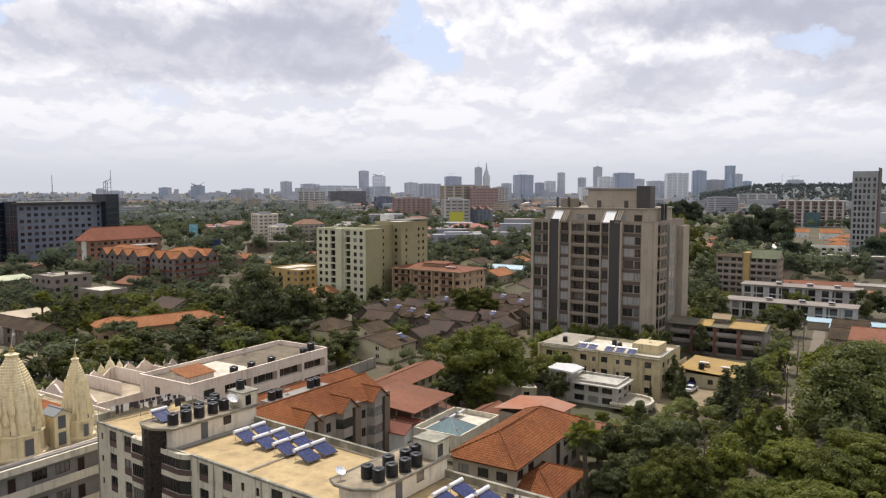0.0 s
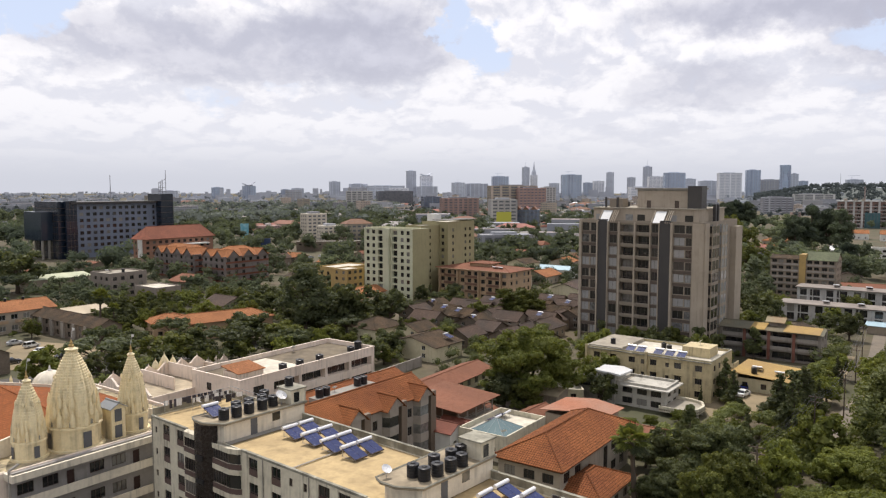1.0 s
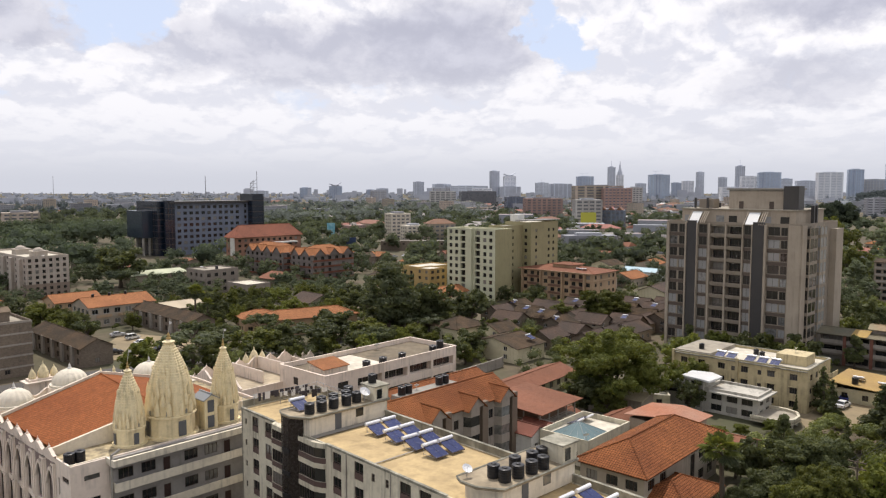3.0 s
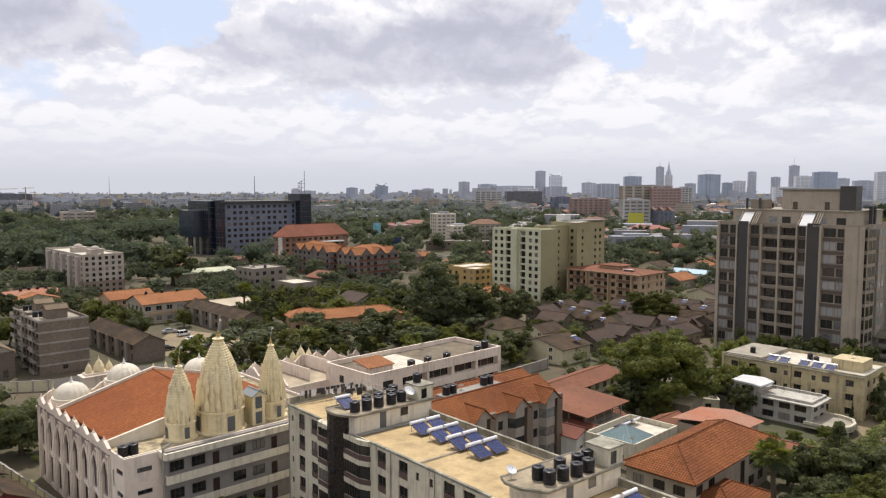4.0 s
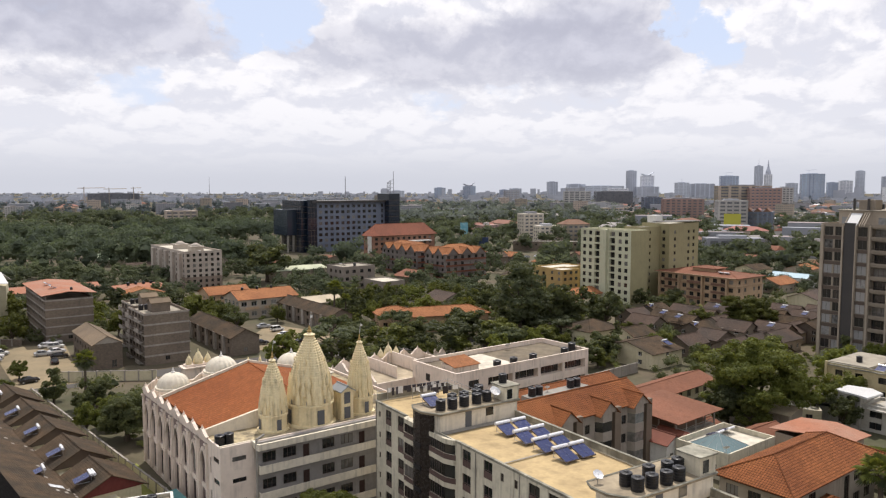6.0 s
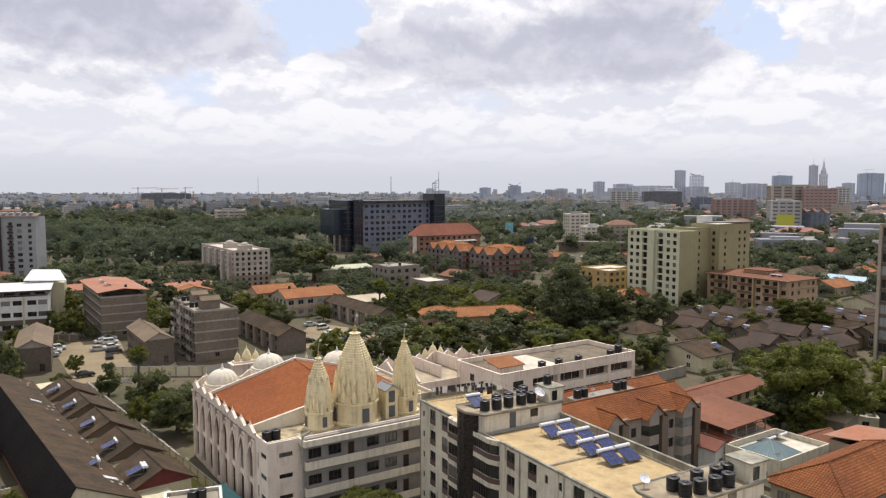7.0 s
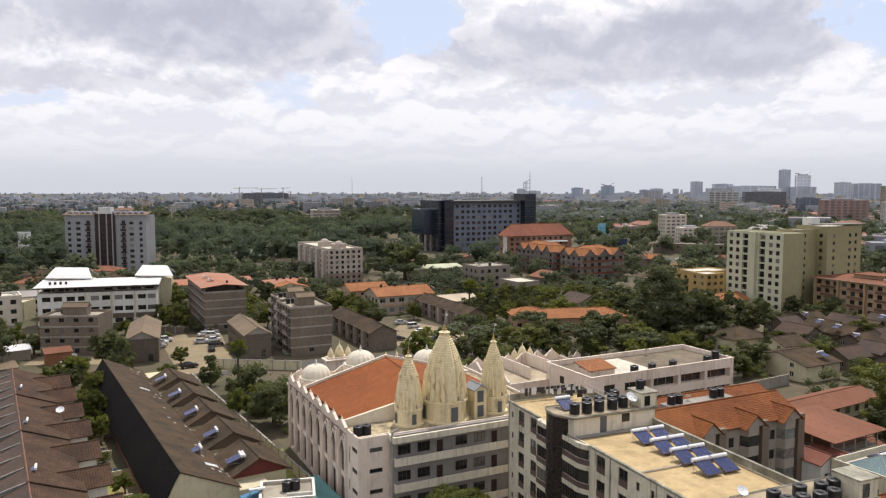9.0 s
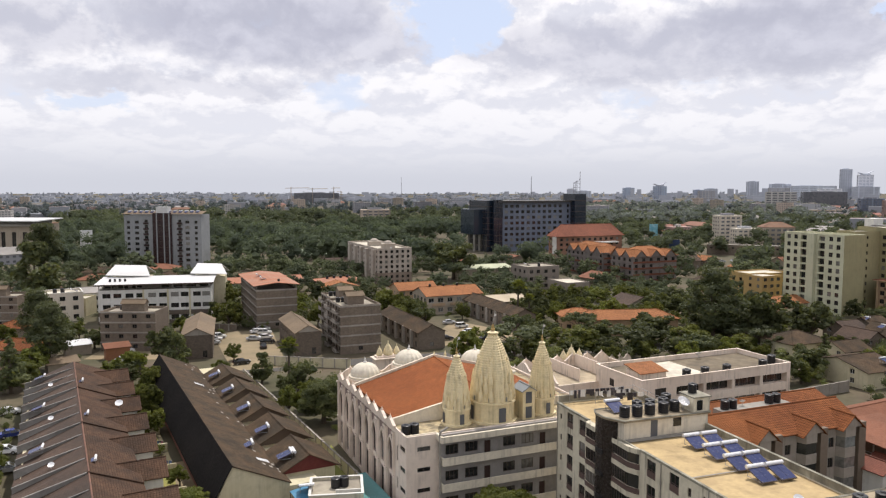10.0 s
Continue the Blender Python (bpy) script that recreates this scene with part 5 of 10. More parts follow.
def open_house():
    # two-storey house with open verandas under a red sheet roof
    r = thing("veranda_house", "two-storey house with open verandas under a faded red sheet roof", "house", -5.4, 131.2, 60)
    B = mat("brown_paint", (0.17, 0.115, 0.08), stain=0.2)
    shell(r, 12.5, 11.0, 3.0, TAUPE_L, rows([1.0, 4.2, 7.4, 9.8], [0.7], 1.6, 1.7), rows([1.2, 4.0, 7.2], [0.7], 1.8, 1.7), parapet=0.02)
    ms = Mesh()
    ms.box(1.5, 1.5, 3.0, 11, 9.5, 5.7)
    part("upper_room", ms, B, r)
    posts = [(x, y) for x in steps(0.1, 5, 3.05) for y in (0.1, 10.7)] + [(0.1, y) for y in (3.6, 7.2)]
    for x, y in posts:
        ms = Mesh()
        ms.box(x, y, 3.0, x + 0.2, y + 0.2, 5.75)
        part("veranda_post", ms, CONC, r)
    for z in (3.55, 3.95):
        ms = Mesh()
        ms.box(0.1, 0.15, z, 12.4, 0.22, z + 0.1)
        ms.box(0.15, 0.1, z, 0.22, 10.9, z + 0.1)
        part("veranda_rail", ms, CONC, r)
    ms = Mesh()
    ms.slab([(-1, -1, 5.75), (13.5, -1, 5.75), (13.5, 12, 6.6), (-1, 12, 6.6)], 0.14)
    part("roof", ms, IRON_R, r, "faded red iron sheet roof")
    # long low range behind
    q = thing("low_shed", "long low range under red iron sheets", "shed", -12.0, 153.0, 61)
    shell(q, 25.0, 7.5, 3.2, CREAM2, rows(steps(1.5, 7, 3.3), [0.9], 1.5, 1.4), (), roof=False)
    gable(q, 25.0, 7.5, 3.2, 1.2, IRON_R, CREAM2, "x", 0.9)
    q = thing("low_shed", "small outhouse under a red iron sheet roof", "shed", -0.8, 139.6, 60)
    shell(q, 5.0, 4.5, 2.6, TAUPE, [(1.2, 0.2, 0.9, 1.9)], (), roof=False)
    gable(q, 5.0, 4.5, 2.6, 0.7, IRON_R, TAUPE, "x", 0.4)
    q = thing("low_shed", "white outbuilding with two small maroon tile gables", "shed", -6.6, 124.4, 58)
    shell(q, 8.5, 6.0, 4.0, WHITE, [(1.0, 1.0, 1.0, 1.2), (4, 1.0, 1.0, 1.2)], (), roof=False)
    TM = mat("maroon_tile", (0.24, 0.085, 0.055), pattern="tiles", size=(0.36, 0.34), stain=0.4)
    gable(q, 4.2, 6.0, 4.0, 1.1, TM, WHITE, "y", 0.4, "roof")
    gable(q, 4.0, 6.0, 3.4, 1.0, TM, WHITE, "y", 0.3, "roof", 4.6)


def hip_villa():
    r = thing("villa", "plastered villa with a broad hipped orange tile roof", "villa", 9.9, 101.6, 58.0)
    w, d = 25.0, 10.0
    BW = mat("buff_plaster", (0.40, 0.345, 0.27), stain=0.2, streak=0.25)
    shell(r, w, d, 6.9, BW, rows([1.2, 4.8, 18.0, 21.6], [4.2], 2.0, 1.5) + rows([1.2, 18, 21.4], [0.9], 2.0, 1.6) + [(15.0, 1.0, 1.6, 4.6)], rows([1.0, 4.0, 7.2], [4.3, 0.9], 1.8, 1.4), roof=False, bars=2)
    hip(r, w, d, 6.8, 2.9, TILE_O, 0.9)
    ms = Mesh()
    ms.box(-0.75, -0.75, 6.5, w + 0.75, d + 0.75, 6.7)
    part("eave", ms, FRAME_B, r)
    q = thing("villa_wing", "low wing of the villa with orange hipped tiles", "house", 15.2, 99.5, 58.0)
    shell(q, 11.0, 8.0, 3.4, BW, rows([1.5, 5.0, 8.2], [0.9], 1.5, 1.4), rows([1.5, 5.0], [0.9], 1.5, 1.4), roof=False)
    hip(q, 11.0, 8.0, 3.3, 1.9, TILE_O, 0.6)
    # courtyard house with glass pyramid
    c = thing("courtyard_house", "white flat-roofed house with a glass pyramid skylight", "house", 2.8, 121.0, 58.0)
    shell(c, 14.0, 9.5, 4.6, CREAM, rows([2, 6, 10], [1.0], 1.6, 1.5), rows([2, 6], [1.0], 1.5, 1.4), parapet=0.9, deck_m=DECK_W)
    ms = Mesh()
    ap = (4.6, 4.6, 5.9)
    q4 = [(0.8, 0.8, 3.8), (8.4, 0.8, 3.8), (8.4, 8.4, 3.8), (0.8, 8.4, 3.8)]
    for k in range(4):
        ms.poly([q4[k], q4[(k + 1) % 4], ap])
    sk = part("skylight", ms, SKYL, c, "pale green glass pyramid skylight")
    ms = Mesh()
    for k in range(4):
        a, b = Vector(q4[k]), Vector(q4[(k + 1) % 4])
        ms.tube(q4[k], ap, 0.06)
        for f in (0.25, 0.5, 0.75):
            p = a.lerp(b, f)
            ms.tube(tuple(p), tuple(p.lerp(Vector(ap), 1.0 if f == 0.5 else 0.5)), 0.03)
    part("glazing_bar", ms, mat("dull_glazing_bar", (0.30, 0.33, 0.33), stain=0.2), sk)
    on(c, solar_heater, 9.4, 6.6, 3.7, 90)
    on(c, solar_heater, 12.6, 6.6, 3.7, 90)
    on(c, dish, 0.4, 0.6, 4.5, 20, 1.0)
    # red roofed neighbours
    q = thing("low_shed", "shed with a faded red and pink iron sheet roof", "shed", 19.0, 129.5, 55)
    shell(q, 8.5, 10.5, 4.6, TAUPE_L, rows([1, 4.5], [1.0], 1.6, 1.4), rows([2, 6], [1.0], 1.6, 1.4), roof=False)
    ms = Mesh()
    ms.slab([(-0.8, -0.8, 5.3), (9.3, -0.8, 5.3), (9.3, 5, 6.0), (-0.8, 5, 6.0)], 0.12)
    ms.slab([(-0.8, 5, 6.0), (9.3, 5, 6.0), (9.3, 11.3, 5.2), (-0.8, 11.3, 5.2)], 0.12)
    part("roof", ms, IRON_P, q)
    q = thing("low_shed", "low range with red roof and a row of solar tanks", "shed", 27.0, 124.5, 57)
    shell(q, 8.0, 8.0, 3.2, TAUPE_L, (), (), roof=False)
    gable(q, 8.0, 8.0, 3.2, 1.2, IRON_R, TAUPE_L, "y", 0.5)
    q = thing("low_shed", "low brown outbuilding under red iron sheets", "shed", 8.5, 134.5, 57)
    shell(q, 9.0, 6.0, 2.8, TAUPE_L, (), (), roof=False)
    gable(q, 9.0, 6.0, 2.8, 1.2, IRON_R, TAUPE_L, "x", 0.4)


cb = cream_block()
keep_clear(cb, -3, -6, 64, 14)
laundry(cb, 0.6, 1.5, 1.2, 9.5, 17.0, 13, 3, [CLOTH_W, CLOTH_D, CLOTH_W, CLOTH_W, CLOTH_D])
laundry(cb, 3.6, 6.5, 4.4, 10.6, 17.0, 7, 9, [CLOTH_D, CLOTH_D, CLOTH_W])
laundry(cb, 2.2, 4.5, 2.4, 10.2, 17.0, 9, 4, [CLOTH_W, CLOTH_D, CLOTH_W])
laundry(cb, 54.0, 8.5, 60.0, 9.3, 17.0, 10, 5, [CLOTH_W, CLOTH_D, CLOTH_Y])
temple()
school()
orange_flats()
open_house()
hip_villa()

# ---- roads, yards and boundary walls ----
def strip(name, pts, width, z, m, label, cat="road"):
    ms = Mesh()
    for (x0, y0), (x1, y1) in zip(pts, pts[1:]):
        L_ = math.hypot(x1 - x0, y1 - y0)
        nx, ny = -(y1 - y0) / L_ * width / 2, (x1 - x0) / L_ * width / 2
        ms.slab([(x0 - nx, y0 - ny, z), (x1 - nx, y1 - ny, z), (x1 + nx, y1 + ny, z), (x0 + nx, y0 + ny, z)], 0.1)
    tagged(part(name, ms, m), label, cat, kind="structure")


def yard(name, pts, z, m, label):
    ms = Mesh()
    ms.slab([(*p, z) for p in pts], 0.1)
    tagged(part(name, ms, m), label, "ground", kind="structure")


strip("road", [(58, 131), (64, 140), (82, 166), (104, 205), (150, 290), (190, 360)], 3.4, 0.04, mat("dusty_asphalt", (0.215, 0.175, 0.13), (0.145, 0.125, 0.10), stain=0.35), "narrow worn asphalt lane between gardens")
strip("road", [(-150, 118), (-112, 168), (-92, 186), (-40, 232), (40, 300)], 7.0, 0.05, ASPHALT, "tree-lined asphalt road behind the temple")
strip("road", [(-330, 170), (-240, 215), (-170, 260), (-90, 330), (-40, 400), (60, 480), (200, 560)], 8.0, 0.045, ASPHALT, "asphalt street between apartment blocks")
strip("pavement", [(58, 140), (75, 166), (98, 206)], 2.2, 0.10, EARTH, "earth footpath beside the lane", "pavement")
yard("car_park", [(-147, 122), (-139, 133), (-178, 164), (-193, 152)], 0.06, EARTH, "earth and gravel car park")
yard("car_park", [(-112, 178), (-108, 205), (-140, 212), (-128, 176)], 0.06, EARTH, "earth parking court between terraces")
yard("yard", [(-190, 108), (-172, 120), (-186, 136), (-205, 128)], 0.06, EARTH, "bare earth yard by the stone flats")
yard("lawn", [(21, 127), (40, 137), (37, 143), (18, 133)], 0.05, GRASS, "garden lawn before the white villa")
yard("lawn", [(50, 124), (56, 131), (62, 141), (57, 143), (48, 130)], 0.05, GRASS, "bright garden lawn beside the lane")
yard("yard", [(44, 146), (64, 158), (66, 182), (46, 176)], 0.06, EARTH, "earth forecourt with parked cars")
yard("yard", [(-110, 66), (-60, 40), (-54, 50), (-104, 78)], 0.06, EARTH, "paved alley between terraces")
yard("lawn", [(-92, 91.5), (-62.6, 72.4), (-59.8, 76.8), (-89.6, 96.0)], 0.06, GRASS, "strip of bright lawn beside the temple")


def boundary(pts, h, m, label, pier=3.2):
    for (x0, y0), (x1, y1) in zip(pts, pts[1:]):
        L_ = math.hypot(x1 - x0, y1 - y0)
        f = thing("boundary_wall", label, "wall", x0, y0, math.degrees(math.atan2(y1 - y0, x1 - x0)))
        ms = Mesh()
        ms.box(0, -0.1, 0, L_, 0.1, h)
        part("wall", ms, m, f)
        ms = Mesh()
        ms.box(0, -0.16, h, L_, 0.16, h + 0.1)
        part("coping", ms, BAND, f)
        for k in range(int(L_ / pier) + 1):
            ms = Mesh()
            ms.box(k * pier, -0.2, 0, k * pier + 0.35, 0.2, h + 0.2)
            part("pier", ms, BAND, f)


boundary([(-140.0, 119.6), (-62.5, 79.1)], 1.9, CREAM2, "cream block boundary wall with stained coping")
boundary([(-145.7, 130.7), (-124.4, 140.7)], 2.4, CREAM2, "cream plastered boundary wall along the car park")
boundary([(-27, 171), (-17.5, 188)], 2.4, BAND, "pale concrete panel boundary wall")
boundary([(-205, 150), (-188, 158)], 2.0, STONE, "stone yard wall")


# ---- houses with pitched roofs ----
def face_rz(x, y, turn=0.0):
    """The turn that lets a block's front look back at the middle of the view."""
    return math.degrees(math.atan2(y, x)) - 90 + turn




def gable_house(label, x, y, rz, w, d, h, rise, roof_m, wall_m, along="y", win_m=None, name="house", group="", floors=2, pitch=3.2, win=(1.2, 1.2), over=0.5, cat="house"):
    r = thing(name, label, cat, x, y, rz, group=group)
    zs = [0.9 + (h / floors) * k for k in range(floors)]
    nR, nL = max(1, int(w / pitch)), max(1, int(d / pitch))
    shell(r, w, d, h, wall_m, rows([w * (k + 0.5) / nR - win[0] / 2 for k in range(nR)], zs, *win), rows([d * (k + 0.5) / nL - win[0] / 2 for k in range(nL)], zs, *win), roof=False, frame_m=FRAME_W)
    gable(r, w, d, h, rise, roof_m, wall_m, along, over)
    return r


def hip_house(label, x, y, rz, w, d, h, rise, roof_m, wall_m, floors=1, group="", pitch=3.4, name="house"):
    r = thing(name, label, "house", x, y, rz, group=group)
    zs = [0.9 + (h / floors) * k for k in range(floors)]
    nR, nL = max(1, int(w / pitch)), max(1, int(d / pitch))
    shell(r, w, d, h, wall_m, rows([w * (k + 0.5) / nR - 0.7 for k in range(nR)], zs, 1.4, 1.3), rows([d * (k + 0.5) / nL - 0.7 for k in range(nL)], zs, 1.4, 1.3), roof=False)
    hip(r, w, d, h, rise, roof_m, 0.7)
    return r


def balustrade(root, side, u, z, w, m, h=0.95, out=0.0, name="balcony_front"):
    ms = Mesh()
    if side == "R":
        ms.box(u, -out, z, u + w, 0.1 - out, z + h)
    else:
        ms.box(-out, u, z, 0.1 - out, u + w, z + h)
    return part(name, ms, m, root)


# ---- the tall taupe apartment tower ----
def tower():
    w, d, h = 30.4, 36.0, 36.6
    r = thing("apartment_tower", "twelve-storey taupe apartment tower with dark stone strips", "apartment tower", 56.3, 199.6, 57)
    fl = [h - 3.6 - 3.3 * k for k in range(11)]
    Lh = []
    for z in fl:
        Lh += [(3.3, z + 0.5, 1.6, 2.1), (5.2, z + 0.5, 2.9, 2.2), (12.3, z + 0.4, 2.0, 2.4), (15.0, z + 0.05, 3.9, 2.75, 1.6, "deep"), (19.5, z + 0.05, 3.9, 2.75, 1.6, "deep"), (24.4, z + 0.4, 2.3, 2.4), (30.6, z + 0.4, 1.8, 2.3), (32.9, z + 0.4, 2.2, 2.3)]
    Rh = []
    for z in fl:
        Rh += [(4.2, z + 0.3, 1.2, 2.5), (6.2, z + 0.3, 1.2, 2.5), (12.5, z + 0.4, 3.6, 2.2), (19.0, z + 0.4, 2.6, 2.0), (8.6, z + 0.6, 0.8, 1.6)]
    shell(r, w, d, h, TAUPE, Rh, Lh, parapet=1.0, deck_m=DECK_G, pane_m=GLASS_C, frame_m=mat("dark_grey_window_frame", (0.10, 0.095, 0.09)), bars=1)
    for z in fl:
        for u in (15.0, 19.5):
            balustrade(r, "L", u - 0.1, z + 0.02, 4.1, TAUPE, 0.45, 0.12)
            ms = Mesh()
            ms.box(-0.08, u, z + 0.9, -0.03, u + 3.9, z + 0.96)
            ms.box(-0.08, u, z + 0.65, -0.03, u + 3.9, z + 0.69)
            part("handrail", ms, FRAME_B, r)
    # dark stone strips, pale blades, end pillars
    for u0, u1 in ((9.0, 11.9), (27.2, 29.9)):
        ms = Mesh()
        ms.box(-0.55, u0, 0, -0.01, u1, h + 0.2)
        part("stone_strip", ms, DKSTONE, r, "charcoal stone strip")
    for u0, u1, o in ((0.0, 3.0, 0.35), (8.35, 8.9, 0.8), (11.95, 12.2, 0.7), (14.45, 14.75, 0.5), (18.95, 19.4, 0.35), (23.5, 23.9, 0.5), (26.9, 27.15, 0.7), (30.0, 30.4, 0.8), (35.2, 36.0, 0.35)):
        ms = Mesh()
        ms.box(-o, u0, 0, -0.012, u1, h - 0.4)
        part("pillar", ms, TAUPE_L, r)
    for x0, x1, o in ((0.0, 3.6, 0.3), (10.4, 11.2, 0.12), (17.6, 18.2, 0.12), (24.0, 30.4, 1.6)):
        ms = Mesh()
        ms.box(x0, -o, 0, x1, -0.012, h - (0.4 if x0 < 20 else 2.0))
        part("pillar", ms, TAUPE_L, r)
    # brown panels between the stacked windows
    SP = mat("brown_spandrel_panel", (0.105, 0.078, 0.060), (0.085, 0.064, 0.05), rough=0.6, stain=0.2)
    for u0, u1 in ((3.25, 8.25), (12.25, 14.4), (24.3, 26.8), (30.5, 35.15)):
        for z in fl:
            ms = Mesh()
            ms.box(-0.07, u0, z - 0.55, -0.006, u1, z + 0.32)
            part("spandrel", ms, SP, r, "brown panel between windows")
    # glazed bays on the narrow side, with floor bands and mullions
    for x0, x1, o in ((4.0, 9.9, 0.9), (11.8, 17.2, 1.1)):
        ms = Mesh()
        ms.box(x0, -o, 0.5, x1, -0.015, h - 1.2)
        bay = part("window_bay", ms, GLASS_C, r, "stacked glazed window bay")
        for z in fl:
            ms = Mesh()
            ms.box(x0 - 0.08, -o - 0.08, z - 0.35, x1 + 0.08, -0.016, z + 0.5)
            part("floor_band", ms, TAUPE, bay)
        for x in (x0 - 0.1, x0 + (x1 - x0) * 0.5, x1 - 0.05):
            ms = Mesh()
            ms.box(x, -o - 0.1, 0.5, x + 0.15, -o + 0.1, h - 1.0)
            part("mullion", ms, TAUPE_L, bay)
    # tilted pergola screens above the stone strips
    for u0, u1 in ((9.2, 14.2), (25.0, 29.8)):
        ms = Mesh()
        ms.slab([(2.6, u1 - 0.2, h + 2.6), (-0.5, u1 - 0.2, h - 0.4), (-0.5, u0 + 1.9, h - 0.4), (2.6, u0 + 1.9, h + 2.6)], 0.15)
        part("pergola_screen", ms, IRON_W, r, "tilted white roof screen")
        for q in (u0, u0 + 0.55, u0 + 1.1, u1):
            ms = Mesh()
            ms.slab([(2.6, q + 0.18, h + 2.9), (-0.7, q + 0.18, h - 0.3), (-0.7, q, h - 0.3), (2.6, q, h + 2.9)], 0.3)
            part("pergola_beam", ms, TAUPE_L, r)
    # set-back roof storeys
    ms = Mesh()
    ms.box(3.0, 2.5, h - 1.0, 26.0, 33.0, h + 3.2)
    part("roof_storey", ms, TAUPE_L, r)
    for u in (4.0, 8.5, 13.0, 17.5, 21.0, 30.0):
        ms = Mesh()
        ms.box(2.94, u, h - 0.5, 2.99, u + 2.2, h + 1.6)
        part("roof_window", ms, GLASS_C, r)
    ms = Mesh()
    ms.box(2.6, 2.1, h + 3.2, 26.4, 33.4, h + 3.45)
    part("roof_slab", ms, DECK_G, r)
    ms = Mesh()
    ms.box(6.0, 6.5, h + 3.45, 20.0, 21.0, h + 8.2)
    part("lift_house", ms, TAUPE_L, r)
    ms = Mesh()
    ms.box(5.5, 5.6, h + 8.6, 21.0, 21.6, h + 9.0)
    ms.box(6.0, 6.5, h + 8.2, 20.0, 21.0, h + 8.6)
    part("lift_house_roof", ms, CONC, r)
    ms = Mesh()
    ms.box(5.2, 2.6, h + 3.45, 9.5, 6.4, h + 9.6)
    part("stone_turret", ms, DKSTONE, r)
    for u in (9.0, 17.0):
        ms = Mesh()
        ms.box(5.9, u, h + 3.5, 5.98, u + 1.2, h + 5.5)
        part("roof_door", ms, FRAME_B, r)
    ms = Mesh()
    ms.box(5.0, 25.0, h + 3.45, 9.0, 29.0, h + 6.0)
    part("plant_room", ms, TAUPE, r)
    for y in (26.0, 29.5):
        ms = Mesh()
        ms.box(4.0, y, h + 3.4, 4.5, y + 0.5, h + 6.4)
        part("roof_post", ms, DKSTONE, r)
    for x in (12.0, 14.5):
        ms = Mesh()
        ms.box(x, 0.8, h - 1, x + 0.9, 1.6, h + 4.5)
        part("roof_post", ms, DKSTONE, r)
    on(r, water_tank, 16.0, 28.0, h + 3.45)


def green_block():
    r = thing("apartment_tower", "pale green ten-storey apartment block with dark windows", "apartment tower", -30.9, 296.6, 57)
    h, n = 28.9, 10
    fl = [0.8 + 2.85 * k for k in range(n)]
    Lh = []
    for z in fl:
        Lh += [(1.5, z + 0.1, 1.6, 1.6), (4.6, z + 0.1, 1.6, 1.6), (8.0, z - 0.1, 2.6, 2.2, 1.0), (15.9, z - 0.1, 2.6, 2.2, 1.0), (20.0, z + 0.1, 1.6, 1.6), (23.2, z + 0.1, 1.6, 1.6)]
    shell(r, 10.5, 26.1, h, GREENW, (), Lh, parapet=0.7, deck_m=DECK_W, frame_m=FRAME_B, cope=GREENW)
    ms = Mesh()
    ms.box(0.02, -0.06, 0, 10.5, -0.004, h)
    part("end_wall", ms, OLIVE, r, "olive plastered end wall")
    ms = Mesh()
    ms.box(-1.3, 11.6, 0, -0.01, 14.8, h + 0.1)
    part("stair_bay", ms, GREENW, r)
    q = thing("apartment_tower", "olive rear wing of the green apartment block", "apartment tower", -17.9, 317.6, 57)
    shell(q, 20.0, 14.0, 31.0, OLIVE, rows([3.2, 12.5, 16.0], [z + 0.3 for z in fl], 1.3, 1.3), rows([2.0, 5.0, 8.0, 11.0], [z + 0.3 for z in fl], 1.4, 1.4), parapet=0.5, deck_m=DECK_W)
    ms = Mesh()
    ms.slab([(-0.6, -0.6, 31.8), (20.6, -0.6, 31.8), (20.6, 8, 31.8), (-0.6, 8, 31.8)], 0.25)
    part("roof_canopy", ms, F_ROOFG, q)
    ms = Mesh()
    ms.box(3, 9.5, 31.0, 8, 13.5, 34.0)
    part("tank_room", ms, WHITE, q)
    q2 = thing("stair_core", "olive stair core between two apartment wings", "stair core", -28.7, 309.1, 57)
    shell(q2, 15.0, 8.0, 29.8, OLIVE, rows([6.0], [z + 0.4 for z in fl], 0.8, 1.2), (), parapet=0.4)


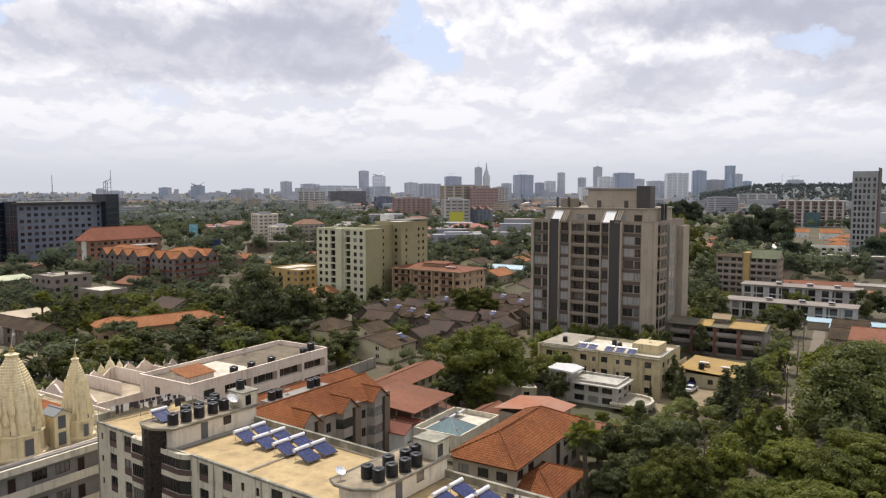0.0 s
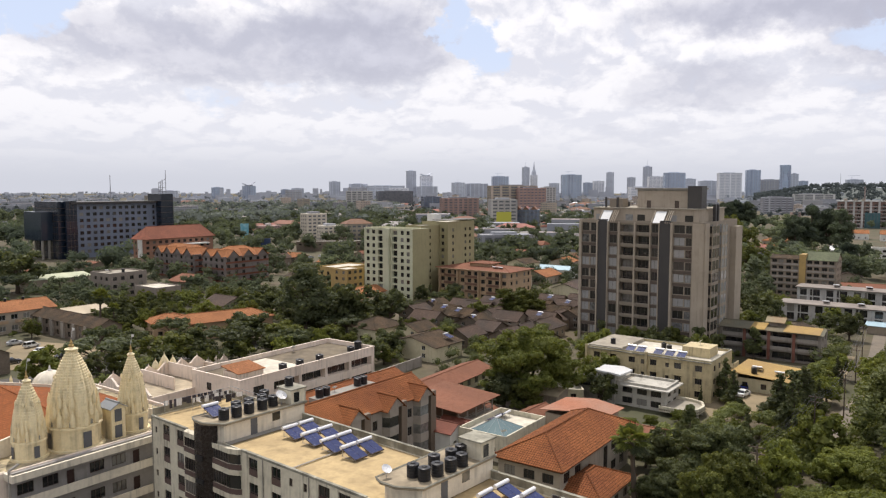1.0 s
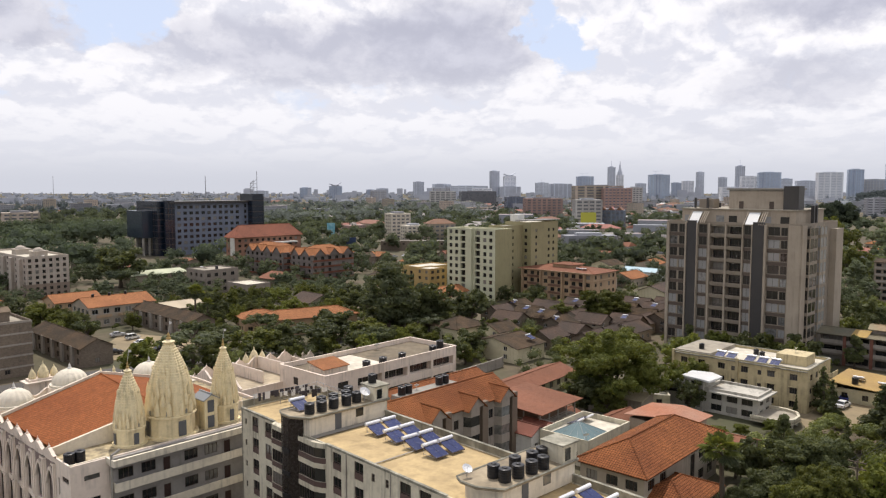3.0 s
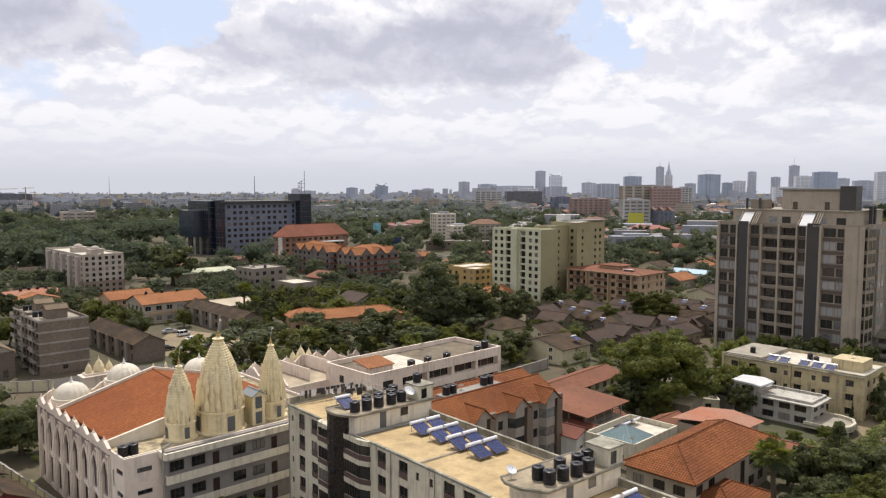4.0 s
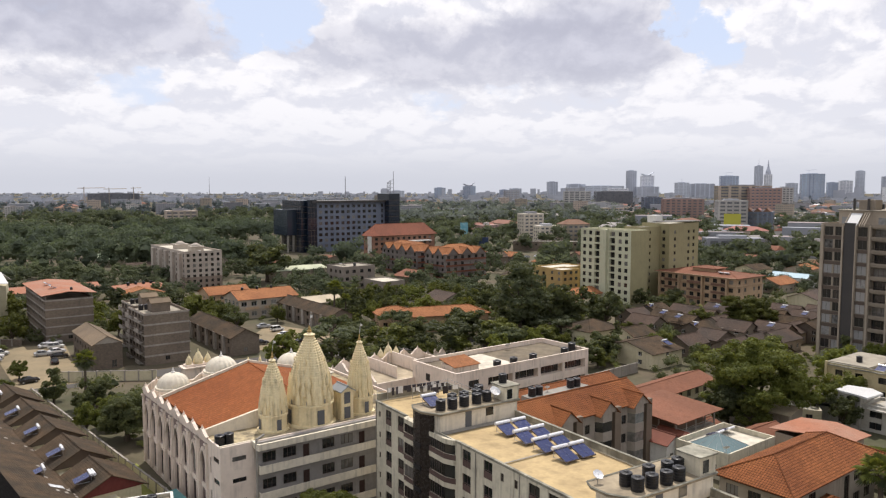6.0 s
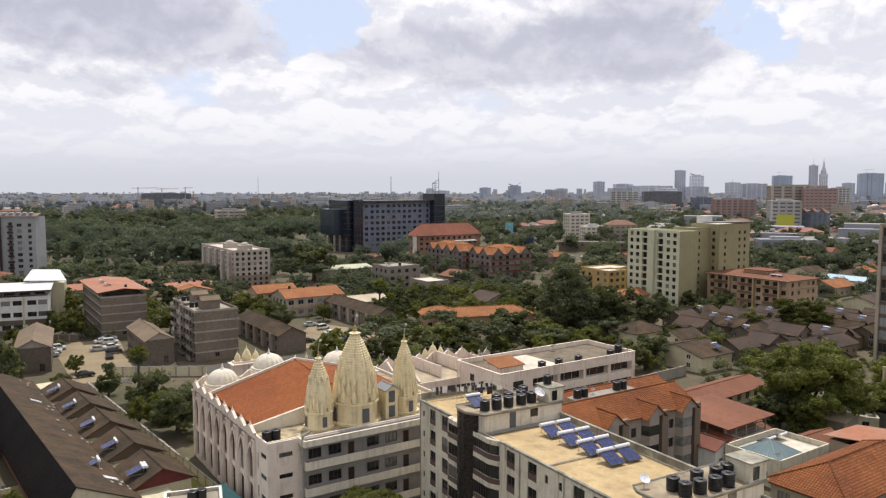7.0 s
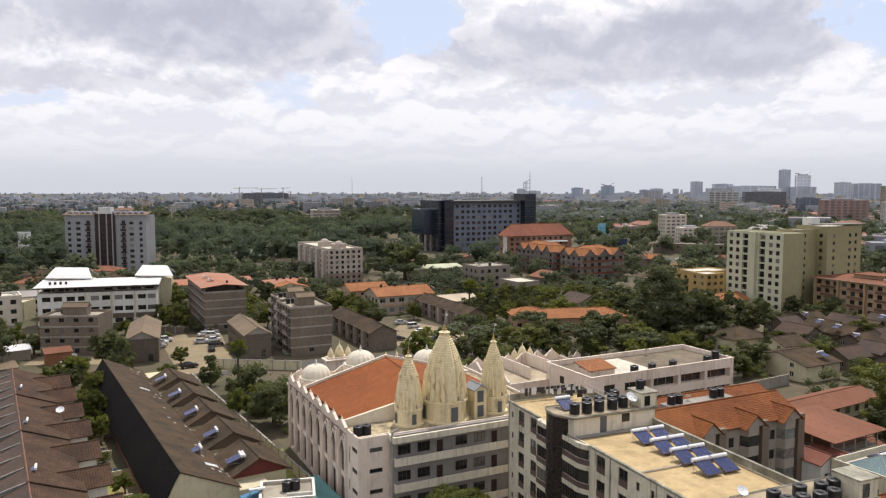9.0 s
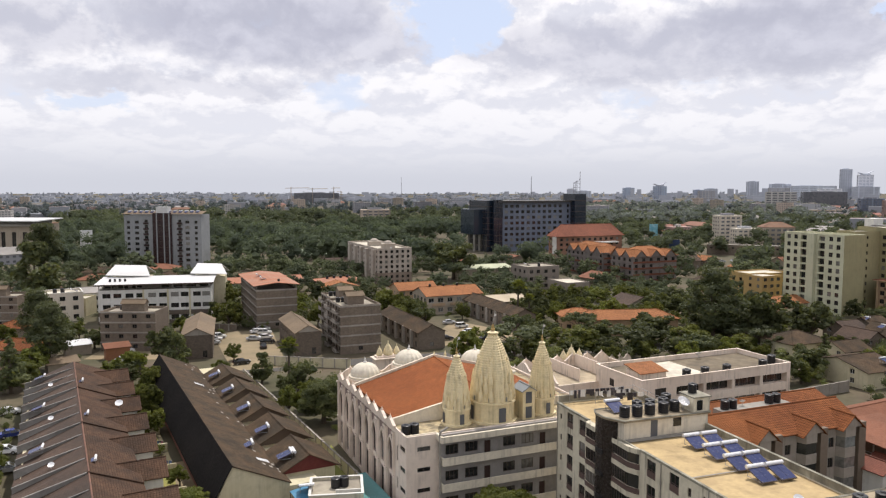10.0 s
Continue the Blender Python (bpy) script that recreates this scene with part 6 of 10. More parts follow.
def peach_block():
    r = thing("apartment_block", "peach four-storey apartment block with red roof", "apartment block", 7.5, 293.0, 57)
    w, d, h = 17.7, 34.6, 12.2
    fl = [0.9 + 3.0 * k for k in range(4)]
    Lh = rows(steps(1.2, 10, 3.35), fl, 1.8, 1.6)
    Rh = rows([1.5, 5.5, 11.5, 14.8], fl, 1.4, 1.5)
    shell(r, w, d, h, PEACH, Rh, Lh, roof=False)
    for z in (3.0, 6.0, 9.0):
        for y in (4.0, 14.5, 25.0):
            balustrade(r, "L", y, z, 6.0, mat("brown_balcony_paint", (0.20, 0.11, 0.075), stain=0.2), 0.9, 0.9)
    for y in (3.2, 13.6, 24.0, 33.2):
        ms = Mesh()
        ms.box(-1.1, y, 0, -0.02, y + 0.6, h)
        part("pier", ms, PEACH, r)
    ms = Mesh()
    ms.box(-0.4, -0.4, 9.1, w + 0.4, d + 0.4, 9.4)
    ms.box(-1.2, -0.5, h - 0.1, w + 0.5, d + 0.5, h + 0.12)
    part("string_course", ms, PEACH, r)
    hip(r, w, d, h + 0.1, 1.6, IRON_R, 1.0)
    ms = Mesh()
    ms.box(5, 12, h, 12, 22, h + 2.4)
    part("roof_monitor", ms, PEACH, r)
    hip(r, 7.6, 10.6, h + 2.4, 0.7, IRON_R, 0.4, 4.7, 11.7, "monitor_roof")
    on(r, solar_heater, 3.0, 5.0, h + 0.4)
    on(r, solar_heater, 3.0, 7.5, h + 0.4)
    q = thing("apartment_block", "ochre four-storey flats with flat roof", "apartment block", -59.6, 306.6, 57)
    shell(q, 10.6, 9.3, 11.5, OCHRE, rows([1.0, 4.4, 7.6], [1.0, 3.9, 6.8, 9.4], 1.7, 1.3), rows([1.2, 5.2], [1.0, 3.9, 6.8, 9.4], 1.4, 1.3), parapet=0.5, deck_m=DECK_W)
    q = thing("apartment_block", "ochre rear flats with white flat roof", "apartment block", -66.0, 322.0, 57)
    shell(q, 20.0, 13.0, 10.5, OCHRE, rows(steps(1.5, 5, 3.8), [1.0, 4.0, 7.0], 1.6, 1.4), rows([2, 6, 10], [1.0, 4.0, 7.0], 1.5, 1.4), parapet=0.5, deck_m=DECK_W)


def front_cream():
    r = thing("apartment_block", "cream three-storey flats with flat roof and solar heaters", "apartment block", 47.0, 158.5, 57)
    fl = [0.9, 3.7, 6.5]
    Lh = rows([2.0, 6.5, 12.0, 17.0, 21.5, 25.5], fl, 1.5, 1.3) + rows([9.2, 14.8], fl, 0.8, 1.0)
    YC = mat("yellow_cream_plaster", (0.57, 0.475, 0.285), (0.46, 0.38, 0.22), stain=0.4, streak=0.45)
    shell(r, 15.0, 29.0, 9.0, YC, rows([1.5, 5.0, 10.0], fl, 1.4, 1.3), Lh, parapet=0.5, deck_m=DECK_W, frame_m=FRAME_B, cope=MOULD, bars=2)
    for z in fl:
        for u in (2.0, 6.5, 12.0, 17.0, 21.5, 25.5):
            ms = Mesh()
            ms.box(-0.35, u - 0.2, z + 1.38, -0.01, u + 1.7, z + 1.5)
            part("window_hood", ms, YC, r)
    for u in (14.0, 28.5):
        ms = Mesh()
        ms.box(-0.5, u, 0, -0.01, u + 0.5, 9.3)
        part("pier", ms, YC, r)
    for u0, u1 in ((0.0, 13.9), (14.6, 28.4)):
        ms = Mesh()
        ms.box(-0.45, u0, 8.55, -0.08, u1, 8.75)
        part("drip_course", ms, MOULD, r)
    ms = Mesh()
    ms.box(11.0, -1.6, 2.9, 14.9, -0.01, 3.1)
    ms.box(11.0, -1.6, 3.1, 14.9, -1.45, 4.0)
    part("balcony", ms, YC, r)
    ms = Mesh()
    ms.box(11.0, -1.6, 5.7, 14.9, -0.01, 5.9)
    ms.box(11.0, -1.6, 5.9, 14.9, -1.45, 6.8)
    part("balcony", ms, YC, r)
    ms = Mesh()
    ms.box(5.0, 2.0, 8.5, 11.0, 8.0, 10.6)
    part("roof_house", ms, YC, r)
    ms = Mesh()
    ms.box(0.4, 20.5, 8.5, 14.5, 28.5, 9.3)
    part("raised_deck", ms, DECK_G, r)
    for y in (6.3, 8.9, 11.5, 15.6, 18.0):
        on(r, solar_heater, 3.6, y + 2.0, 8.5, 180)
    for x, y in ((8.0, 12.0), (10.0, 14.0), (4.0, 24.0)):
        on(r, water_tank, x, y, 8.5 if y < 20 else 9.3, 0, 0.9)
    on(r, dish, 8.0, 5.0, 10.6, 60)
    # modern white villa in front
    PALEG = mat("grey_white_paint", (0.50, 0.475, 0.415), (0.40, 0.38, 0.33), stain=0.35, streak=0.4)
    v = thing("villa", "modern white villa with flat canopies and a curved terrace", "villa", 36.0, 151.6, 57)
    shell(v, 7.5, 10.8, 5.0, PALEG, rows([1.2, 4.5], [0.6, 2.8], 1.8, 1.3), rows([1.0, 4.0, 7.2], [0.6, 2.8], 2.2, 1.3), parapet=0.5, deck_m=DECK_G, cope=PALEG)
    ms = Mesh()
    ms.slab([(-1.1, -0.9, 4.6), (8, -0.9, 4.6), (8, 9.5, 4.6), (-1.1, 9.5, 4.6)], 0.25)
    part("canopy", ms, PALEG, v)
    ms = Mesh()
    ms.slab([(-1.5, 10.8, 6.9), (-2.2, 9.0, 6.9), (3.5, 8.6, 6.9), (5.5, 11.5, 6.9), (4.5, 15.5, 6.9), (-0.8, 15.5, 6.9)], 0.35)
    part("butterfly_canopy", ms, IRON_W, v, "bright white roof canopy")
    ms = Mesh()
    ms.box(-0.8, 10.8, 0, 5.0, 15.0, 6.55)
    part("stair_block", ms, PALEG, v)
    for y in (11.3, 12.6, 13.9):
        ms = Mesh()
        ms.box(-0.86, y, 0.8, -0.8, y + 0.7, 6.1)
        part("tall_window", ms, GLASS, v)
    ms = Mesh()
    ms.box(0.5, 15.0, 0, 7.0, 20.0, 5.0)
    ms.box(-0.3, 14.9, 5.0, 7.4, 20.4, 5.25)
    part("side_wing", ms, PALEG, v)
    ms = Mesh()
    ms.box(0.42, 16.5, 2.8, 0.5, 19.2, 4.3)
    part("wing_window", ms, GLASS, v)
    ms = Mesh()
    pr = [(-2.6, 0.5), (-2.8, -3.4), (-2.1, -5.8), (0, -7.0), (3, -7.0), (5.6, -5.8), (6.6, -3.4), (6.6, 0.0)]
    ms.slab([(*p, 1.45) for p in pr], 0.3)
    part("curved_terrace", ms, DECK_G, v)
    ms = Mesh()
    for a, b in zip(pr, pr[1:]):
        ms.poly([(*a, 0.9), (*b, 0.9), (*b, 2.0), (*a, 2.0)])
        ms.poly([(a[0] * 0.93, a[1] * 0.93, 2.0), (*a, 2.0), (*b, 2.0), (b[0] * 0.93, b[1] * 0.93, 2.0)])
        ms.poly([(a[0] * 0.93, a[1] * 0.93, 1.46), (a[0] * 0.93, a[1] * 0.93, 2.0), (b[0] * 0.93, b[1] * 0.93, 2.0), (b[0] * 0.93, b[1] * 0.93, 1.46)])
    part("terrace_parapet", ms, CREAM, v)
    for k, p in enumerate(pr[1:7]):
        ms = Mesh()
        ms.ring([(0.2, 0), (0.2, 1.2)], p[0] * 0.93, p[1] * 0.93, 8)
        part("column", ms, PALEG, v)
    on(v, water_tank, 3.0, 17.5, 5.25, 0, 0.8)
    q = thing("low_shed", "low shed with weathered cream sheet roof", "shed", 14.0, 153.0, 57)
    shell(q, 6.0, 9.0, 2.8, TAUPE_L, (), (), roof=False)
    gable(q, 6.0, 9.0, 2.8, 0.9, mat("cream_sheet", (0.60, 0.50, 0.33), pattern="ribs", size=(0.25, 1), stain=0.4), TAUPE_L, "y", 0.5)


def right_blocks():
    G = mat("brown_grey_plaster", (0.27, 0.235, 0.20), stain=0.3, streak=0.35)
    RUSTY = mat("rust_yellow_sheet", (0.43, 0.285, 0.085), (0.33, 0.215, 0.085), pattern="ribs", size=(0.25, 1), stain=0.35)
    r = thing("apartment_block", "weathered three-storey gallery flats under rusty green sheets", "apartment block", 85.0, 194.5, 57)
    fl = [0.4, 3.0, 5.6]
    shell(r, 8.8, 25.5, 8.0, G, rows([2.0, 5.5], [0.8, 3.4, 6.0], 1.1, 1.1), [(0.8 + 6.2 * k, z, 5.2, 2.1, 1.2, "deep") for k in range(4) for z in fl], roof=False)
    for z in (3.0, 5.6):
        for k in range(4):
            balustrade(r, "L", 0.7 + 6.2 * k, z - 0.1, 5.4, BAND, 0.9, 0.05)
    for k in range(3):
        ms = Mesh()
        ms.box(-0.3, 6.05 + 6.2 * k, 0, -0.01, 6.75 + 6.2 * k, 7.9)
        part("pier", ms, mat("brick_pier", (0.24, 0.10, 0.07)), r)
    gable(r, 8.8, 25.5, 8.0, 1.0, mat("mossy_dark_iron_sheet", (0.12, 0.115, 0.08), (0.17, 0.14, 0.085), pattern="ribs", size=(0.25, 1), rough=0.8, stain=0.45, big=0.2), G, "y", 0.7)
    for u0, u1, m_ in ((0.2, 9.0, RUSTY), (13.6, 17.4, RUSTY)):
        ms = Mesh()
        ms.slab([(-0.74, u0, 8.0), (4.35, u0, 9.06), (4.35, u1, 9.06), (-0.74, u1, 8.0)][::-1], 0.04)
        part("roof_sheet", ms, m_, r, "rust-yellow replacement roof sheet")
    ms = Mesh()
    ms.box(3, 10.2, 8.2, 6, 13.2, 10.0)
    part("roof_house", ms, G, r)
    gable(r, 3.6, 4.0, 10.0, 0.9, IRON_G, G, "y", 0.5, "roof_house_roof", 2.7, 9.7)
    y_ = thing("low_shed", "low shed with a rust-yellow sheet roof and tank", "shed", 66.5, 163.5, 57)
    shell(y_, 14.0, 13.0, 3.0, CREAM2, (), rows([2, 6, 10], [0.9], 1.2, 1.2), roof=False)
    ms = Mesh()
    ms.slab([(-0.7, -0.7, 3.3), (14.7, -0.7, 3.3), (14.7, 13.7, 4.2), (-0.7, 13.7, 4.2)], 0.12)
    part("roof", ms, RUSTY, y_)
    on(y_, water_tank, 1.5, 9.0, 4.0)
    on(y_, solar_heater, 4.0, 8.0, 3.9)
    on(y_, solar_heater, 3.0, 3.0, 3.6)
    y_ = thing("low_shed", "small outbuilding with a bright cream flat roof", "shed", 12.6, 157.0, 4)
    shell(y_, 7.6, 5.5, 2.8, CREAM2, rows([1.2, 4.8], [0.9], 1.2, 1.1), (), parapet=0.25, deck_m=DECK_W, cope=CREAM)
    # two white strip-windowed ranges
    for x, y, h, dl, lab in ((134.7, 240.6, 6.2, 41.0, "front"), (146.9, 260.4, 9.2, 39.5, "rear")):
        q = thing("office_range", f"white {lab} office range with dark vertical windows", "office block", x, y, 57, group="white office ranges")
        zs = [0.6, 3.4] if h < 8 else [0.6, 3.4, 6.2]
        Lh = []
        for k in range(9):
            Lh += rows([1.0 + 4.4 * k], zs, 2.3, 2.35) + (rows([3.6 + 4.4 * k], zs, 0.7, 2.35) if k % 2 else [])
        shell(q, 9.5, dl, h, mat("weathered_white_render", (0.50, 0.49, 0.47), (0.40, 0.39, 0.37), stain=0.3, streak=0.35), rows([2, 5.5], zs, 1.6, 1.8), [o for o in Lh if o[0] + o[2] < dl], parapet=0.25, deck_m=DECK_G)
        ms = Mesh()
        ms.slab([(-0.8, -0.6, h + 0.12), (10, -0.6, h + 0.12), (10, dl + 0.6, h + 0.12), (-0.8, dl + 0.6, h + 0.12)], 0.25)
        part("roof_slab", ms, mat("brown_grey_felt_roof", (0.27, 0.235, 0.20), (0.20, 0.17, 0.15), small=1.0, stain=0.5), q)
        for u in (6.5, 15.5, 26.0):
            on(q, solar_heater, 3.0, u, h + 0.12)
    q = thing("apartment_block", "brown stone six-storey flats with a green roof", "apartment block", 140.3, 310.0, 57)
    zs = [0.9 + 2.66 * k for k in range(6)]
    shell(q, 12.0, 25.2, 16.0, mat("dusty_brown_flats_render", (0.29, 0.235, 0.18), (0.24, 0.195, 0.15), stain=0.25, streak=0.2), rows([2, 5, 9], zs, 1.4, 1.3), rows([0.8, 3.4, 6.4, 9.0, 14.4, 17.0, 20.0, 22.6], zs, 1.9, 1.3), roof=False)
    ms = Mesh()
    ms.box(-0.8, 11.4, 0, 6, 13.8, 18.0)
    part("stair_core", ms, OCHRE, q)
    for k in range(1, 6):
        for u in (0.3, 14.0):
            balustrade(q, "L", u, 2.66 * k, 10.8, BAND, 0.7, 0.5)
    gable(q, 12.0, 11.3, 16.0, 3.0, mat("green_tile", (0.13, 0.15, 0.08), pattern="tiles", stain=0.3), TAUPE_L, "y", 0.4, "roof")
    gable(q, 12.0, 11.3, 16.0, 1.0, TILE_B, OCHRE, "y", 0.4, "roof", 0.0, 13.9)
    # tall block at the right edge of the city
    q = thing("office_tower", "grey office tower with a brown side and small windows", "office tower", 251.0, 432.0, 57)
    zs = [1.5 + 3.4 * k for k in range(15)]
    shell(q, 30.0, 13.0, 55.0, mat("cool_grey_tower_render", (0.30, 0.31, 0.31), (0.25, 0.26, 0.26), stain=0.15), rows(steps(2, 7, 4.0), zs, 1.6, 2.0), rows([1.0, 3.8, 6.0, 8.2, 10.4], zs, 1.3, 2.2), parapet=1.0)
    ms = Mesh()
    ms.box(1.0, -0.5, 0, 30.0, -0.01, 57.0)
    part("brown_side", ms, mat("brown_cladding", (0.12, 0.085, 0.07), stain=0.15), q)


tower()
green_block()
peach_block()
front_cream()
right_blocks()


# ---- dark office slab, hotels and blocks in the middle distance ----
def office():
    r = thing("office_building", "blue-grey office slab with punched windows and dark glass ends", "office building", -266.0, 458.0, 57)
    w, d, h = 66.0, 24.0, 35.0
    zs = [3.2 + 4.0 * k for k in range(8)]
    shell(r, w, d, h, OFFICE, rows(steps(6.0, 11, 4.45), zs, 2.5, 2.1) + rows([57.5, 60.5], zs, 1.6, 2.4), (), parapet=1.0)
    ms = Mesh()
    ms.box(-0.5, -2.5, h, w - 6, d, h + 1.2)
    part("roof_canopy", ms, DKSTONE, r)
    ms = Mesh()
    ms.box(-7.0, 2.0, 0, -0.02, d + 8, h + 1.5)
    gl = part("glass_wing", ms, GLASS_B, r, "dark blue glass wing")
    ms = Mesh()
    for z in steps(4, 8, 4.0):
        ms.box(-7.06, 2.0, z, -7.0, d + 8, z + 0.3)
        ms.box(-7.0, 1.94, z, -0.05, 2.0, z + 0.3)
    for y in steps(4, 10, 3.0):
        ms.box(-7.05, y, 0, -7.0, y + 0.15, h + 1.4)
    part("mullions", ms, FRAME_B, gl)
    ms = Mesh()
    ms.box(-14.0, 9.0, 12, -7.05, d + 8, h - 5)
    part("glass_box", ms, GLASS_B, r)
    for x, y in ((-12.8, 11.0), (-12.8, 29.0), (-8.6, 11), (-8.6, 29)):
        ms = Mesh()
        ms.ring([(0.8, 0), (0.8, 12.1)], x, y, 10)
        part("column", ms, CONC, r)
    ms = Mesh()
    ms.box(60.5, -6.0, 0, 70.0, 10, h + 6.0)
    gt = part("glass_tower", ms, GLASS_B, r, "dark glass corner tower")
    ms = Mesh()
    for z in steps(4, 9, 4.0):
        ms.box(60.44, -6.06, z, 70.06, -6.0, z + 0.25)
        ms.box(60.44, -6.0, z, 60.5, 10.0, z + 0.25)
    part("mullions", ms, FRAME_B, gt)
    ms = Mesh()
    ms.box(-3.5, -1.8, 0, 3.4, -0.02, h + 1.9)
    gb = part("glass_bay", ms, GLASS_B, r, "dark blue glass stair bay")
    ms = Mesh()
    for z in steps(3.6, 8, 4.0):
        ms.box(-3.56, -1.86, z, 3.46, -1.8, z + 0.25)
    for x in (-1.2, 1.1):
        ms.box(x, -1.88, 0, x + 0.2, -1.8, h + 1.8)
    part("mullions", ms, FRAME_B, gb)
    m = thing("lattice_mast", "steel lattice mast with a curved brace on a roof", "antenna mast", -266 + 63 * math.cos(radians(57)), 458 + 63 * math.sin(radians(57)), 24, h + 6.0)
    for x, y, z in ((0, 0, 8.2), (2.4, 0, 9.8), (1.2, 1.9, 9.0), (4.6, 0.4, 16.5)):
        ms = Mesh()
        ms.tube((x, y, 0), (x, y, z), 0.24, 0.16)
        part("mast_leg", ms, F_GREY, m)
    ms = Mesh()
    q = [(4.6 * math.sin(k * math.pi / 12), 0.2, 8.2 + 3.6 * (1 - math.cos(k * math.pi / 12))) for k in range(7)]
    for a_, b_ in zip(q, q[1:]):
        ms.tube(a_, b_, 0.16)
    for z in (1.5, 4.5, 7.5):
        ms.tube((0, 0, z), (4.6, 0.4, z), 0.13)
        ms.tube((0, 0, z), (2.4, 0, z + 2.2), 0.11)
        ms.tube((2.4, 0, z), (1.2, 1.9, z), 0.11)
    part("bracing", ms, F_GREY, m)


def hotel(x, y, rz, w, d, h, n_l, n_r, label):
    r = thing("hotel", label, "hotel", x, y, rz, group="orange-roofed hotels")
    BR = mat("brick_red_render", (0.19, 0.068, 0.04), (0.15, 0.056, 0.034), stain=0.2)
    GR = mat("hotel_grey_render", (0.21, 0.18, 0.165), stain=0.2)
    zs = steps(0.9, int(h / 3.0), 3.0)
    Lh = rows([d * (k + 0.5) / (n_l * 2) - 0.9 for k in range(n_l * 2)], zs, 1.8, 1.6)
    Rh = rows([w * (k + 0.5) / (n_r * 2) - 0.9 for k in range(n_r * 2)], zs, 1.8, 1.6)
    shell(r, w, d, h, GR, Rh, Lh, roof=False)
    for z in zs:
        balustrade(r, "L", 0.3, z - 0.75, d - 0.6, BR if int(z) % 2 == 0 else GR, 0.9, 0.45)
        balustrade(r, "R", 0.3, z - 0.75, w - 0.6, BR, 0.9, 0.45)
    ms = Mesh()
    ms.box(-0.8, -0.8, h, w + 0.8, d + 0.8, h + 0.35)
    part("eave", ms, GR, r)
    hip(r, w, d, h + 0.3, 4.2, TILE_O2, 0.6)
    for k in range(n_l):
        u = d * (k + 0.5) / n_l
        gable(r, 6.5, 6.4, h + 0.4, 3.0, TILE_O2, GR, "x", 0.5, "dormer_roof", -0.7, u - 3.2)
    for k in range(n_r):
        u = w * (k + 0.5) / n_r
        gable(r, 6.4, 6.5, h + 0.4, 3.0, TILE_O2, GR, "y", 0.5, "dormer_roof", u - 3.2, -0.7)
    return r


def mid_blocks():
    office()
    r = hotel(-126.0, 346.6, 57, 26.5, 17.0, 12.2, 2, 3, "hotel wing with brick-red bands and orange gabled roof")
    hotel(-146.0, 359.0, 57, 14.0, 34.0, 12.2, 4, 1, "hotel wing with brick-red bands and orange gabled dormers")
    q = thing("hotel", "large hotel under a broad red tile roof", "hotel", -209.6, 438.5, 57)
    HB = mat("hotel_brick", (0.28, 0.15, 0.10), stain=0.2)
    shell(q, 50.0, 11.0, 14.0, HB, rows(steps(2, 11, 4.3), [1, 4.4, 7.8, 11.0], 2.0, 1.7), rows([7.5], [1, 4.4, 7.8, 11], 1.5, 1.7), roof=False)
    ms = Mesh()
    ms.box(-0.5, 1.0, 0, -0.01, 5.5, 14.0)
    part("stair_strip", ms, WHITE, q)
    ms = Mesh()
    ms.box(18, -5, 9.5, 44, 0.0, 10.2)
    part("canopy", ms, WHITE, q)
    hip(q, 50.0, 11.0, 14.0, 7.5, mat("red_hotel_tile", (0.30, 0.105, 0.06), pattern="tiles", size=(0.5, 0.5), stain=0.25), 1.2)
    s = thing("hoarding", "pale grey roadside hoarding seen from behind", "billboard", -140.0, 395.0, 20)
    ms = Mesh()
    ms.box(0, 0, 6.5, 15, 0.4, 10.5)
    part("board", ms, mat("pale_blue_sheet", (0.42, 0.46, 0.50), stain=0.1), s)
    for x in (2, 12.5):
        ms = Mesh()
        ms.box(x, 0.1, 0, x + 0.4, 0.4, 6.5)
        part("post", ms, STEEL, s)
    q = thing("apartment_block", "low grey flats with flat roofs and tanks", "apartment block", -155.6, 294.6, 57)
    GB = mat("grey_brown_flats_render", (0.26, 0.22, 0.185), (0.21, 0.18, 0.15), stain=0.3, streak=0.2)
    shell(q, 16.7, 15.0, 10.4, GB, rows([1.5, 5, 9, 13], [0.9, 4.1, 7.3], 1.7, 1.5), rows([1.5, 5.5, 10], [0.9, 4.1, 7.3], 1.7, 1.5), parapet=0.5, deck_m=DECK_G)
    on(q, water_tank, 9.0, 5.0, 9.9)
    on(q, solar_heater, 4.0, 8.0, 9.9)
    q = thing("apartment_block", "small grey flats with white flat roof", "apartment block", -130.3, 282.2, 57)
    shell(q, 11.0, 15.0, 6.4, GB, rows([1.5, 5, 8], [0.9, 3.1], 1.5, 1.2), rows([1.5, 5.5, 10], [0.9, 3.1], 1.5, 1.2), parapet=0.4, deck_m=DECK_W)
    # pale seven-storey flats with a brown base
    q = thing("apartment_block", "pale pink seven-storey flats with brown base and roof lanterns", "apartment block", -219.7, 268.2, 57)
    zs = [1.0 + 2.35 * k for k in range(7)]
    PK = mat("dusty_pink_render", (0.44, 0.385, 0.325), (0.36, 0.315, 0.265), stain=0.2, streak=0.2)
    BB = mat("dusty_brown_render", (0.27, 0.21, 0.165), stain=0.2)
    Lh = rows(steps(1.2, 15, 3.35), zs, 1.5, 1.3)
    Rh = rows(steps(0.9, 6, 2.7), zs, 1.25, 1.35)
    shell(q, 16.8, 51.7, 17.4, PK, Rh, Lh, parapet=0.7, deck_m=DECK_W, cope=PK, split=5.6, wall2=BB)
    ms = Mesh()
    for u in steps(4.2, 5, 10.0):
        ms.box(-1.2, u, 0, -0.01, u + 3.4, 16.4)
    part("projecting_bay", ms, PK, q)
    ms = Mesh()
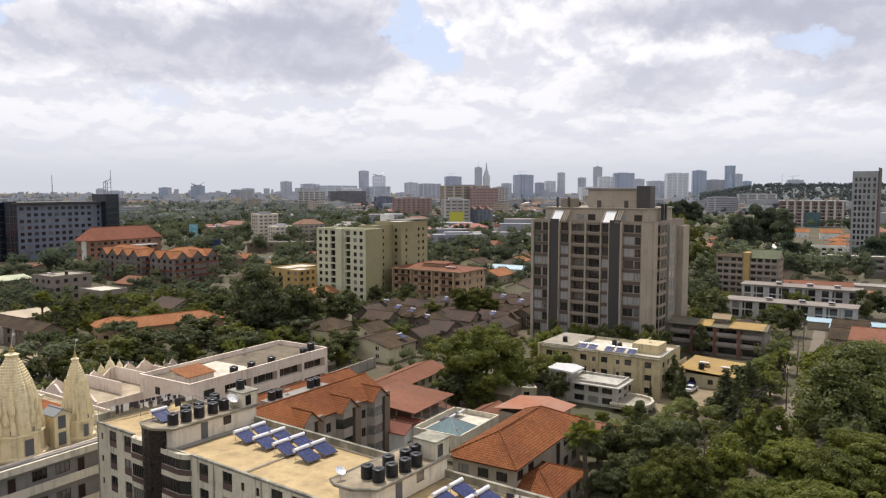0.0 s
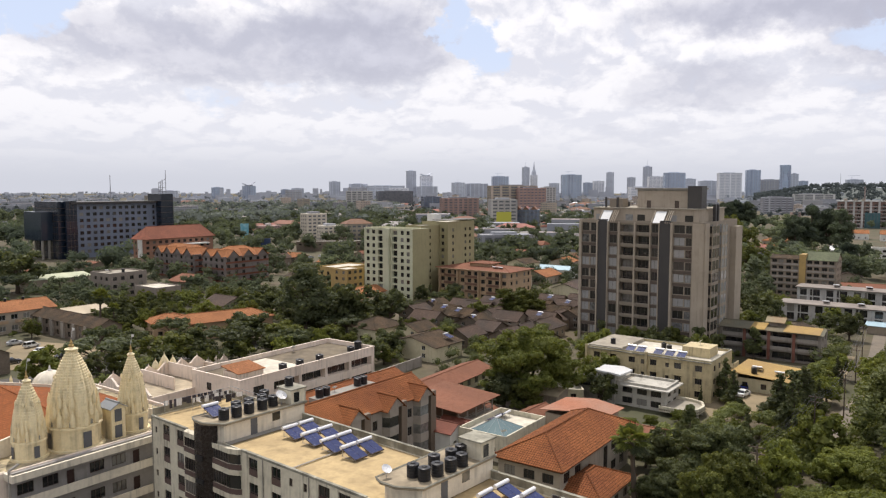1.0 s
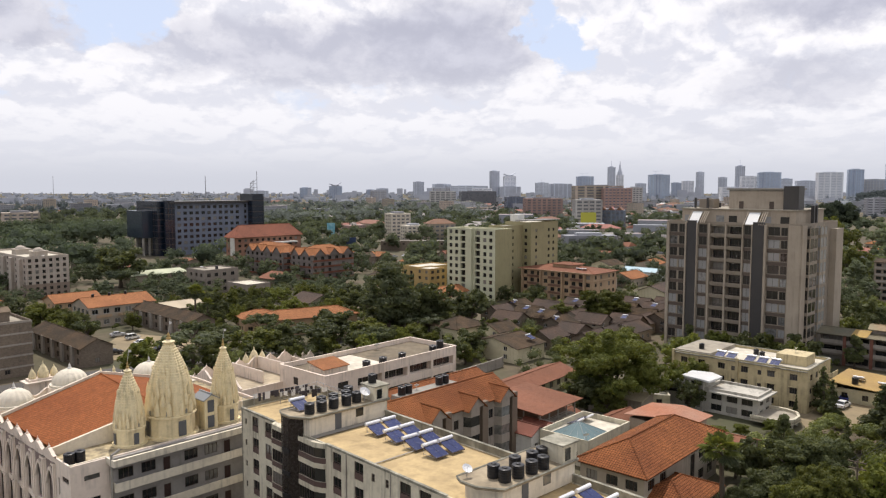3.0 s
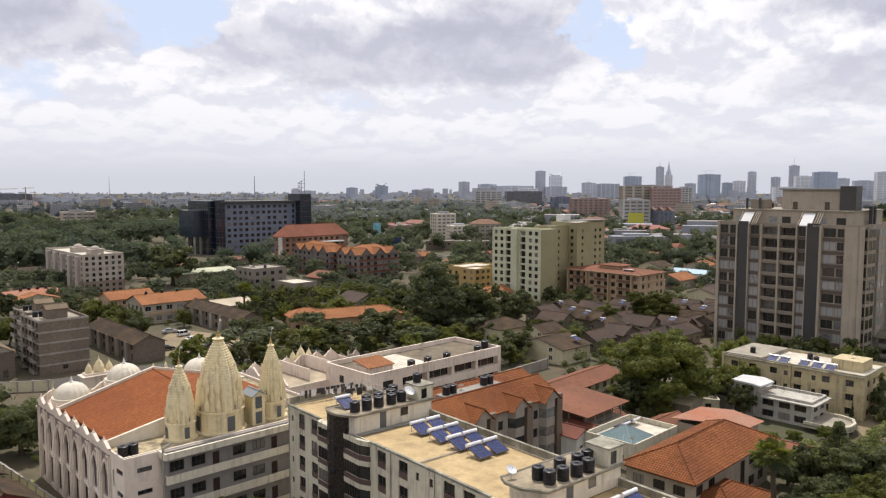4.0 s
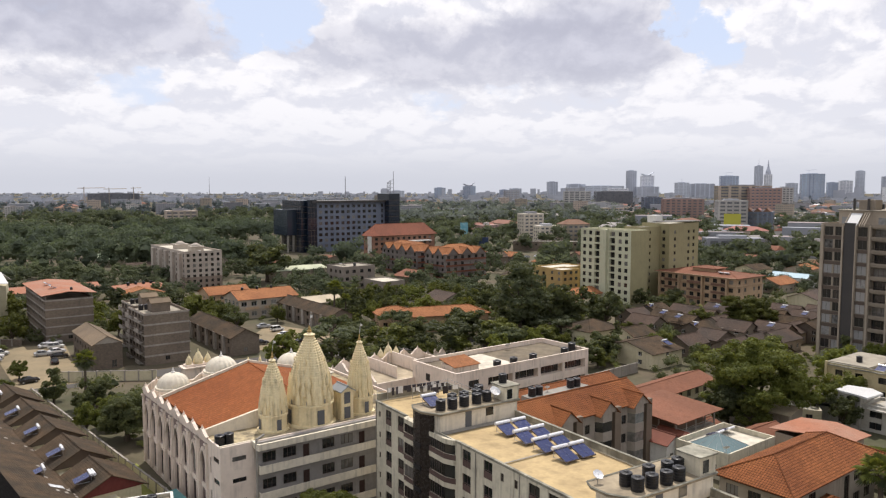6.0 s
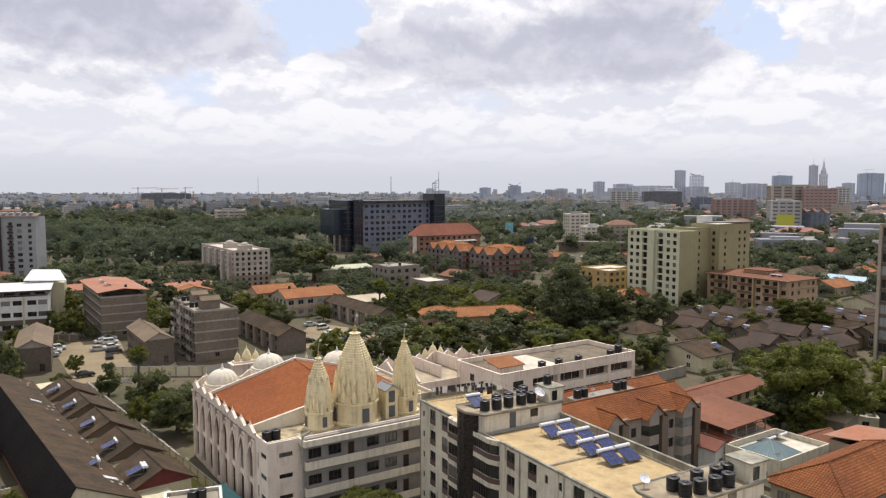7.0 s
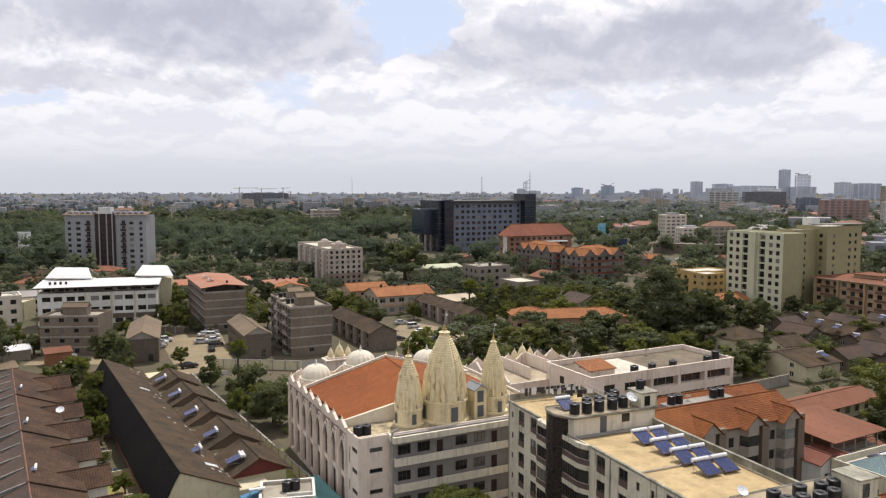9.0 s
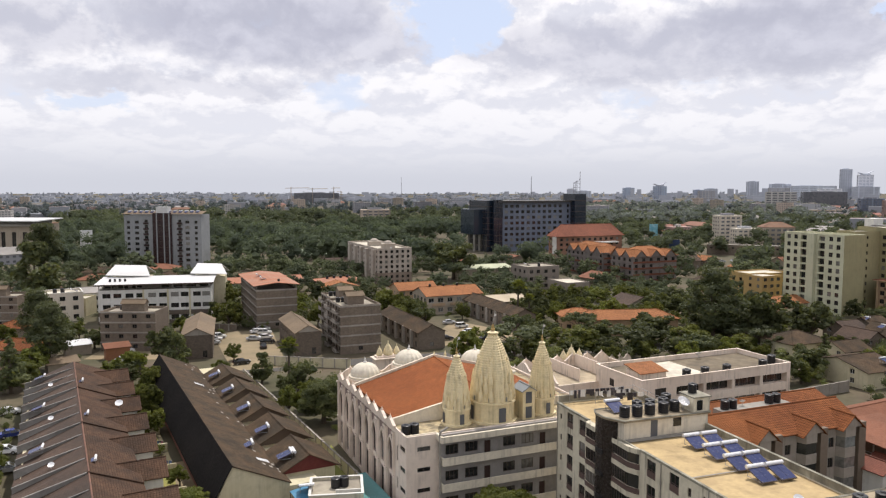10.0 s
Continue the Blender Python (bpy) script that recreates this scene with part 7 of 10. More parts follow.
    ms.box(-0.15, -0.15, 5.6, 16.9, -0.01, 6.0)
    ms.box(-0.15, -0.01, 5.6, -0.01, 51.0, 6.0)
    part("string_course", ms, BB, q)
    ms = Mesh()
    ms.box(0.02, -0.06, 0, 16.8, -0.012, 0.9)
    part("plinth", ms, BB, q)
    for x, y in ((5.5, 7.0), (4.0, 24.0)):
        ms = Mesh()
        ms.box(x, y, 16.2, x + 5.5, y + 5.5, 18.8)
        ms.box(x - 0.4, y - 0.4, 18.8, x + 5.9, y + 5.9, 19.05)
        part("roof_lantern", ms, PK, q)
        ms = Mesh()
        ms.ring([(2.2, 19.05), (1.9, 19.7), (1.0, 20.3), (0.2, 20.5)], x + 2.75, y + 2.75, 12)
        part("lantern_dome", ms, PK, q)
    for y in (3.0, 16.0, 34.0):
        on(q, solar_heater, 8.0, y, 16.2)
    # grey tower with a maroon core
    q = thing("apartment_tower", "grey apartment tower with maroon stair core and solar heaters", "apartment tower", -382.9, 244.3, 33)
    GT = mat("cool_grey_render", (0.315, 0.325, 0.33), (0.28, 0.29, 0.295), stain=0.12, streak=0.2)
    zs = [1.2 + 3.05 * k for k in range(9)]
    shell(q, 43.5, 14.0, 30.5, GT, rows([6.0, 34.5], zs, 2.3, 1.6) + rows([11.6, 30.5], zs, 1.8, 2.2) + rows([1.6, 39.8], zs, 1.6, 1.6), (), parapet=0.5, frame_m=FRAME_B)
    MAR = mat("maroon_core_glass", (0.040, 0.020, 0.020), rough=0.3, stain=0.1)
    ms = Mesh()
    ms.box(16.5, -1.2, 0, 27.0, -0.01, 31.5)
    part("stair_core", ms, MAR, q, "dark maroon glazed stair core")
    for x in (18.6, 22.6, 25.6):
        ms = Mesh()
        ms.box(x, -1.6, 0, x + 0.6, -1.21, 31.5)
        part("core_fin", ms, GT, q)
    for z in zs:
        ms = Mesh()
        ms.box(19.3, -1.32, z + 1.9, 25.5, -1.21, z + 2.1)
        part("core_band", ms, FRAME_B, q)
        for u in (11.1, 30.0):
            ms = Mesh()
            ms.box(u, -0.9, z - 0.4, u + 2.8, -0.01, z + 0.6)
            part("balcony_front", ms, MAR, q)
    ms = Mesh()
    ms.slab([(-0.8, -1.0, 31.0), (44.3, -1.0, 31.0), (44.3, 7, 32.4), (-0.8, 7, 32.4)], 0.2)
    part("roof", ms, FIBRE, q)
    ms = Mesh()
    ms.box(18.5, -1.0, 31.5, 25, 4, 35.0)
    part("lift_house", ms, IRON_W, q)
    for x in steps(1.5, 13, 3.2):
        on(q, solar_heater, x, 3.0, 31.6, -90)
    q = thing("office_building", "long pale office building with a white flat roof", "office building", -572.0, 236.0, 28)
    shell(q, 62.0, 24.0, 20.0, TAUPE_L, [(3.0 + 8 * k, 2, 3.0, 13) for k in range(7)], (), parapet=0.5)
    ms = Mesh()
    ms.slab([(-2, -4, 23.0), (64, -4, 23.0), (64, 26, 24.0), (-2, 26, 24.0)], 0.6)
    part("roof", ms, IRON_W, q)
    ms = Mesh()
    ms.box(0, -2, 19.0, 62, -0.01, 20.4)
    ms.box(4, 2, 20.0, 58, 22, 23.0)
    part("roof_storey", ms, CONC, q)
    # white four-storey block with white sheet roofs
    q = thing("apartment_block", "white four-storey block with raised white sheet roofs", "apartment block", -233.5, 138.5, 47)
    w, d, h = 36.0, 13.0, 11.6
    zs = [1.2, 5.2, 8.9]
    shell(q, w, d, h, WHITE, rows([1.4, 4.8, 8.6, 12.0, 15.8, 19.2, 23, 26.2, 30.2, 33.2], zs, 2.5, 1.5), (), parapet=0.1, deck_m=CONC, frame_m=FRAME_B)
    ms = Mesh()
    for x in steps(0.2, 10, 3.9):
        ms.box(x, 0.1, h, x + 0.25, 0.35, h + 2.0)
    part("roof_post", ms, CONC, q)
    ms = Mesh()
    ms.box(1, 3.0, h, w - 1, d - 1, h + 1.9)
    part("attic", ms, CONC, q)
    ms = Mesh()
    ms.slab([(-1, -1.2, h + 2.0), (w + 1, -1.2, h + 2.0), (w + 1, d + 1, h + 3.0), (-1, d + 1, h + 3.0)], 0.2)
    part("roof", ms, IRON_W, q, "bright white sheet roof")
    for x in steps(3, 4, 1.6):
        on(q, water_tank, x * 1.0, 4.5, h + 2.4, 0, 0.6)
    for k, x in enumerate(steps(1.5, 8, 4.4)):
        ms = Mesh()
        ms.box(x, 2.9, h + 0.3, x + 3.0, 2.99, h + 1.5)
        part("attic_window", ms, GLASS, q)
    for x, y0 in ((14.0, -0.3), (21.8, -0.3), (28.9, -0.3)):
        ms = Mesh()
        ms.box(x, y0, 0, x + 0.5, -0.01, h)
        part("pilaster", ms, CREAM2, q)
    ms = Mesh()
    ms.box(-0.05, -0.12, 0.0, w + 0.05, -0.012, 1.15)
    ms.box(-0.05, -0.12, 2.75, w + 0.05, -0.012, 4.3)
    part("stone_base", ms, STONE_D, q, "dark stone-faced lower storey")
    ms = Mesh()
    ms.slab([(-1, -1.25, h + 2.0), (w + 1, -1.25, h + 2.0), (w + 1, -1.2, h + 1.6), (-1, -1.2, h + 1.6)], 0.06)
    part("fascia", ms, FRAME_B, q)
    for x0, ww in ((1.0, 13.0), (29.0, 11.0)):
        ms = Mesh()
        ms.box(x0, d, 0, x0 + ww, d + 11, h + 2.4)
        part("rear_block", ms, CREAM2, q)
        ms = Mesh()
        ms.slab([(x0 - 0.8, d - 1.5, h + 3.9), (x0 + ww + 0.8, d - 1.5, h + 3.3), (x0 + ww - 1.5, d + 5, h + 6.4), (x0 + 1.2, d + 5, h + 6.8)], 0.2)
        ms.slab([(x0 + 1.2, d + 5, h + 6.8), (x0 + ww - 1.5, d + 5, h + 6.4), (x0 + ww + 0.8, d + 12, h + 3.2), (x0 - 0.8, d + 12, h + 3.4)], 0.2)
        part("rear_roof", ms, IRON_W, q)
    return r


def stone_flats(x, y, rz, w, d, h, n, label, roof_m=None, side="R", tops=True):
    r = thing("apartment_block", label, "apartment block", x, y, rz, group="stone flats")
    s = h / n
    zs = [0.9 + s * k for k in range(n)]
    nR, nL = max(1, int(w / 3.4)), max(1, int(d / 3.0))
    shell(r, w, d, h, STONE, rows([w * (k + 0.5) / nR - 0.7 for k in range(nR)], zs, 1.3, 1.1) if side == "R" else rows([w * 0.5 - 0.6], zs[:1], 1.2, 1.1), rows([d * (k + 0.5) / nL - 0.8 for k in range(nL)], zs, 1.6, 1.2), parapet=0.7, deck_m=DECK_G, frame_m=FRAME_B)
    for k in range(1, n + 1):
        ms = Mesh()
        ms.box(-0.12, -0.12, s * k - 0.5, w + 0.12, -0.005, s * k - 0.1)
        ms.box(-0.12, -0.005, s * k - 0.5, -0.005, d, s * k - 0.1)
        part("floor_band", ms, BAND, r)
    if side == "L" and not roof_m:
        for k in range(n):
            for u in (1.2, d - 5.0):
                ms = Mesh()
                ms.box(-1.3, u, s * k + 0.35, -0.125, u + 3.6, s * k + 0.5)
                ms.box(-1.3, u, s * k + 0.5, -1.16, u + 3.6, s * k + 1.4)
                part("balcony", ms, BAND, r)
    if roof_m:
        ms = Mesh()
        ms.slab([(-1, -0.6, h + 1.3), (w * 0.5, -0.6, h + 2.2), (w * 0.5, d + 0.6, h + 2.2), (-1, d + 0.6, h + 1.3)], 0.15)
        ms.slab([(w * 0.5, -0.6, h + 2.2), (w + 1, -0.6, h + 1.3), (w + 1, d + 0.6, h + 1.3), (w * 0.5, d + 0.6, h + 2.2)], 0.15)
        part("roof", ms, roof_m, r)
        ms = Mesh()
        for u in steps(0.3, int(d / 4), 4.0):
            for xx in (0.1, w - 0.3):
                ms.box(xx, u, h, xx + 0.25, u + 0.25, h + 1.35)
        part("roof_post", ms, CONC, r)
        on(r, solar_heater, w * 0.25, d * 0.3, h + 1.7)
        on(r, solar_heater, w * 0.25, d * 0.55, h + 1.7)
        on(r, water_tank, w * 0.6, d * 0.1, h + 2.0, 0, 0.6)
    elif tops:
        ms = Mesh()
        ms.box(w * 0.3, d * 0.35, h - 0.7, w * 0.72, d * 0.6, h + 1.9)
        part("roof_house", ms, STONE, r)
        gable(r, w * 0.42, d * 0.25, h + 1.9, 0.9, FIBRE, STONE, "x", 0.3, "roof_house_roof", w * 0.3, d * 0.35)
        for k in range(3):
            on(r, water_tank, w * 0.2 + 1.5 * k, d * 0.75, h - 0.7)
    return r


def left_quarter():
    stone_flats(-183.4, 162.5, 57, 13.0, 36.0, 13.0, 5, "five-storey grey stone flats under faded red iron roof", IRON_P, "L")
    stone_flats(-136.9, 150.9, 57, 11.5, 15.0, 13.6, 5, "five-storey grey stone flats with pale bands", None, "L")
    stone_flats(-148.1, 160.6, 57, 10.0, 16.0, 13.2, 5, "five-storey grey stone flats with tanks on the roof", None, "L")
    stone_flats(-195.6, 116.4, 34, 15.5, 10.0, 11.3, 4, "four-storey grey stone flats facing the yard")
    stone_flats(-268.0, 110.0, 34, 20.0, 10.0, 10.5, 4, "grey stone flats beyond the yard")
    for x, y, rz, w, d, h, rise, lab in ((-145.5, 142.4, 57, 7.0, 24.0, 6.6, 1.9, "two-storey stone terrace with tan fibre-cement roof"),
                                         (-168.0, 122.5, 50, 8.0, 27.0, 6.4, 2.0, "narrow stone terrace with tan fibre-cement roof")):
        q = thing("terrace_house", lab, "terrace", x, y, rz, group="stone terraces")
        shell(q, w, d, h, STONE_D, [(w - 2.6, 0.3, 1.2, 1.9)], rows(steps(1.5, int(d / 3.2), 3.2), [0.9, 3.9], 1.3, 1.3), roof=False)
        gable(q, w, d, h, rise, FIBRE, BAND, "y", 0.35)
    for x, y, d in ((-122.6, 167.6, 36.0), (-113.8, 206.7, 45.0)):
        q = thing("terrace_house", "long two-storey stone terrace with brown tile roof", "terrace", x, y, 57, group="stone terraces")
        shell(q, 8.0, d, 5.2, STONE, [(3.4, 0.9, 1.2, 1.2)], rows(steps(1.5, int(d / 3.4), 3.4), [0.6, 3.2], 1.5, 1.6), roof=False)
        gable(q, 8.0, d, 5.2, 2.0, TILE_B, STONE, "y", 0.5)
        for k in range(int(d / 6.8)):
            ms = Mesh()
            ms.box(-0.5, 4.6 + 6.8 * k, 0, -0.01, 6.2 + 6.8 * k, 5.0)
            part("stair_bay", ms, BAND, q)
    r = gable_house("orange-tiled apartment house with balconies and water tanks", -154.4, 215.9, 57, 22.0, 14.0, 7.0, 2.4, TILE_O2, TAUPE_L, "x", name="apartment_house", floors=2, win=(2.0, 1.6))
    for k in range(3):
        balustrade(r, "R", 2.0 + 7 * k, 3.3, 5.0, PEACH, 0.9, 0.8)
        on(r, water_tank, 4.0 + 5.5 * k, 7.0, 9.3, 0, 0.7)
    gable_house("orange-tiled house among trees", -176.0, 228.0, 57, 16.0, 12.0, 6.0, 2.2, TILE_O2, PEACH, "x")
    q = thing("house", "low house under a pale tan sheet roof", "house", -136.0, 232.0, 57)
    shell(q, 14.0, 12.0, 4.4, TAUPE_L, rows([2, 6, 10], [0.9], 1.4, 1.4), rows([2, 6], [0.9], 1.4, 1.4), roof=False)
    gable(q, 14.0, 12.0, 4.4, 1.6, mat("pale_tan_sheet", (0.55, 0.46, 0.33), stain=0.25), TAUPE_L, "x", 0.5)
    # flats under red roofs, further left
    q = thing("house", "low house under a faded red sheet roof with roof tanks", "house", -222.0, 233.0, 57)
    shell(q, 18.5, 14.0, 5.0, TAUPE_L, rows(steps(1.5, 4, 4), [1.5], 1.5, 1.4), (), roof=False)
    hip(q, 18.5, 14.0, 5.0, 1.4, IRON_P, 1.0)
    for k in range(4):
        on(q, water_tank, 4.0 + 3 * k, 6, 5.9, 0, 0.9)
    q = thing("school_hall", "long low hall with a faded red sheet roof", "hall", -262.0, 206.0, 57)
    shell(q, 40.0, 12.0, 4.5, TAUPE_L, rows(steps(1.5, 10, 4), [1.0], 2.0, 1.4), (), roof=False)
    gable(q, 40.0, 12.0, 4.5, 1.6, IRON_P, TAUPE_L, "x", 0.8)
    q = thing("school_hall", "long low hall with a pale green sheet roof", "hall", -330.0, 330.0, 57)
    shell(q, 50.0, 16.0, 4.5, TAUPE_L, (), (), roof=False)
    gable(q, 50.0, 16.0, 4.5, 3.0, mat("pale_green_sheet", (0.22, 0.27, 0.18), pattern="ribs", size=(0.3, 1), stain=0.2), TAUPE_L, "x", 0.8)
    q = thing("school_hall", "workshop with a pale cream sheet roof", "workshop", -196.0, 305.0, 57)
    shell(q, 26.0, 14.0, 6.0, TAUPE_L, (), (), roof=False)
    gable(q, 26.0, 14.0, 6.0, 1.2, mat("pale_lime_sheet", (0.50, 0.52, 0.36), stain=0.15), TAUPE_L, "x", 0.8)
    for x, y, w, d, h in ((-264, 138, 13, 9, 6.5), (-285, 130, 12, 9, 5.5), (-300, 118, 14, 10, 6.0)):
        q = thing("house", "small cream flat-roofed house with roof tanks", "house", x, y, 36, group="cream houses")
        shell(q, w, d, h, CREAM2, rows([1.5, 5, 8.5], [0.9, 3.6], 1.5, 1.2), (), parapet=0.5, deck_m=DECK_W)
        on(q, water_tank, 4, 4, h - 0.5)
    # mansard terrace with black slope and cross gables
    q = thing("terrace_house", "long terrace with a black bitumen slope and brown tile roof", "terrace", -148.0, 102.0, -28.0)
    L_ = 77.5
    keep_clear(q, -2, -4, 79, 18)
    BR = mat("red_brown_plaster", (0.27, 0.11, 0.085), stain=0.3, streak=0.2)
    ms = Mesh()
    ms.box(0.3, -2.3, 0, L_ - 0.3, 12.5, 3.6)
    part("wall", ms, CREAM2, q)
    ms = Mesh()
    ms.box(0.2, -2.5, 0, L_ - 0.2, -2.31, 3.0)
    part("brick_front", ms, BR, q)
    ms = Mesh()
    ms.slab([(0, -3.2, 2.6), (L_, -3.2, 2.6), (L_, 0, 8.0), (0, 0, 8.0)], 0.18)
    part("black_slope", ms, TILE_K, q, "steep black bitumen roof slope")
    ms = Mesh()
    ms.slab([(0, 0, 8.0), (L_, 0, 8.0), (L_, 8.2, 4.2), (0, 8.2, 4.2)], 0.18)
    part("brown_slope", ms, TILE_B, q, "long brown tile roof slope")
    for xx in (0.25, L_ - 0.25):
        ms = Mesh()
        ms.poly([(xx, -2.4, 3.0), (xx, 8.0, 3.0), (xx, 8.0, 4.1), (xx, 0, 7.85)])
        part("gable_wall", ms, CREAM2, q)
    rnd = random.Random(5)
    for k in range(26):
        ms = Mesh()
        x, y = rnd.uniform(2, L_ - 3), rnd.uniform(5.0, 7.8)
        zz = 8.0 - 3.8 * y / 8.2 + 0.03
        ms.slab([(x, y, zz), (x + rnd.uniform(0.3, 0.8), y, zz), (x + 0.7, y + 0.4, zz - 0.18), (x, y + 0.4, zz - 0.18)], 0.03)
        part("patch", ms, BAND, q)
    for x, y in ((22.0, 4.0), (69.0, 5.2)):
        ms = Mesh()
        zz = 8.0 - 3.8 * y / 8.2 + 0.05
        ms.slab([(x, y, zz), (x + 1.2, y, zz), (x + 1.2, y + 1.8, zz - 0.83), (x, y + 1.8, zz - 0.83)], 0.04)
        part("rooflight", ms, TANKW, q)
    for k in range(5):
        x1 = 74.0 - 13.6 * k
        x0, o, z = x1 - 9.5, 7.2, 4.2
        g = Mesh()
        g.box(x0 + 0.3, o + 0.5, 0, x1 - 0.3, o + 8.8, z)
        part("house_wall", g, CREAM2, q)
        gable(q, 9.5, 9.4, z, 2.4, TILE_B, RED_P if k == 0 else FRAME_B, "x", 0.3, "cross_gable_roof", x0, o)
        on(q, solar_heater, x0 + 5.4, o + 3.0, z + 1.2, -95, 1.0)
    on(q, solar_heater, 63.0, 6.0, 5.3, -95)
    on(q, solar_heater, 70.0, 10.6, 5.4, -95)
    # outbuildings at its near end
    s = thing("low_shed", "teal sheet lean-to beside the temple wall", "shed", -73.5, 79.5, -30)
    shell(s, 14.0, 4.5, 2.4, TAUPE_L, (), (), roof=False)
    ms = Mesh()
    ms.slab([(-0.3, -0.3, 2.5), (14.3, -0.3, 2.5), (14.3, 4.8, 3.1), (-0.3, 4.8, 3.1)], 0.1)
    part("roof", ms, IRON_T, s)
    s = thing("low_shed", "small flat-roofed outbuilding with white kerbs and tanks", "shed", -70.1, 70.5, 42.1)
    shell(s, 7.4, 6.5, 4.3, CREAM, rows([1, 4], [1.0], 1.2, 1.2), rows([1.5], [1.0], 1.2, 1.2), parapet=0.4, deck_m=DECK_G, cope=WHITE)
    ms = Mesh()
    ms.box(3.6, 1.6, 3.9, 7.1, 1.85, 4.3)
    part("inner_kerb", ms, WHITE, s)
    on(s, water_tank, 3.6, 3.6, 3.9)
    on(s, water_tank, 4.8, 3.9, 3.9)
    on(s, solar_heater, 0.6, 2.5, 3.9, 100)
    s = thing("tarpaulin_shelter", "lean-to shelter under a creased blue tarpaulin", "shelter", -75.4, 72.1, -28)
    ms = Mesh()
    for i in range(5):
        x0, x1, z0, z1 = 1.1 * i, 1.1 * (i + 1), 3.7 + 0.1 * (i % 2), 3.7 + 0.1 * ((i + 1) % 2)
        ms.slab([(x0, 0, z0 - 0.5), (x1, 0, z1 - 0.5), (x1, 3.2, z1), (x0, 3.2, z0)], 0.03)
    ms.weld()
    part("tarpaulin", ms, mat("blue_tarpaulin", (0.05, 0.19, 0.33), (0.09, 0.25, 0.38), rough=0.5, stain=0.2), s)
    for x, y in ((0.1, 0.1), (5.3, 0.1), (0.1, 3.0), (5.3, 3.0)):
        ms = Mesh()
        ms.tube((x, y, 0), (x, y, 3.1 if y < 1 else 3.6), 0.05)
        part("post", ms, WOOD, s)
    # terrace of brown gabled houses
    q = thing("terrace_house", "stepped terrace of houses under brown tile roofs", "terrace", -157.0, 87.0, -28.0)
    L_ = 84.0
    GREYM = mat("dull_lead_flashing", (0.30, 0.285, 0.26), (0.17, 0.16, 0.148), rough=0.6, stain=0.5)
    keep_clear(q, -2, -10, 86, 10)
    ms = Mesh()
    ms.box(0.5, -8.5, 0, L_, 6.0, 4.8)
    part("wall", ms, CREAM2, q)
    for k in range(7):
        x0 = 12.0 * k
        dz = 0.14 * (k % 2)
        # each half of the front slope is tipped, with a lead-faced step against the next
        for j in range(2):
            u0, u1 = x0 + 5.95 * j, x0 + 5.95 * (j + 1)
            lo, hi = 4.35 + dz + rnd.uniform(-0.1, 0.1), 5.45 + dz + rnd.uniform(-0.2, 0.2)
            ms = Mesh()
            ms.slab([(u0, -9.3, lo), (u1, -9.3, hi), (u1, 0, 8.0 + dz), (u0, 0, 8.0 + dz)], 0.2)
            part("front_slope", ms, TILE_D, q)
            ms = Mesh()
            ms.poly([(u1 + 0.02, -9.3, lo - 0.2), (u1 + 0.02, -0.2, 7.7 + dz), (u1 + 0.02, -0.2, 7.95 + dz), (u1 + 0.02, -9.3, hi + 0.05)])
            ms.slab([(u1 - 0.1, -9.35, hi + 0.1), (u1 + 0.16, -9.35, hi + 0.1), (u1 + 0.16, -0.3, 7.98 + dz), (u1 - 0.1, -0.3, 7.98 + dz)], 0.12)
            part("lead_step", ms, GREYM, q, "pale lead-faced roof step")
        ms = Mesh()
        ms.slab([(x0, 0, 8.0 + dz), (x0 + 11.9, 0, 8.0 + dz), (x0 + 11.9, 6.8, 5.2 + dz), (x0, 6.8, 5.2 + dz)], 0.2)
        part("rear_slope", ms, TILE_RB, q)
        ms = Mesh()
        ms.tube((x0, 0, 8.0 + dz), (x0 + 11.9, 0, 8.0 + dz), 0.12, n=6)
        part("ridge_tile", ms, mat("red_brown_ridge_tile", (0.22, 0.105, 0.07), (0.13, 0.075, 0.055), big=0.5, stain=0.4), q, "weathered red-brown ridge tiles")
        ms = Mesh()
        ms.slab([(x0 + 11.9, 0.05, 8.1 + dz), (x0 + 12.15, 0.05, 8.1 + dz), (x0 + 12.15, 6.8, 5.32 + dz), (x0 + 11.9, 6.8, 5.32 + dz)], 0.3)
        part("verge_tile", ms, TILE_RB, q)
        g = Mesh()
        g.box(x0 + 3.2, 5.0, 0, x0 + 9.2, 9.6, 5.0)
        part("rear_wing", g, WHITE, q)
        gable(q, 6.0, 6.0, 5.0, 1.6, TILE_RB, WHITE, "y", 0.4, "rear_gable_roof", x0 + 3.2, 4.0)
        put = Mesh()
        put.box(x0 + 5.4, 9.6, 2.9, x0 + 7.0, 9.66, 4.1)
        part("window", put, GLASS, q)
        on(q, solar_heater, x0 + 6.0, 1.2 if k % 2 else -5.5, 7.3 if k % 2 else 6.3, -95, 0.9)
        if k % 2:
            on(q, dish, x0 + 4.0, -4.5, 6.35 + dz, -40, 0.8)
    on(q, dish, 34.0, 6.5, 5.6, -40, 1.25)


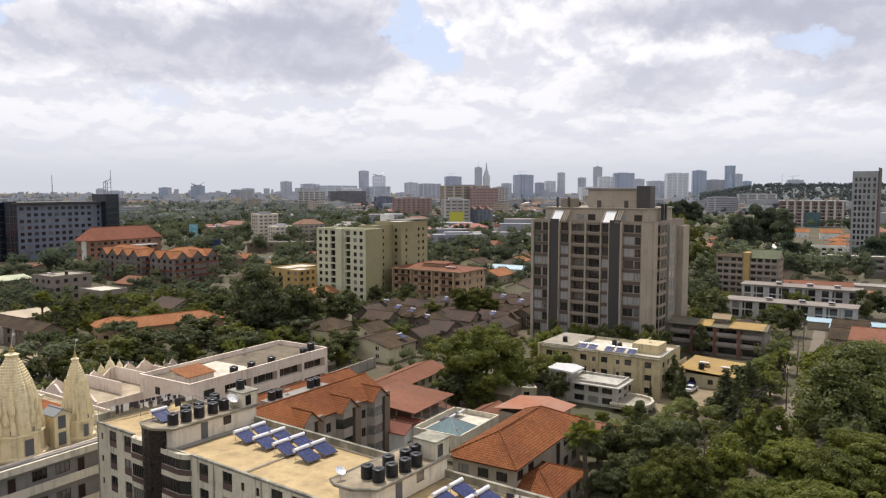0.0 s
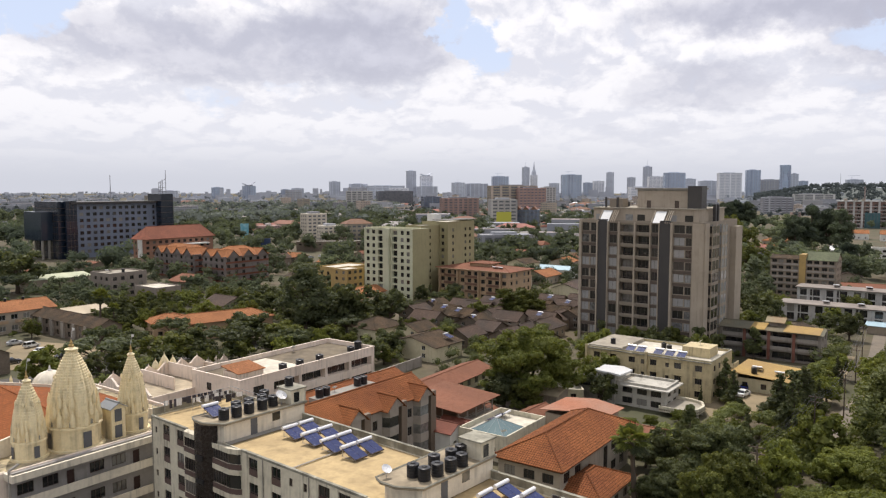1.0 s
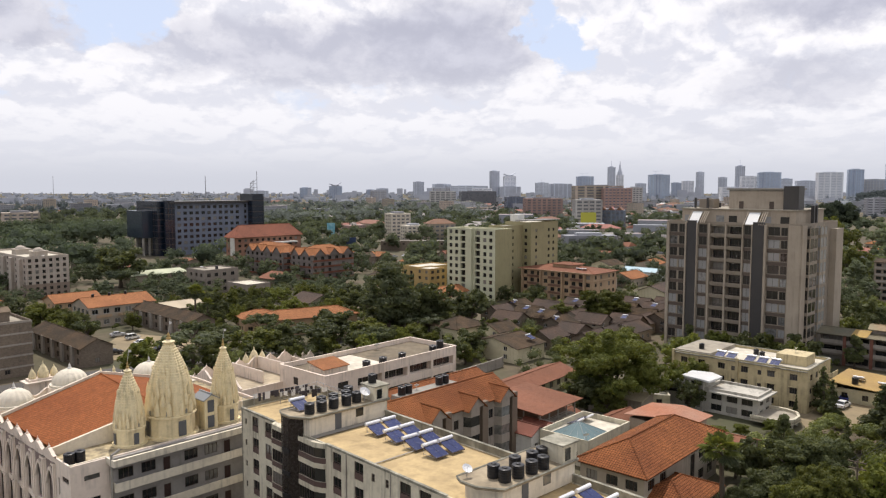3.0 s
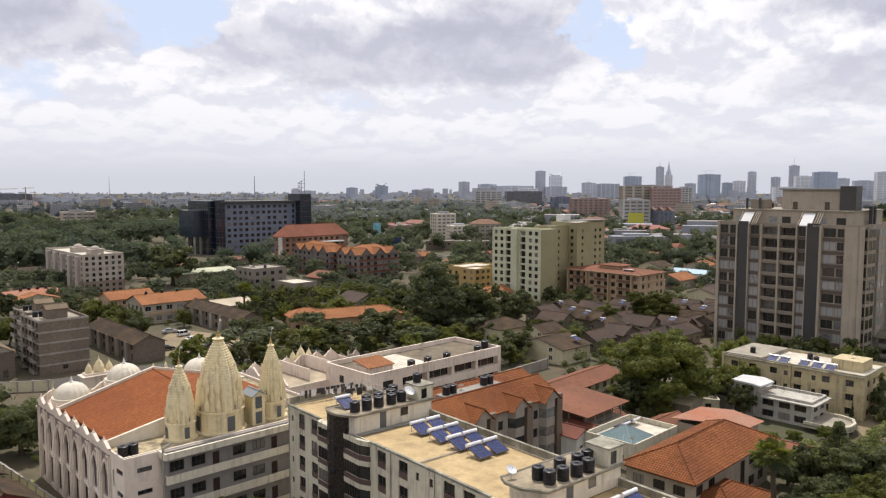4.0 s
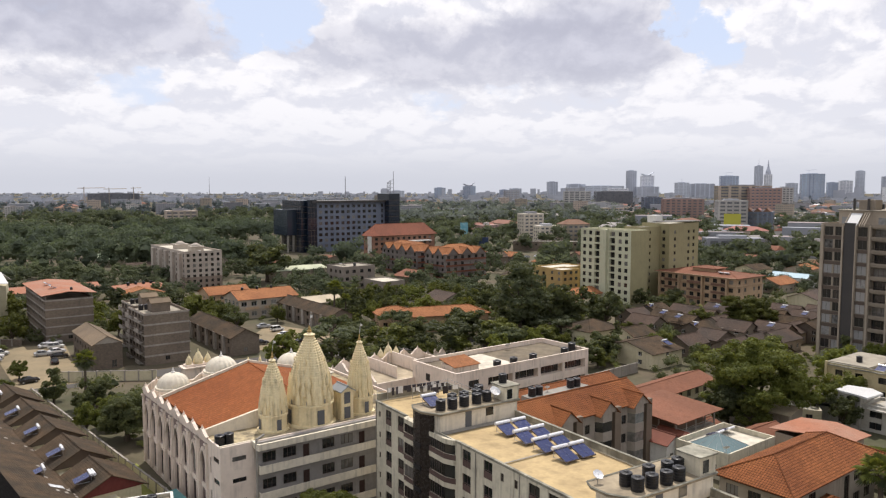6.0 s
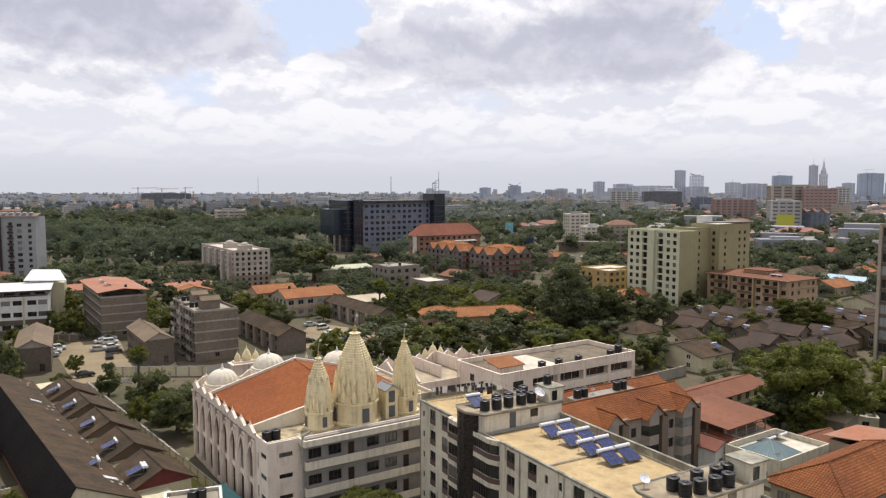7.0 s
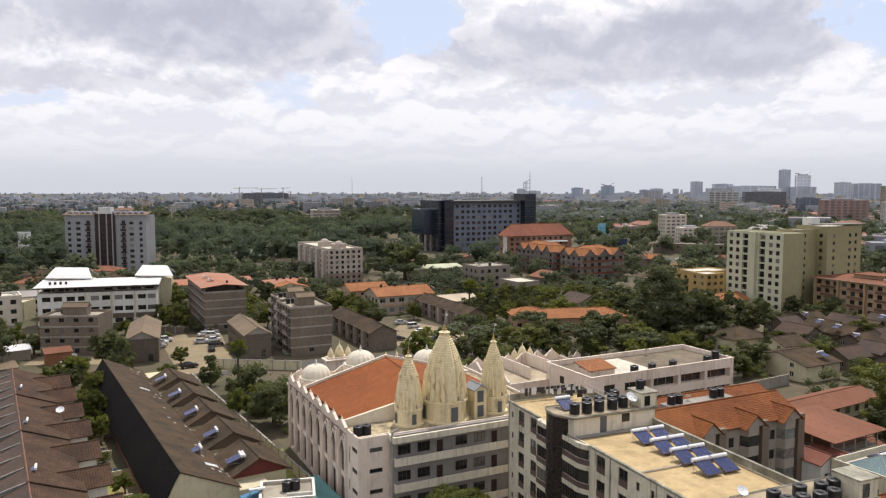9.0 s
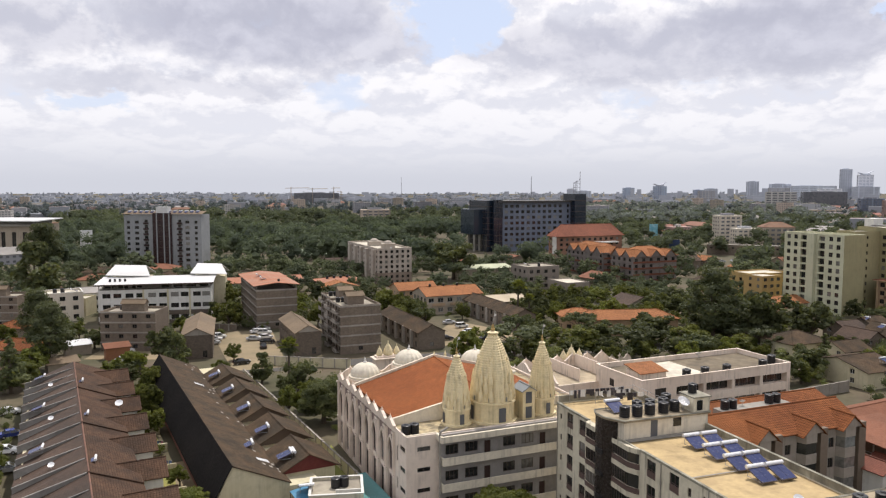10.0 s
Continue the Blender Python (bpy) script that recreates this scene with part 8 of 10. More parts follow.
def alley_gardens():
    """Small lawns, hedges and washing in the yards between the two terraces."""
    rnd = random.Random(14)
    q = pose(-148.0, 102.0, 0, 0, 0, -28.0)
    for k in range(6):
        x = 14.0 + 10.6 * k
        ms = Mesh()
        p = [q @ Vector((x + a, b, 0.07)) for a, b in ((0, -8.4), (5.2, -8.4), (5.6, -5.0), (0.2, -5.0))]
        ms.slab([tuple(v) for v in p], 0.1)
        tagged(part("lawn", ms, GRASS), "small back-garden lawn between terraces", "ground", kind="structure")
    root = thing("garden_wall", "low rendered wall dividing back gardens", "wall", -148.0, 102.0, -28.0)
    for k in range(7):
        ms = Mesh()
        ms.box(12.0 + 10.6 * k, -8.8, 0, 12.2 + 10.6 * k, -4.2, 1.5)
        part("wall_panel", ms, CREAM2, root)
    ms = Mesh()
    ms.box(4.0, -9.0, 0, 76.0, -8.8, 1.2)
    part("wall_panel", ms, CREAM2, root)
    for k in range(4):
        laundry(root, 20.4 + 10.6 * k, -8.0, 22.0 + 10.6 * k, -4.8, 0.1, 8, 30 + k, [CLOTH_W, CLOTH_D, CLOTH_P, CLOTH_B])


def brown_cluster():
    """Brown-roofed maisonettes in the middle of the view."""
    rnd = random.Random(11)
    for i in range(4):
        for j in range(8):
            x = -34 + 10.6 * j + 5.6 * i
            y = 219 + 3.2 * j + 12.5 * i - 3 * (j % 2)
            if i == 0 and j < 3 or i == 1 and j == 0 or math.hypot(x - 10.5, y - 250) < 9 or x > 44 and y < 246:
                continue
            g = gable_house("brown-tiled maisonette with dark stone walls", x, y, 57 + rnd.uniform(-3, 3), 8.0, 9.6, 4.0, 2.3, TILE_D if (i + j) % 3 else TILE_B, (STONE_D, TAUPE, STONE)[(i + j) % 3], "y" if j % 3 else "x", group="brown maisonettes")
            if (i + j) % 2:
                on(g, solar_heater, 1.5, 5.0, 5.4, 180, 0.9)
    hip_house("house with weathered brown hipped roof", -33.0, 212.0, 57, 13.0, 11.0, 4.6, 2.4, TILE_B, CREAM2, 1)
    gable_house("house with brown gabled roof", -20.5, 209.5, 57, 9.0, 8.0, 4.8, 1.8, TILE_B, CREAM2, "x")
    q = gable_house("pale house with a blank gable wall and solar heater", -14.0, 191.0, 57, 12.0, 16.0, 4.2, 2.0, TILE_B, CREAM2, "x", pitch=7)
    on(q, solar_heater, 7.5, 3.0, 5.2, -90)
    # orange-roofed school houses by the road
    hip_house("long orange-tiled house beside the road", -92.0, 212.0, 40, 30.0, 10.0, 5.2, 2.2, TILE_O2, PEACH, 1)
    hip_house("orange-tiled wing of a house beside the road", -101.0, 216.0, 40, 12.0, 9.0, 4.8, 2.0, TILE_O2, PEACH, 1)
    gable_house("dark-roofed house among trees", -92.0, 250.0, 57, 12.0, 12.0, 5.0, 2.4, TILE_D, TAUPE_L, "y")
    for x, y, w, d in ((30, 262, 12, 10), (46, 250, 11, 10), (24, 238, 12, 9), (18, 222, 10, 9), (38, 226, 11, 9)):
        gable_house("dark-roofed bungalow beside the tower", x, y, 57, w, d, 3.6, 2.0, TILE_D, TAUPE_L, "x", group="bungalows", floors=1)
    for x, y in ((6, 208), (12, 217), (1, 219), (15, 204), (-6, 209)):
        gable_house("dark-roofed bungalow beside the tower", x, y, 57, 9, 7.5, 3.4, 2.0, TILE_D, STONE, "y" if x % 2 else "x", group="bungalows", floors=1)
    for x, y, rz, w, d in ((113, 196, 57, 11, 9), (121, 210, 57, 10, 9), (104, 178, 57, 10, 8)):
        gable_house("brown-roofed two-storey house by the lane", x, y, rz, w, d, 5.0, 2.0, TILE_B, TAUPE_L, "y", group="lane houses")
    q = thing("apartment_block", "pink flats with red roof canopy among trees", "apartment block", 104.0, 150.0, 57)
    shell(q, 16.0, 18.0, 13.0, PINK, rows([2, 6, 10], [1, 4.2, 7.4, 10.4], 1.5, 1.4), rows([2, 6, 10, 14], [1, 4.2, 7.4, 10.4], 1.5, 1.4), roof=False)
    gable(q, 16.0, 18.0, 13.0, 1.5, IRON_R, PINK, "y", 0.8)
    for x, y, w, m_ in ((140, 225, 26, IRON_B), (128, 222, 10, IRON_B), (175, 300, 34, mat("rusty_sheet", (0.33, 0.16, 0.08), (0.25, 0.15, 0.09), stain=0.4)), (195, 318, 20, CONC)):
        q = thing("low_shed", "long low shed under weathered iron sheets", "shed", x - w * 0.84, y + w * 0.54, -33)
        shell(q, w, 6.0, 2.8, TAUPE_L, (), (), roof=False)
        gable(q, w, 6.0, 2.8, 0.7, m_, TAUPE_L, "x", 0.5)
    hip_house("long house under an orange tile roof beyond the trees", 214.0, 600.0, -33, 32.0, 12.0, 4.0, 2.4, TILE_O2, TAUPE_L, 1)
    gable_house("white house with a blue gable", 215.0, 430.0, 57, 12.0, 14.0, 5.0, 2.6, F_ROOFG, WHITE, "x")
    for x, y in ((300, 560), (330, 600), (280, 520)):
        hip_house("white house with orange tile roof", x, y, 40, 14.0, 12.0, 5.0, 2.6, TILE_O2, WHITE, 1, group="orange-roofed houses")
    q = thing("warehouse", "long dark stone warehouse with clerestory strip", "warehouse", 262.0, 395.0, 140)
    shell(q, 14.0, 46.0, 6.5, STONE_D, (), (), parapet=0.4)
    q = thing("low_shed", "shop row under a pale blue and white sheet roof", "shop", 39.0, 372.0, 57)
    shell(q, 10.0, 18.0, 4.6, WHITE, (), rows([1, 5, 9, 13], [0.5], 2.5, 2.2), roof=False)
    gable(q, 10.0, 18.0, 4.6, 1.4, IRON_B, WHITE, "y", 0.5)



def left_houses():
    """Bungalows and terraces among trees beyond the row of brown roofs."""
    rnd = random.Random(8)
    for x, y, rz, w, d, kind in ((-210, 92, 30, 15, 9, 2), (-234, 106, 30, 15, 9, 2), (-240, 112, 30, 12, 10, 0), (-215, 76, 30, 14, 9, 1), (-248, 90, 35, 14, 10, 0), (-275, 150, 35, 14, 10, 1), (-255, 165, 40, 16, 10, 1), (-290, 172, 40, 16, 10, 0),
                              (-318, 150, 35, 18, 10, 1), (-330, 185, 40, 16, 11, 0), (-345, 165, 35, 16, 11, 1), (-300, 190, 35, 20, 10, 0), (-360, 205, 40, 18, 12, 1), (-345, 225, 40, 20, 12, 0), (-315, 215, 40, 22, 12, 1), (-188, 78, 30, 9, 7, 1)):
        h = rnd.uniform(2.9, 4.2)
        hip_house(("bungalow under a red-brown iron roof among trees", "bungalow under a brown tile roof among trees", "bungalow under a clay tile roof among trees")[kind], x, y, rz, w, d, h, 2.2, (IRON_R, TILE_B, TILE_O)[kind], (CREAM2, TAUPE_L, TAUPE_L)[kind], 1, group="bungalows among trees")


def right_houses():
    """Roofs, villas and flats among trees behind the white ranges."""
    for lab, x, y, w, d, h, rise, roof_m, wall_m in (("long bungalow under an orange tile roof", 178, 530, 27, 10, 4.0, 2.0, TILE_O2, TAUPE_L), ("white villa under an orange tile roof", 310, 676, 20, 11, 5.5, 2.8, TILE_O2, WHITE), ("white gabled villa under an orange roof", 330, 652, 17, 11, 6.0, 3.0, TILE_O2, WHITE), ("long shed under rusty brown sheets", 150, 326, 27, 9, 3.6, 1.2, IRON_R, TAUPE), ("small pale blue house under a white sheet roof", 222, 500, 13, 9, 5.0, 2.2, IRON_W, F_PALE)):
        gable_house(lab, x, y, face_rz(x, y, 2), w, d, h, rise, roof_m, wall_m, "x", group="houses beyond the office ranges", floors=1, pitch=4.5)
    q = thing("villa", "white flat-roofed villa with a band of windows", "house", 244, 492, face_rz(254, 492, 4))
    shell(q, 20.0, 10.0, 7.0, WHITE, rows(steps(1.5, 4, 4.6), [1.0, 4.2], 2.6, 1.5), (), parapet=0.6, deck_m=DECK_G)
    q = thing("apartment_block", "low grey flats with long dark window bands", "apartment block", 198.0, 384.0, face_rz(211, 377, 3))
    shell(q, 27.0, 11.0, 10.8, mat("dull_grey_flats_render", (0.20, 0.19, 0.175), (0.16, 0.15, 0.14), stain=0.3, streak=0.3), rows(steps(0.8, 5, 5.2), [1.2, 4.4, 7.7], 4.4, 1.4), (), parapet=0.5, deck_m=DECK_W)
    for z in (3.4, 6.7):
        balustrade(q, "R", 0.4, z, 26.0, BAND, 0.6, 0.3)


def left_court():
    """White flats, a villa and sheds between the bungalows and the stone flats."""
    q = thing("apartment_block", "small white flats with a flat roof and black tanks", "apartment block", -251.5, 129.5, face_rz(-245, 134, 4))
    shell(q, 12.5, 11.0, 10.0, F_CREAM, rows([1.4, 5.2, 9.2], [0.9, 4.0, 7.2], 1.7, 1.5), rows([2, 6], [0.9, 4.0, 7.2], 1.5, 1.5), parapet=0.5, deck_m=DECK_W, cope=WHITE)
    on(q, water_tank, 4.0, 4.0, 9.6)
    on(q, water_tank, 6.4, 4.4, 9.6)
    on(q, solar_heater, 9.0, 4.0, 9.6)
    q = thing("house", "pale grey villa under a low grey sheet roof", "house", -266.0, 144.0, face_rz(-262, 146, 2))
    shell(q, 21.0, 10.0, 7.0, WHITE, rows(steps(1.2, 4, 5.0), [1.0, 4.2], 1.8, 1.4), (), roof=False)
    hip(q, 21.0, 10.0, 7.0, 1.6, F_ROOFG, 0.5)
    q = thing("house", "low white flat-roofed house", "house", -296.0, 128.0, face_rz(-285, 136, 2))
    shell(q, 20.0, 9.0, 5.8, WHITE, rows(steps(1.5, 4, 4.8), [1.0], 2.2, 1.5), (), parapet=0.5, deck_m=DECK_G)
    for lab, x, y, w, d, h, m_, wm in (("lean-to shed with a white sheet roof", -197.0, 107.0, 6.5, 4.0, 2.8, IRON_W, TAUPE), ("low shed with a tan sheet roof", -180.5, 93.5, 7.0, 4.5, 2.6, FIBRE, TAUPE), ("small shed with an orange-brown wall", -183.5, 110.5, 6.0, 3.5, 3.2, IRON_R, mat("orange_brown_wall", (0.34, 0.15, 0.075), stain=0.3))):
        q = thing("low_shed", lab, "shed", x, y, face_rz(x, y, 8))
        shell(q, w, d, h, wm, (), (), roof=False)
        ms = Mesh()
        ms.slab([(-0.4, -0.4, h + 0.1), (w + 0.4, -0.4, h + 0.1), (w + 0.4, d + 0.4, h + 0.9), (-0.4, d + 0.4, h + 0.9)], 0.1)
        part("roof", ms, m_, q)


def infill():
    """Low houses in the gaps between the larger blocks."""
    rnd = random.Random(17)
    n = 0
    for k in range(900):
        a, D = radians(rnd.uniform(-30, 44)), rnd.uniform(205, 470)
        x, y = -D * math.sin(a), D * math.cos(a)
        w, d = rnd.uniform(10, 17), rnd.uniform(8, 12)
        p = Vector((x, y, 0))
        near = False
        for inv, fw, fd in FOOT:
            q = inv @ p
            if -15 < q.x < fw + 11 and -15 < q.y < fd + 11:
                near = True
                break
        if near or abs(math.degrees(a) - 40) < 3:
            continue
        kind = rnd.choice((0, 0, 1, 2, 3))
        m_ = (TILE_D, TILE_B, TILE_O2, IRON_R)[kind]
        gable_house(("house under a dark tile roof among trees", "house under a brown tile roof among trees", "house under an orange tile roof among trees", "house under a red iron sheet roof among trees")[kind], x, y, 57 + rnd.choice((0, 0, 8, -8)), w, d, rnd.uniform(3.0, 5.2), rnd.uniform(1.6, 2.4), m_, rnd.choice((TAUPE_L, TAUPE, CREAM2, STONE)), rnd.choice("xy"), group="infill houses", floors=1)
        n += 1
        if n >= 44:
            break


mid_blocks()
left_quarter()
alley_gardens()
brown_cluster()
left_houses()
right_houses()
left_court()
infill()


# ---- city in the distance ----
def band_tower(name, label, x, y, w, h, style, turn=8.0, d=None, floor=3.6, cat="tower", group="", top="", hazy=False):
    """A far tower: dark window core, proud floor bands and piers, roof plant."""
    d = d or w * 0.8
    wall, piers = {"grey": (F_GREY, 5), "pale": (F_PALE, 4), "blue": (F_BLUE, 6), "beige": (F_BEIGE, 5), "pink": (F_PINK, 7), "dark": (F_DARK, 4), "cream": (F_CREAM, 4)}[style]
    dark, plant = F_DARK, F_GREY
    # hazy swaps in paints paled and blued to stand for distance haze
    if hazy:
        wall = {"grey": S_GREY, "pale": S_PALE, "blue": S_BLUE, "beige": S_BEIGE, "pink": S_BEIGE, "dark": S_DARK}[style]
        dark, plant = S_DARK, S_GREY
    r = thing(name, label, cat, x, y, face_rz(x, y, turn), group=group)
    a, b = -w / 2, w / 2
    ms = Mesh()
    ms.box(a, 0, 0, b, d, h)
    part("window_core", ms, dark, r)
    ms = Mesh()
    n = max(2, int(h / floor))
    s = h / n
    for k in range(n + 1):
        z = s * k
        ms.box(a - 0.35, -0.35, z - s * 0.28, b + 0.35, d, min(z + s * 0.28, h + 0.8))
    part("cladding", ms, wall, r)
    for k in range(piers + 1):
        x0 = a - 0.5 + (w - 0.6) * k / piers
        ms = Mesh()
        ms.box(x0, -0.6, 0, x0 + w * 0.045 + 0.6, -0.02, h + 0.6)
        part("pier", ms, wall, r)
    ms = Mesh()
    for k in range(4):
        y0 = d * k / 3.4
        ms.box(a - 0.6, y0, 0, a - 0.02, y0 + d * 0.08, h + 0.5)
    part("side_pier", ms, wall, r)
    ms = Mesh()
    ms.box(a * 0.55, d * 0.2, h, b * 0.45, d * 0.7, h + max(2.5, h * 0.035))
    part("roof_plant", ms, plant, r)
    if top == "mast":
        ms = Mesh()
        ms.tube((0, d / 2, h), (0, d / 2, h * 1.25), 1.0, 0.25)
        part("mast", ms, plant, r)
    elif top == "crane":
        ms = Mesh()
        ms.tube((a * 0.3, d / 2, h), (a * 0.3, d / 2, h + 15), 0.7)
        ms.tube((a * 0.3 - 12, d / 2, h + 14), (a * 0.3 + 26, d / 2, h + 15.5), 0.6)
        part("tower_crane", ms, plant, r)
    elif top == "wing":
        ms = Mesh()
        ms.slab([(a, -1, h + 10), (0, -1, h + 2), (0, d, h + 2), (a, d, h + 10)], 2)
        ms.slab([(0, -1, h + 2), (b, -1, h + 16), (b, d, h + 16), (0, d, h + 2)], 2)
        ms.box(a * 0.6, 2, h, b * 0.6, d - 2, h + 5)
        part("roof_wing", ms, plant, r)
    elif top == "spire":
        ms = Mesh()
        ms.ring([(w * 0.4, h), (w * 0.36, h + 14), (w * 0.16, h + 30), (0.4, h + 66)], 0, d / 2, 8)
        part("spire", ms, plant, r)
    elif top == "flare":
        ms = Mesh()
        ms.ring([(w * 0.5, 0), (w * 0.5, h * 0.55), (w * 0.42, h * 0.75), (w * 0.58, h * 0.95), (w * 0.6, h * 1.02), (w * 0.5, h * 1.03)], 0, d / 2, 16)
        part("round_shaft", ms, S_BLUE, r)
    return r


def sky(x, y, w, h, style="grey", top="", turn=8.0, label=""):
    lab = label or {"grey": "grey concrete office tower in the hazy city centre", "pale": "pale rendered tower in the hazy city centre", "blue": "blue glass office tower in the hazy city centre", "beige": "beige tower in the hazy city centre", "dark": "dark glass tower in the hazy city centre", "pink": "pinkish tower in the hazy city centre"}[style]
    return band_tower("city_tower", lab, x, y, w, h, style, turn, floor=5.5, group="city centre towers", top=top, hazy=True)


def striped_flats():
    """Brown flats in a white frame, with a tall teal glass entrance."""
    q = thing("apartment_block", "brown and white striped flats with a teal glass front", "apartment block", 391.0, 868.0, face_rz(425, 850, 4))
    w, d, h = 68.0, 16.0, 29.0
    zs = [1.2 + 3.9 * k for k in range(7)]
    us = steps(3.0, 8, 8.2)
    # brown render and teal glass are lightened to include distance haze
    shell(q, w, d, h, mat("hazy_red_brown_render", (0.20, 0.125, 0.105), (0.17, 0.11, 0.09), stain=0.2), rows(us, zs, 3.4, 1.9), (), parapet=0.6, deck_m=F_ROOFG, frame_m=F_PALE)
    for u in us:
        ms = Mesh()
        ms.box(u + 4.1, -0.9, 0, u + 6.2, -0.02, h + 0.6)
        part("pier", ms, F_PALE, q, "white full-height pier")
    for z in zs:
        ms = Mesh()
        ms.box(0.3, -0.7, z - 0.9, w - 0.3, -0.02, z - 0.3)
        part("balcony_slab", ms, F_PALE, q)
    ms = Mesh()
    ms.box(-1.0, -1.4, h + 0.6, w + 1.0, d + 0.5, h + 1.3)
    part("roof_frame", ms, F_PALE, q)
    ms = Mesh()
    ms.box(27.0, -4.0, 0, 42.0, -0.95, 17.0)
    gl = part("glass_front", ms, mat("hazy_teal_glass", (0.055, 0.13, 0.14), (0.045, 0.10, 0.115), rough=0.3, stain=0.1), q, "teal glass entrance front")
    ms = Mesh()
    for x in steps(30.0, 4, 3.0):
        ms.box(x, -4.1, 0, x + 0.3, -4.0, 17.0)
    part("mullions", ms, F_DARK, gl)
    for x in (6.0, 16.0, 24.0, 47.0, 58.0):
        ms = Mesh()
        ms.box(x, 3.0, h + 1.3, x + 3.5, 6.0, h + 3.6)
        part("roof_hut", ms, F_BEIGE, q)
    s_ = thing("lattice_mast", "red and white lattice mast behind flats", "antenna mast", 432.0, 894.0, 10)
    for x, y in ((0, 0), (2.6, 0), (1.3, 2.2)):
        ms = Mesh()
        ms.tube((x, y, 0), (1.3 + 0.2 * (x - 1.3), 0.7, 46.0), 0.4, 0.25, 4)
        part("mast_leg", ms, F_PINK, s_)
    ms = Mesh()
    for k in range(9):
        ms.tube((0.1, 0, 5.0 * k), (2.4, 0.1, 5.0 * k + 4), 0.2, n=4)
    part("bracing", ms, F_PALE, s_)


sky(-345, 3282, 39, 114)
sky(-279, 3288, 50, 92, "pale", "wing")
sky(-273, 3239, 85, 46, "grey")
sky(-130, 3097, 49, 62, "grey", "mast")
sky(-58, 3199, 92, 58, "grey")
sky(46, 3300, 67, 90, "blue", "crane")
sky(171, 3596, 32, 137, "grey", "mast")
sky(210, 3594, 30, 100, "pale", "spire")
sky(280, 3288, 40, 60, "grey")
sky(322, 2983, 72, 92, "blue", "crane")
sky(436, 3372, 38, 63, "blue")
sky(497, 3465, 47, 71, "pale")
sky(563, 3556, 32, 112, "grey")
sky(658, 3539, 34, 88, "grey")
sky(749, 3623, 38, 140, "grey", "mast")
sky(704, 3224, 64, 88, "pale")
sky(729, 3013, 75, 100, "blue")
sky(836, 3192, 42, 78, "grey")
sky(826, 2884, 69, 67, "grey")
sky(866, 2768, 76, 95, "pale")
sky(972, 2838, 47, 106, "blue")
sky(1061, 2913, 66, 72, "pink")
sky(1074, 2801, 33, 122, "blue", "flare")
sky(1102, 2790, 25, 92, "grey")
sky(1167, 2872, 30, 66, "blue")
sky(1278, 2714, 50, 70, "grey", "crane")
sky(-1043, 2813, 40, 42, "blue")
sky(-901, 2756, 44, 48, "blue", "wing")
sky(-634, 3034, 40, 66, "grey")
sky(-522, 2954, 66, 56, "grey")
sky(-404, 2872, 139, 49, "grey")
sky(-880, 3180, 35, 33, "blue")
sky(-830, 3194, 47, 38, "grey")
sky(-480, 2700, 60, 42, "beige")
sky(-310, 2550, 60, 40, "pale")
sky(90, 2600, 60, 50, "grey")
sky(520, 2600, 80, 44, "pale")
sky(620, 2500, 60, 40, "beige")
sky(-690, 2600, 50, 32, "beige")
sky(-1180, 2700, 50, 30, "grey")
block = band_tower
block("office_block", "white office block with dark ribbon windows", -274, 1526, 48, 36, "pale", -25, 26, 4.2, "office block")
block("office_block", "white low office wing", -227, 1367, 38, 15, "pale", -20, 14, 4.2, "office block")
tagged(block("office_block", "dark green glass office block with flat roof", -221, 1736, 79, 35, "dark", 10, 40, 5.0, "office block"))
block("office_block", "white-framed blue glass office block", -99, 1286, 30, 28, "blue", 15, 20, 4.0, "office block")
block("office_block", "long pink brick office block with rows of windows", -42, 1057, 50, 29, "pink", 12, 24, 3.4, "office block")
block("office_block", "tall brown and cream office block with round bays", 41, 1306, 80, 47, "beige", 15, 30, 4.4, "office block")
block("office_block", "tall brown glass office wing", 72, 1290, 46, 43, "pink", 15, 20, 4.4, "office block")
block("office_block", "white office tower with small windows", 103, 1310, 22, 44, "pale", 15, 20, 3.6, "office block")
block("office_block", "cream office block beside a hoarding", 16, 845, 29, 31, "pale", 15, 16, 3.6, "office block")
q = block("office_block", "blue glass shopping block with red gabled roof", 41, 857, 28, 19, "blue", -8, 18, 4.0, "shopping block")
for k in range(3):
    gable(q, 8.5, 18, 19.5, 4.0, F_ROOF, F_ROOF, "y", 0.3, "gable_roof", -13.5 + 9 * k, 0)
block("apartment_block", "cream flats with balconies", -153, 652, 19, 21.5, "cream", 30, 12, 3.0, "apartment block")
block("apartment_block", "white lower flats with balconies", -134, 630, 18, 12, "cream", 30, 12, 3.0, "apartment block")
q = block("apartment_block", "grey-beige flats under a red tile roof", -111, 628, 23, 14, "beige", 20, 14, 3.2, "apartment block")
hip(q, 23.0, 14.0, 14.6, 4.0, F_ROOF, 0.8, -11.5, 0.0)
q = thing("warehouse", "long grey stone warehouse with a flat roof", "warehouse", -137.5, 522, 12)
shell(q, 47.0, 11.0, 7.0, STONE, rows(steps(2.0, 10, 4.6), [4.2], 1.6, 1.2), (), parapet=0.4)
block("apartment_block", "brown concrete flats far behind the woods", -493, 599, 29, 22, "beige", 5, 14, 3.0, "apartment block")
block("apartment_block", "small white flats behind the woods", -433, 639, 16, 12, "pale", 5, 10, 3.0, "apartment block")
block("apartment_block", "grey concrete frame under construction", 483, 1289, 46, 27, "grey", 10, 24, 3.6, "apartment block")
block("hotel", "white hotel with low domed roofs", 818, 1950, 92, 26, "pale", 5, 30, 4.0, "hotel")
striped_flats()
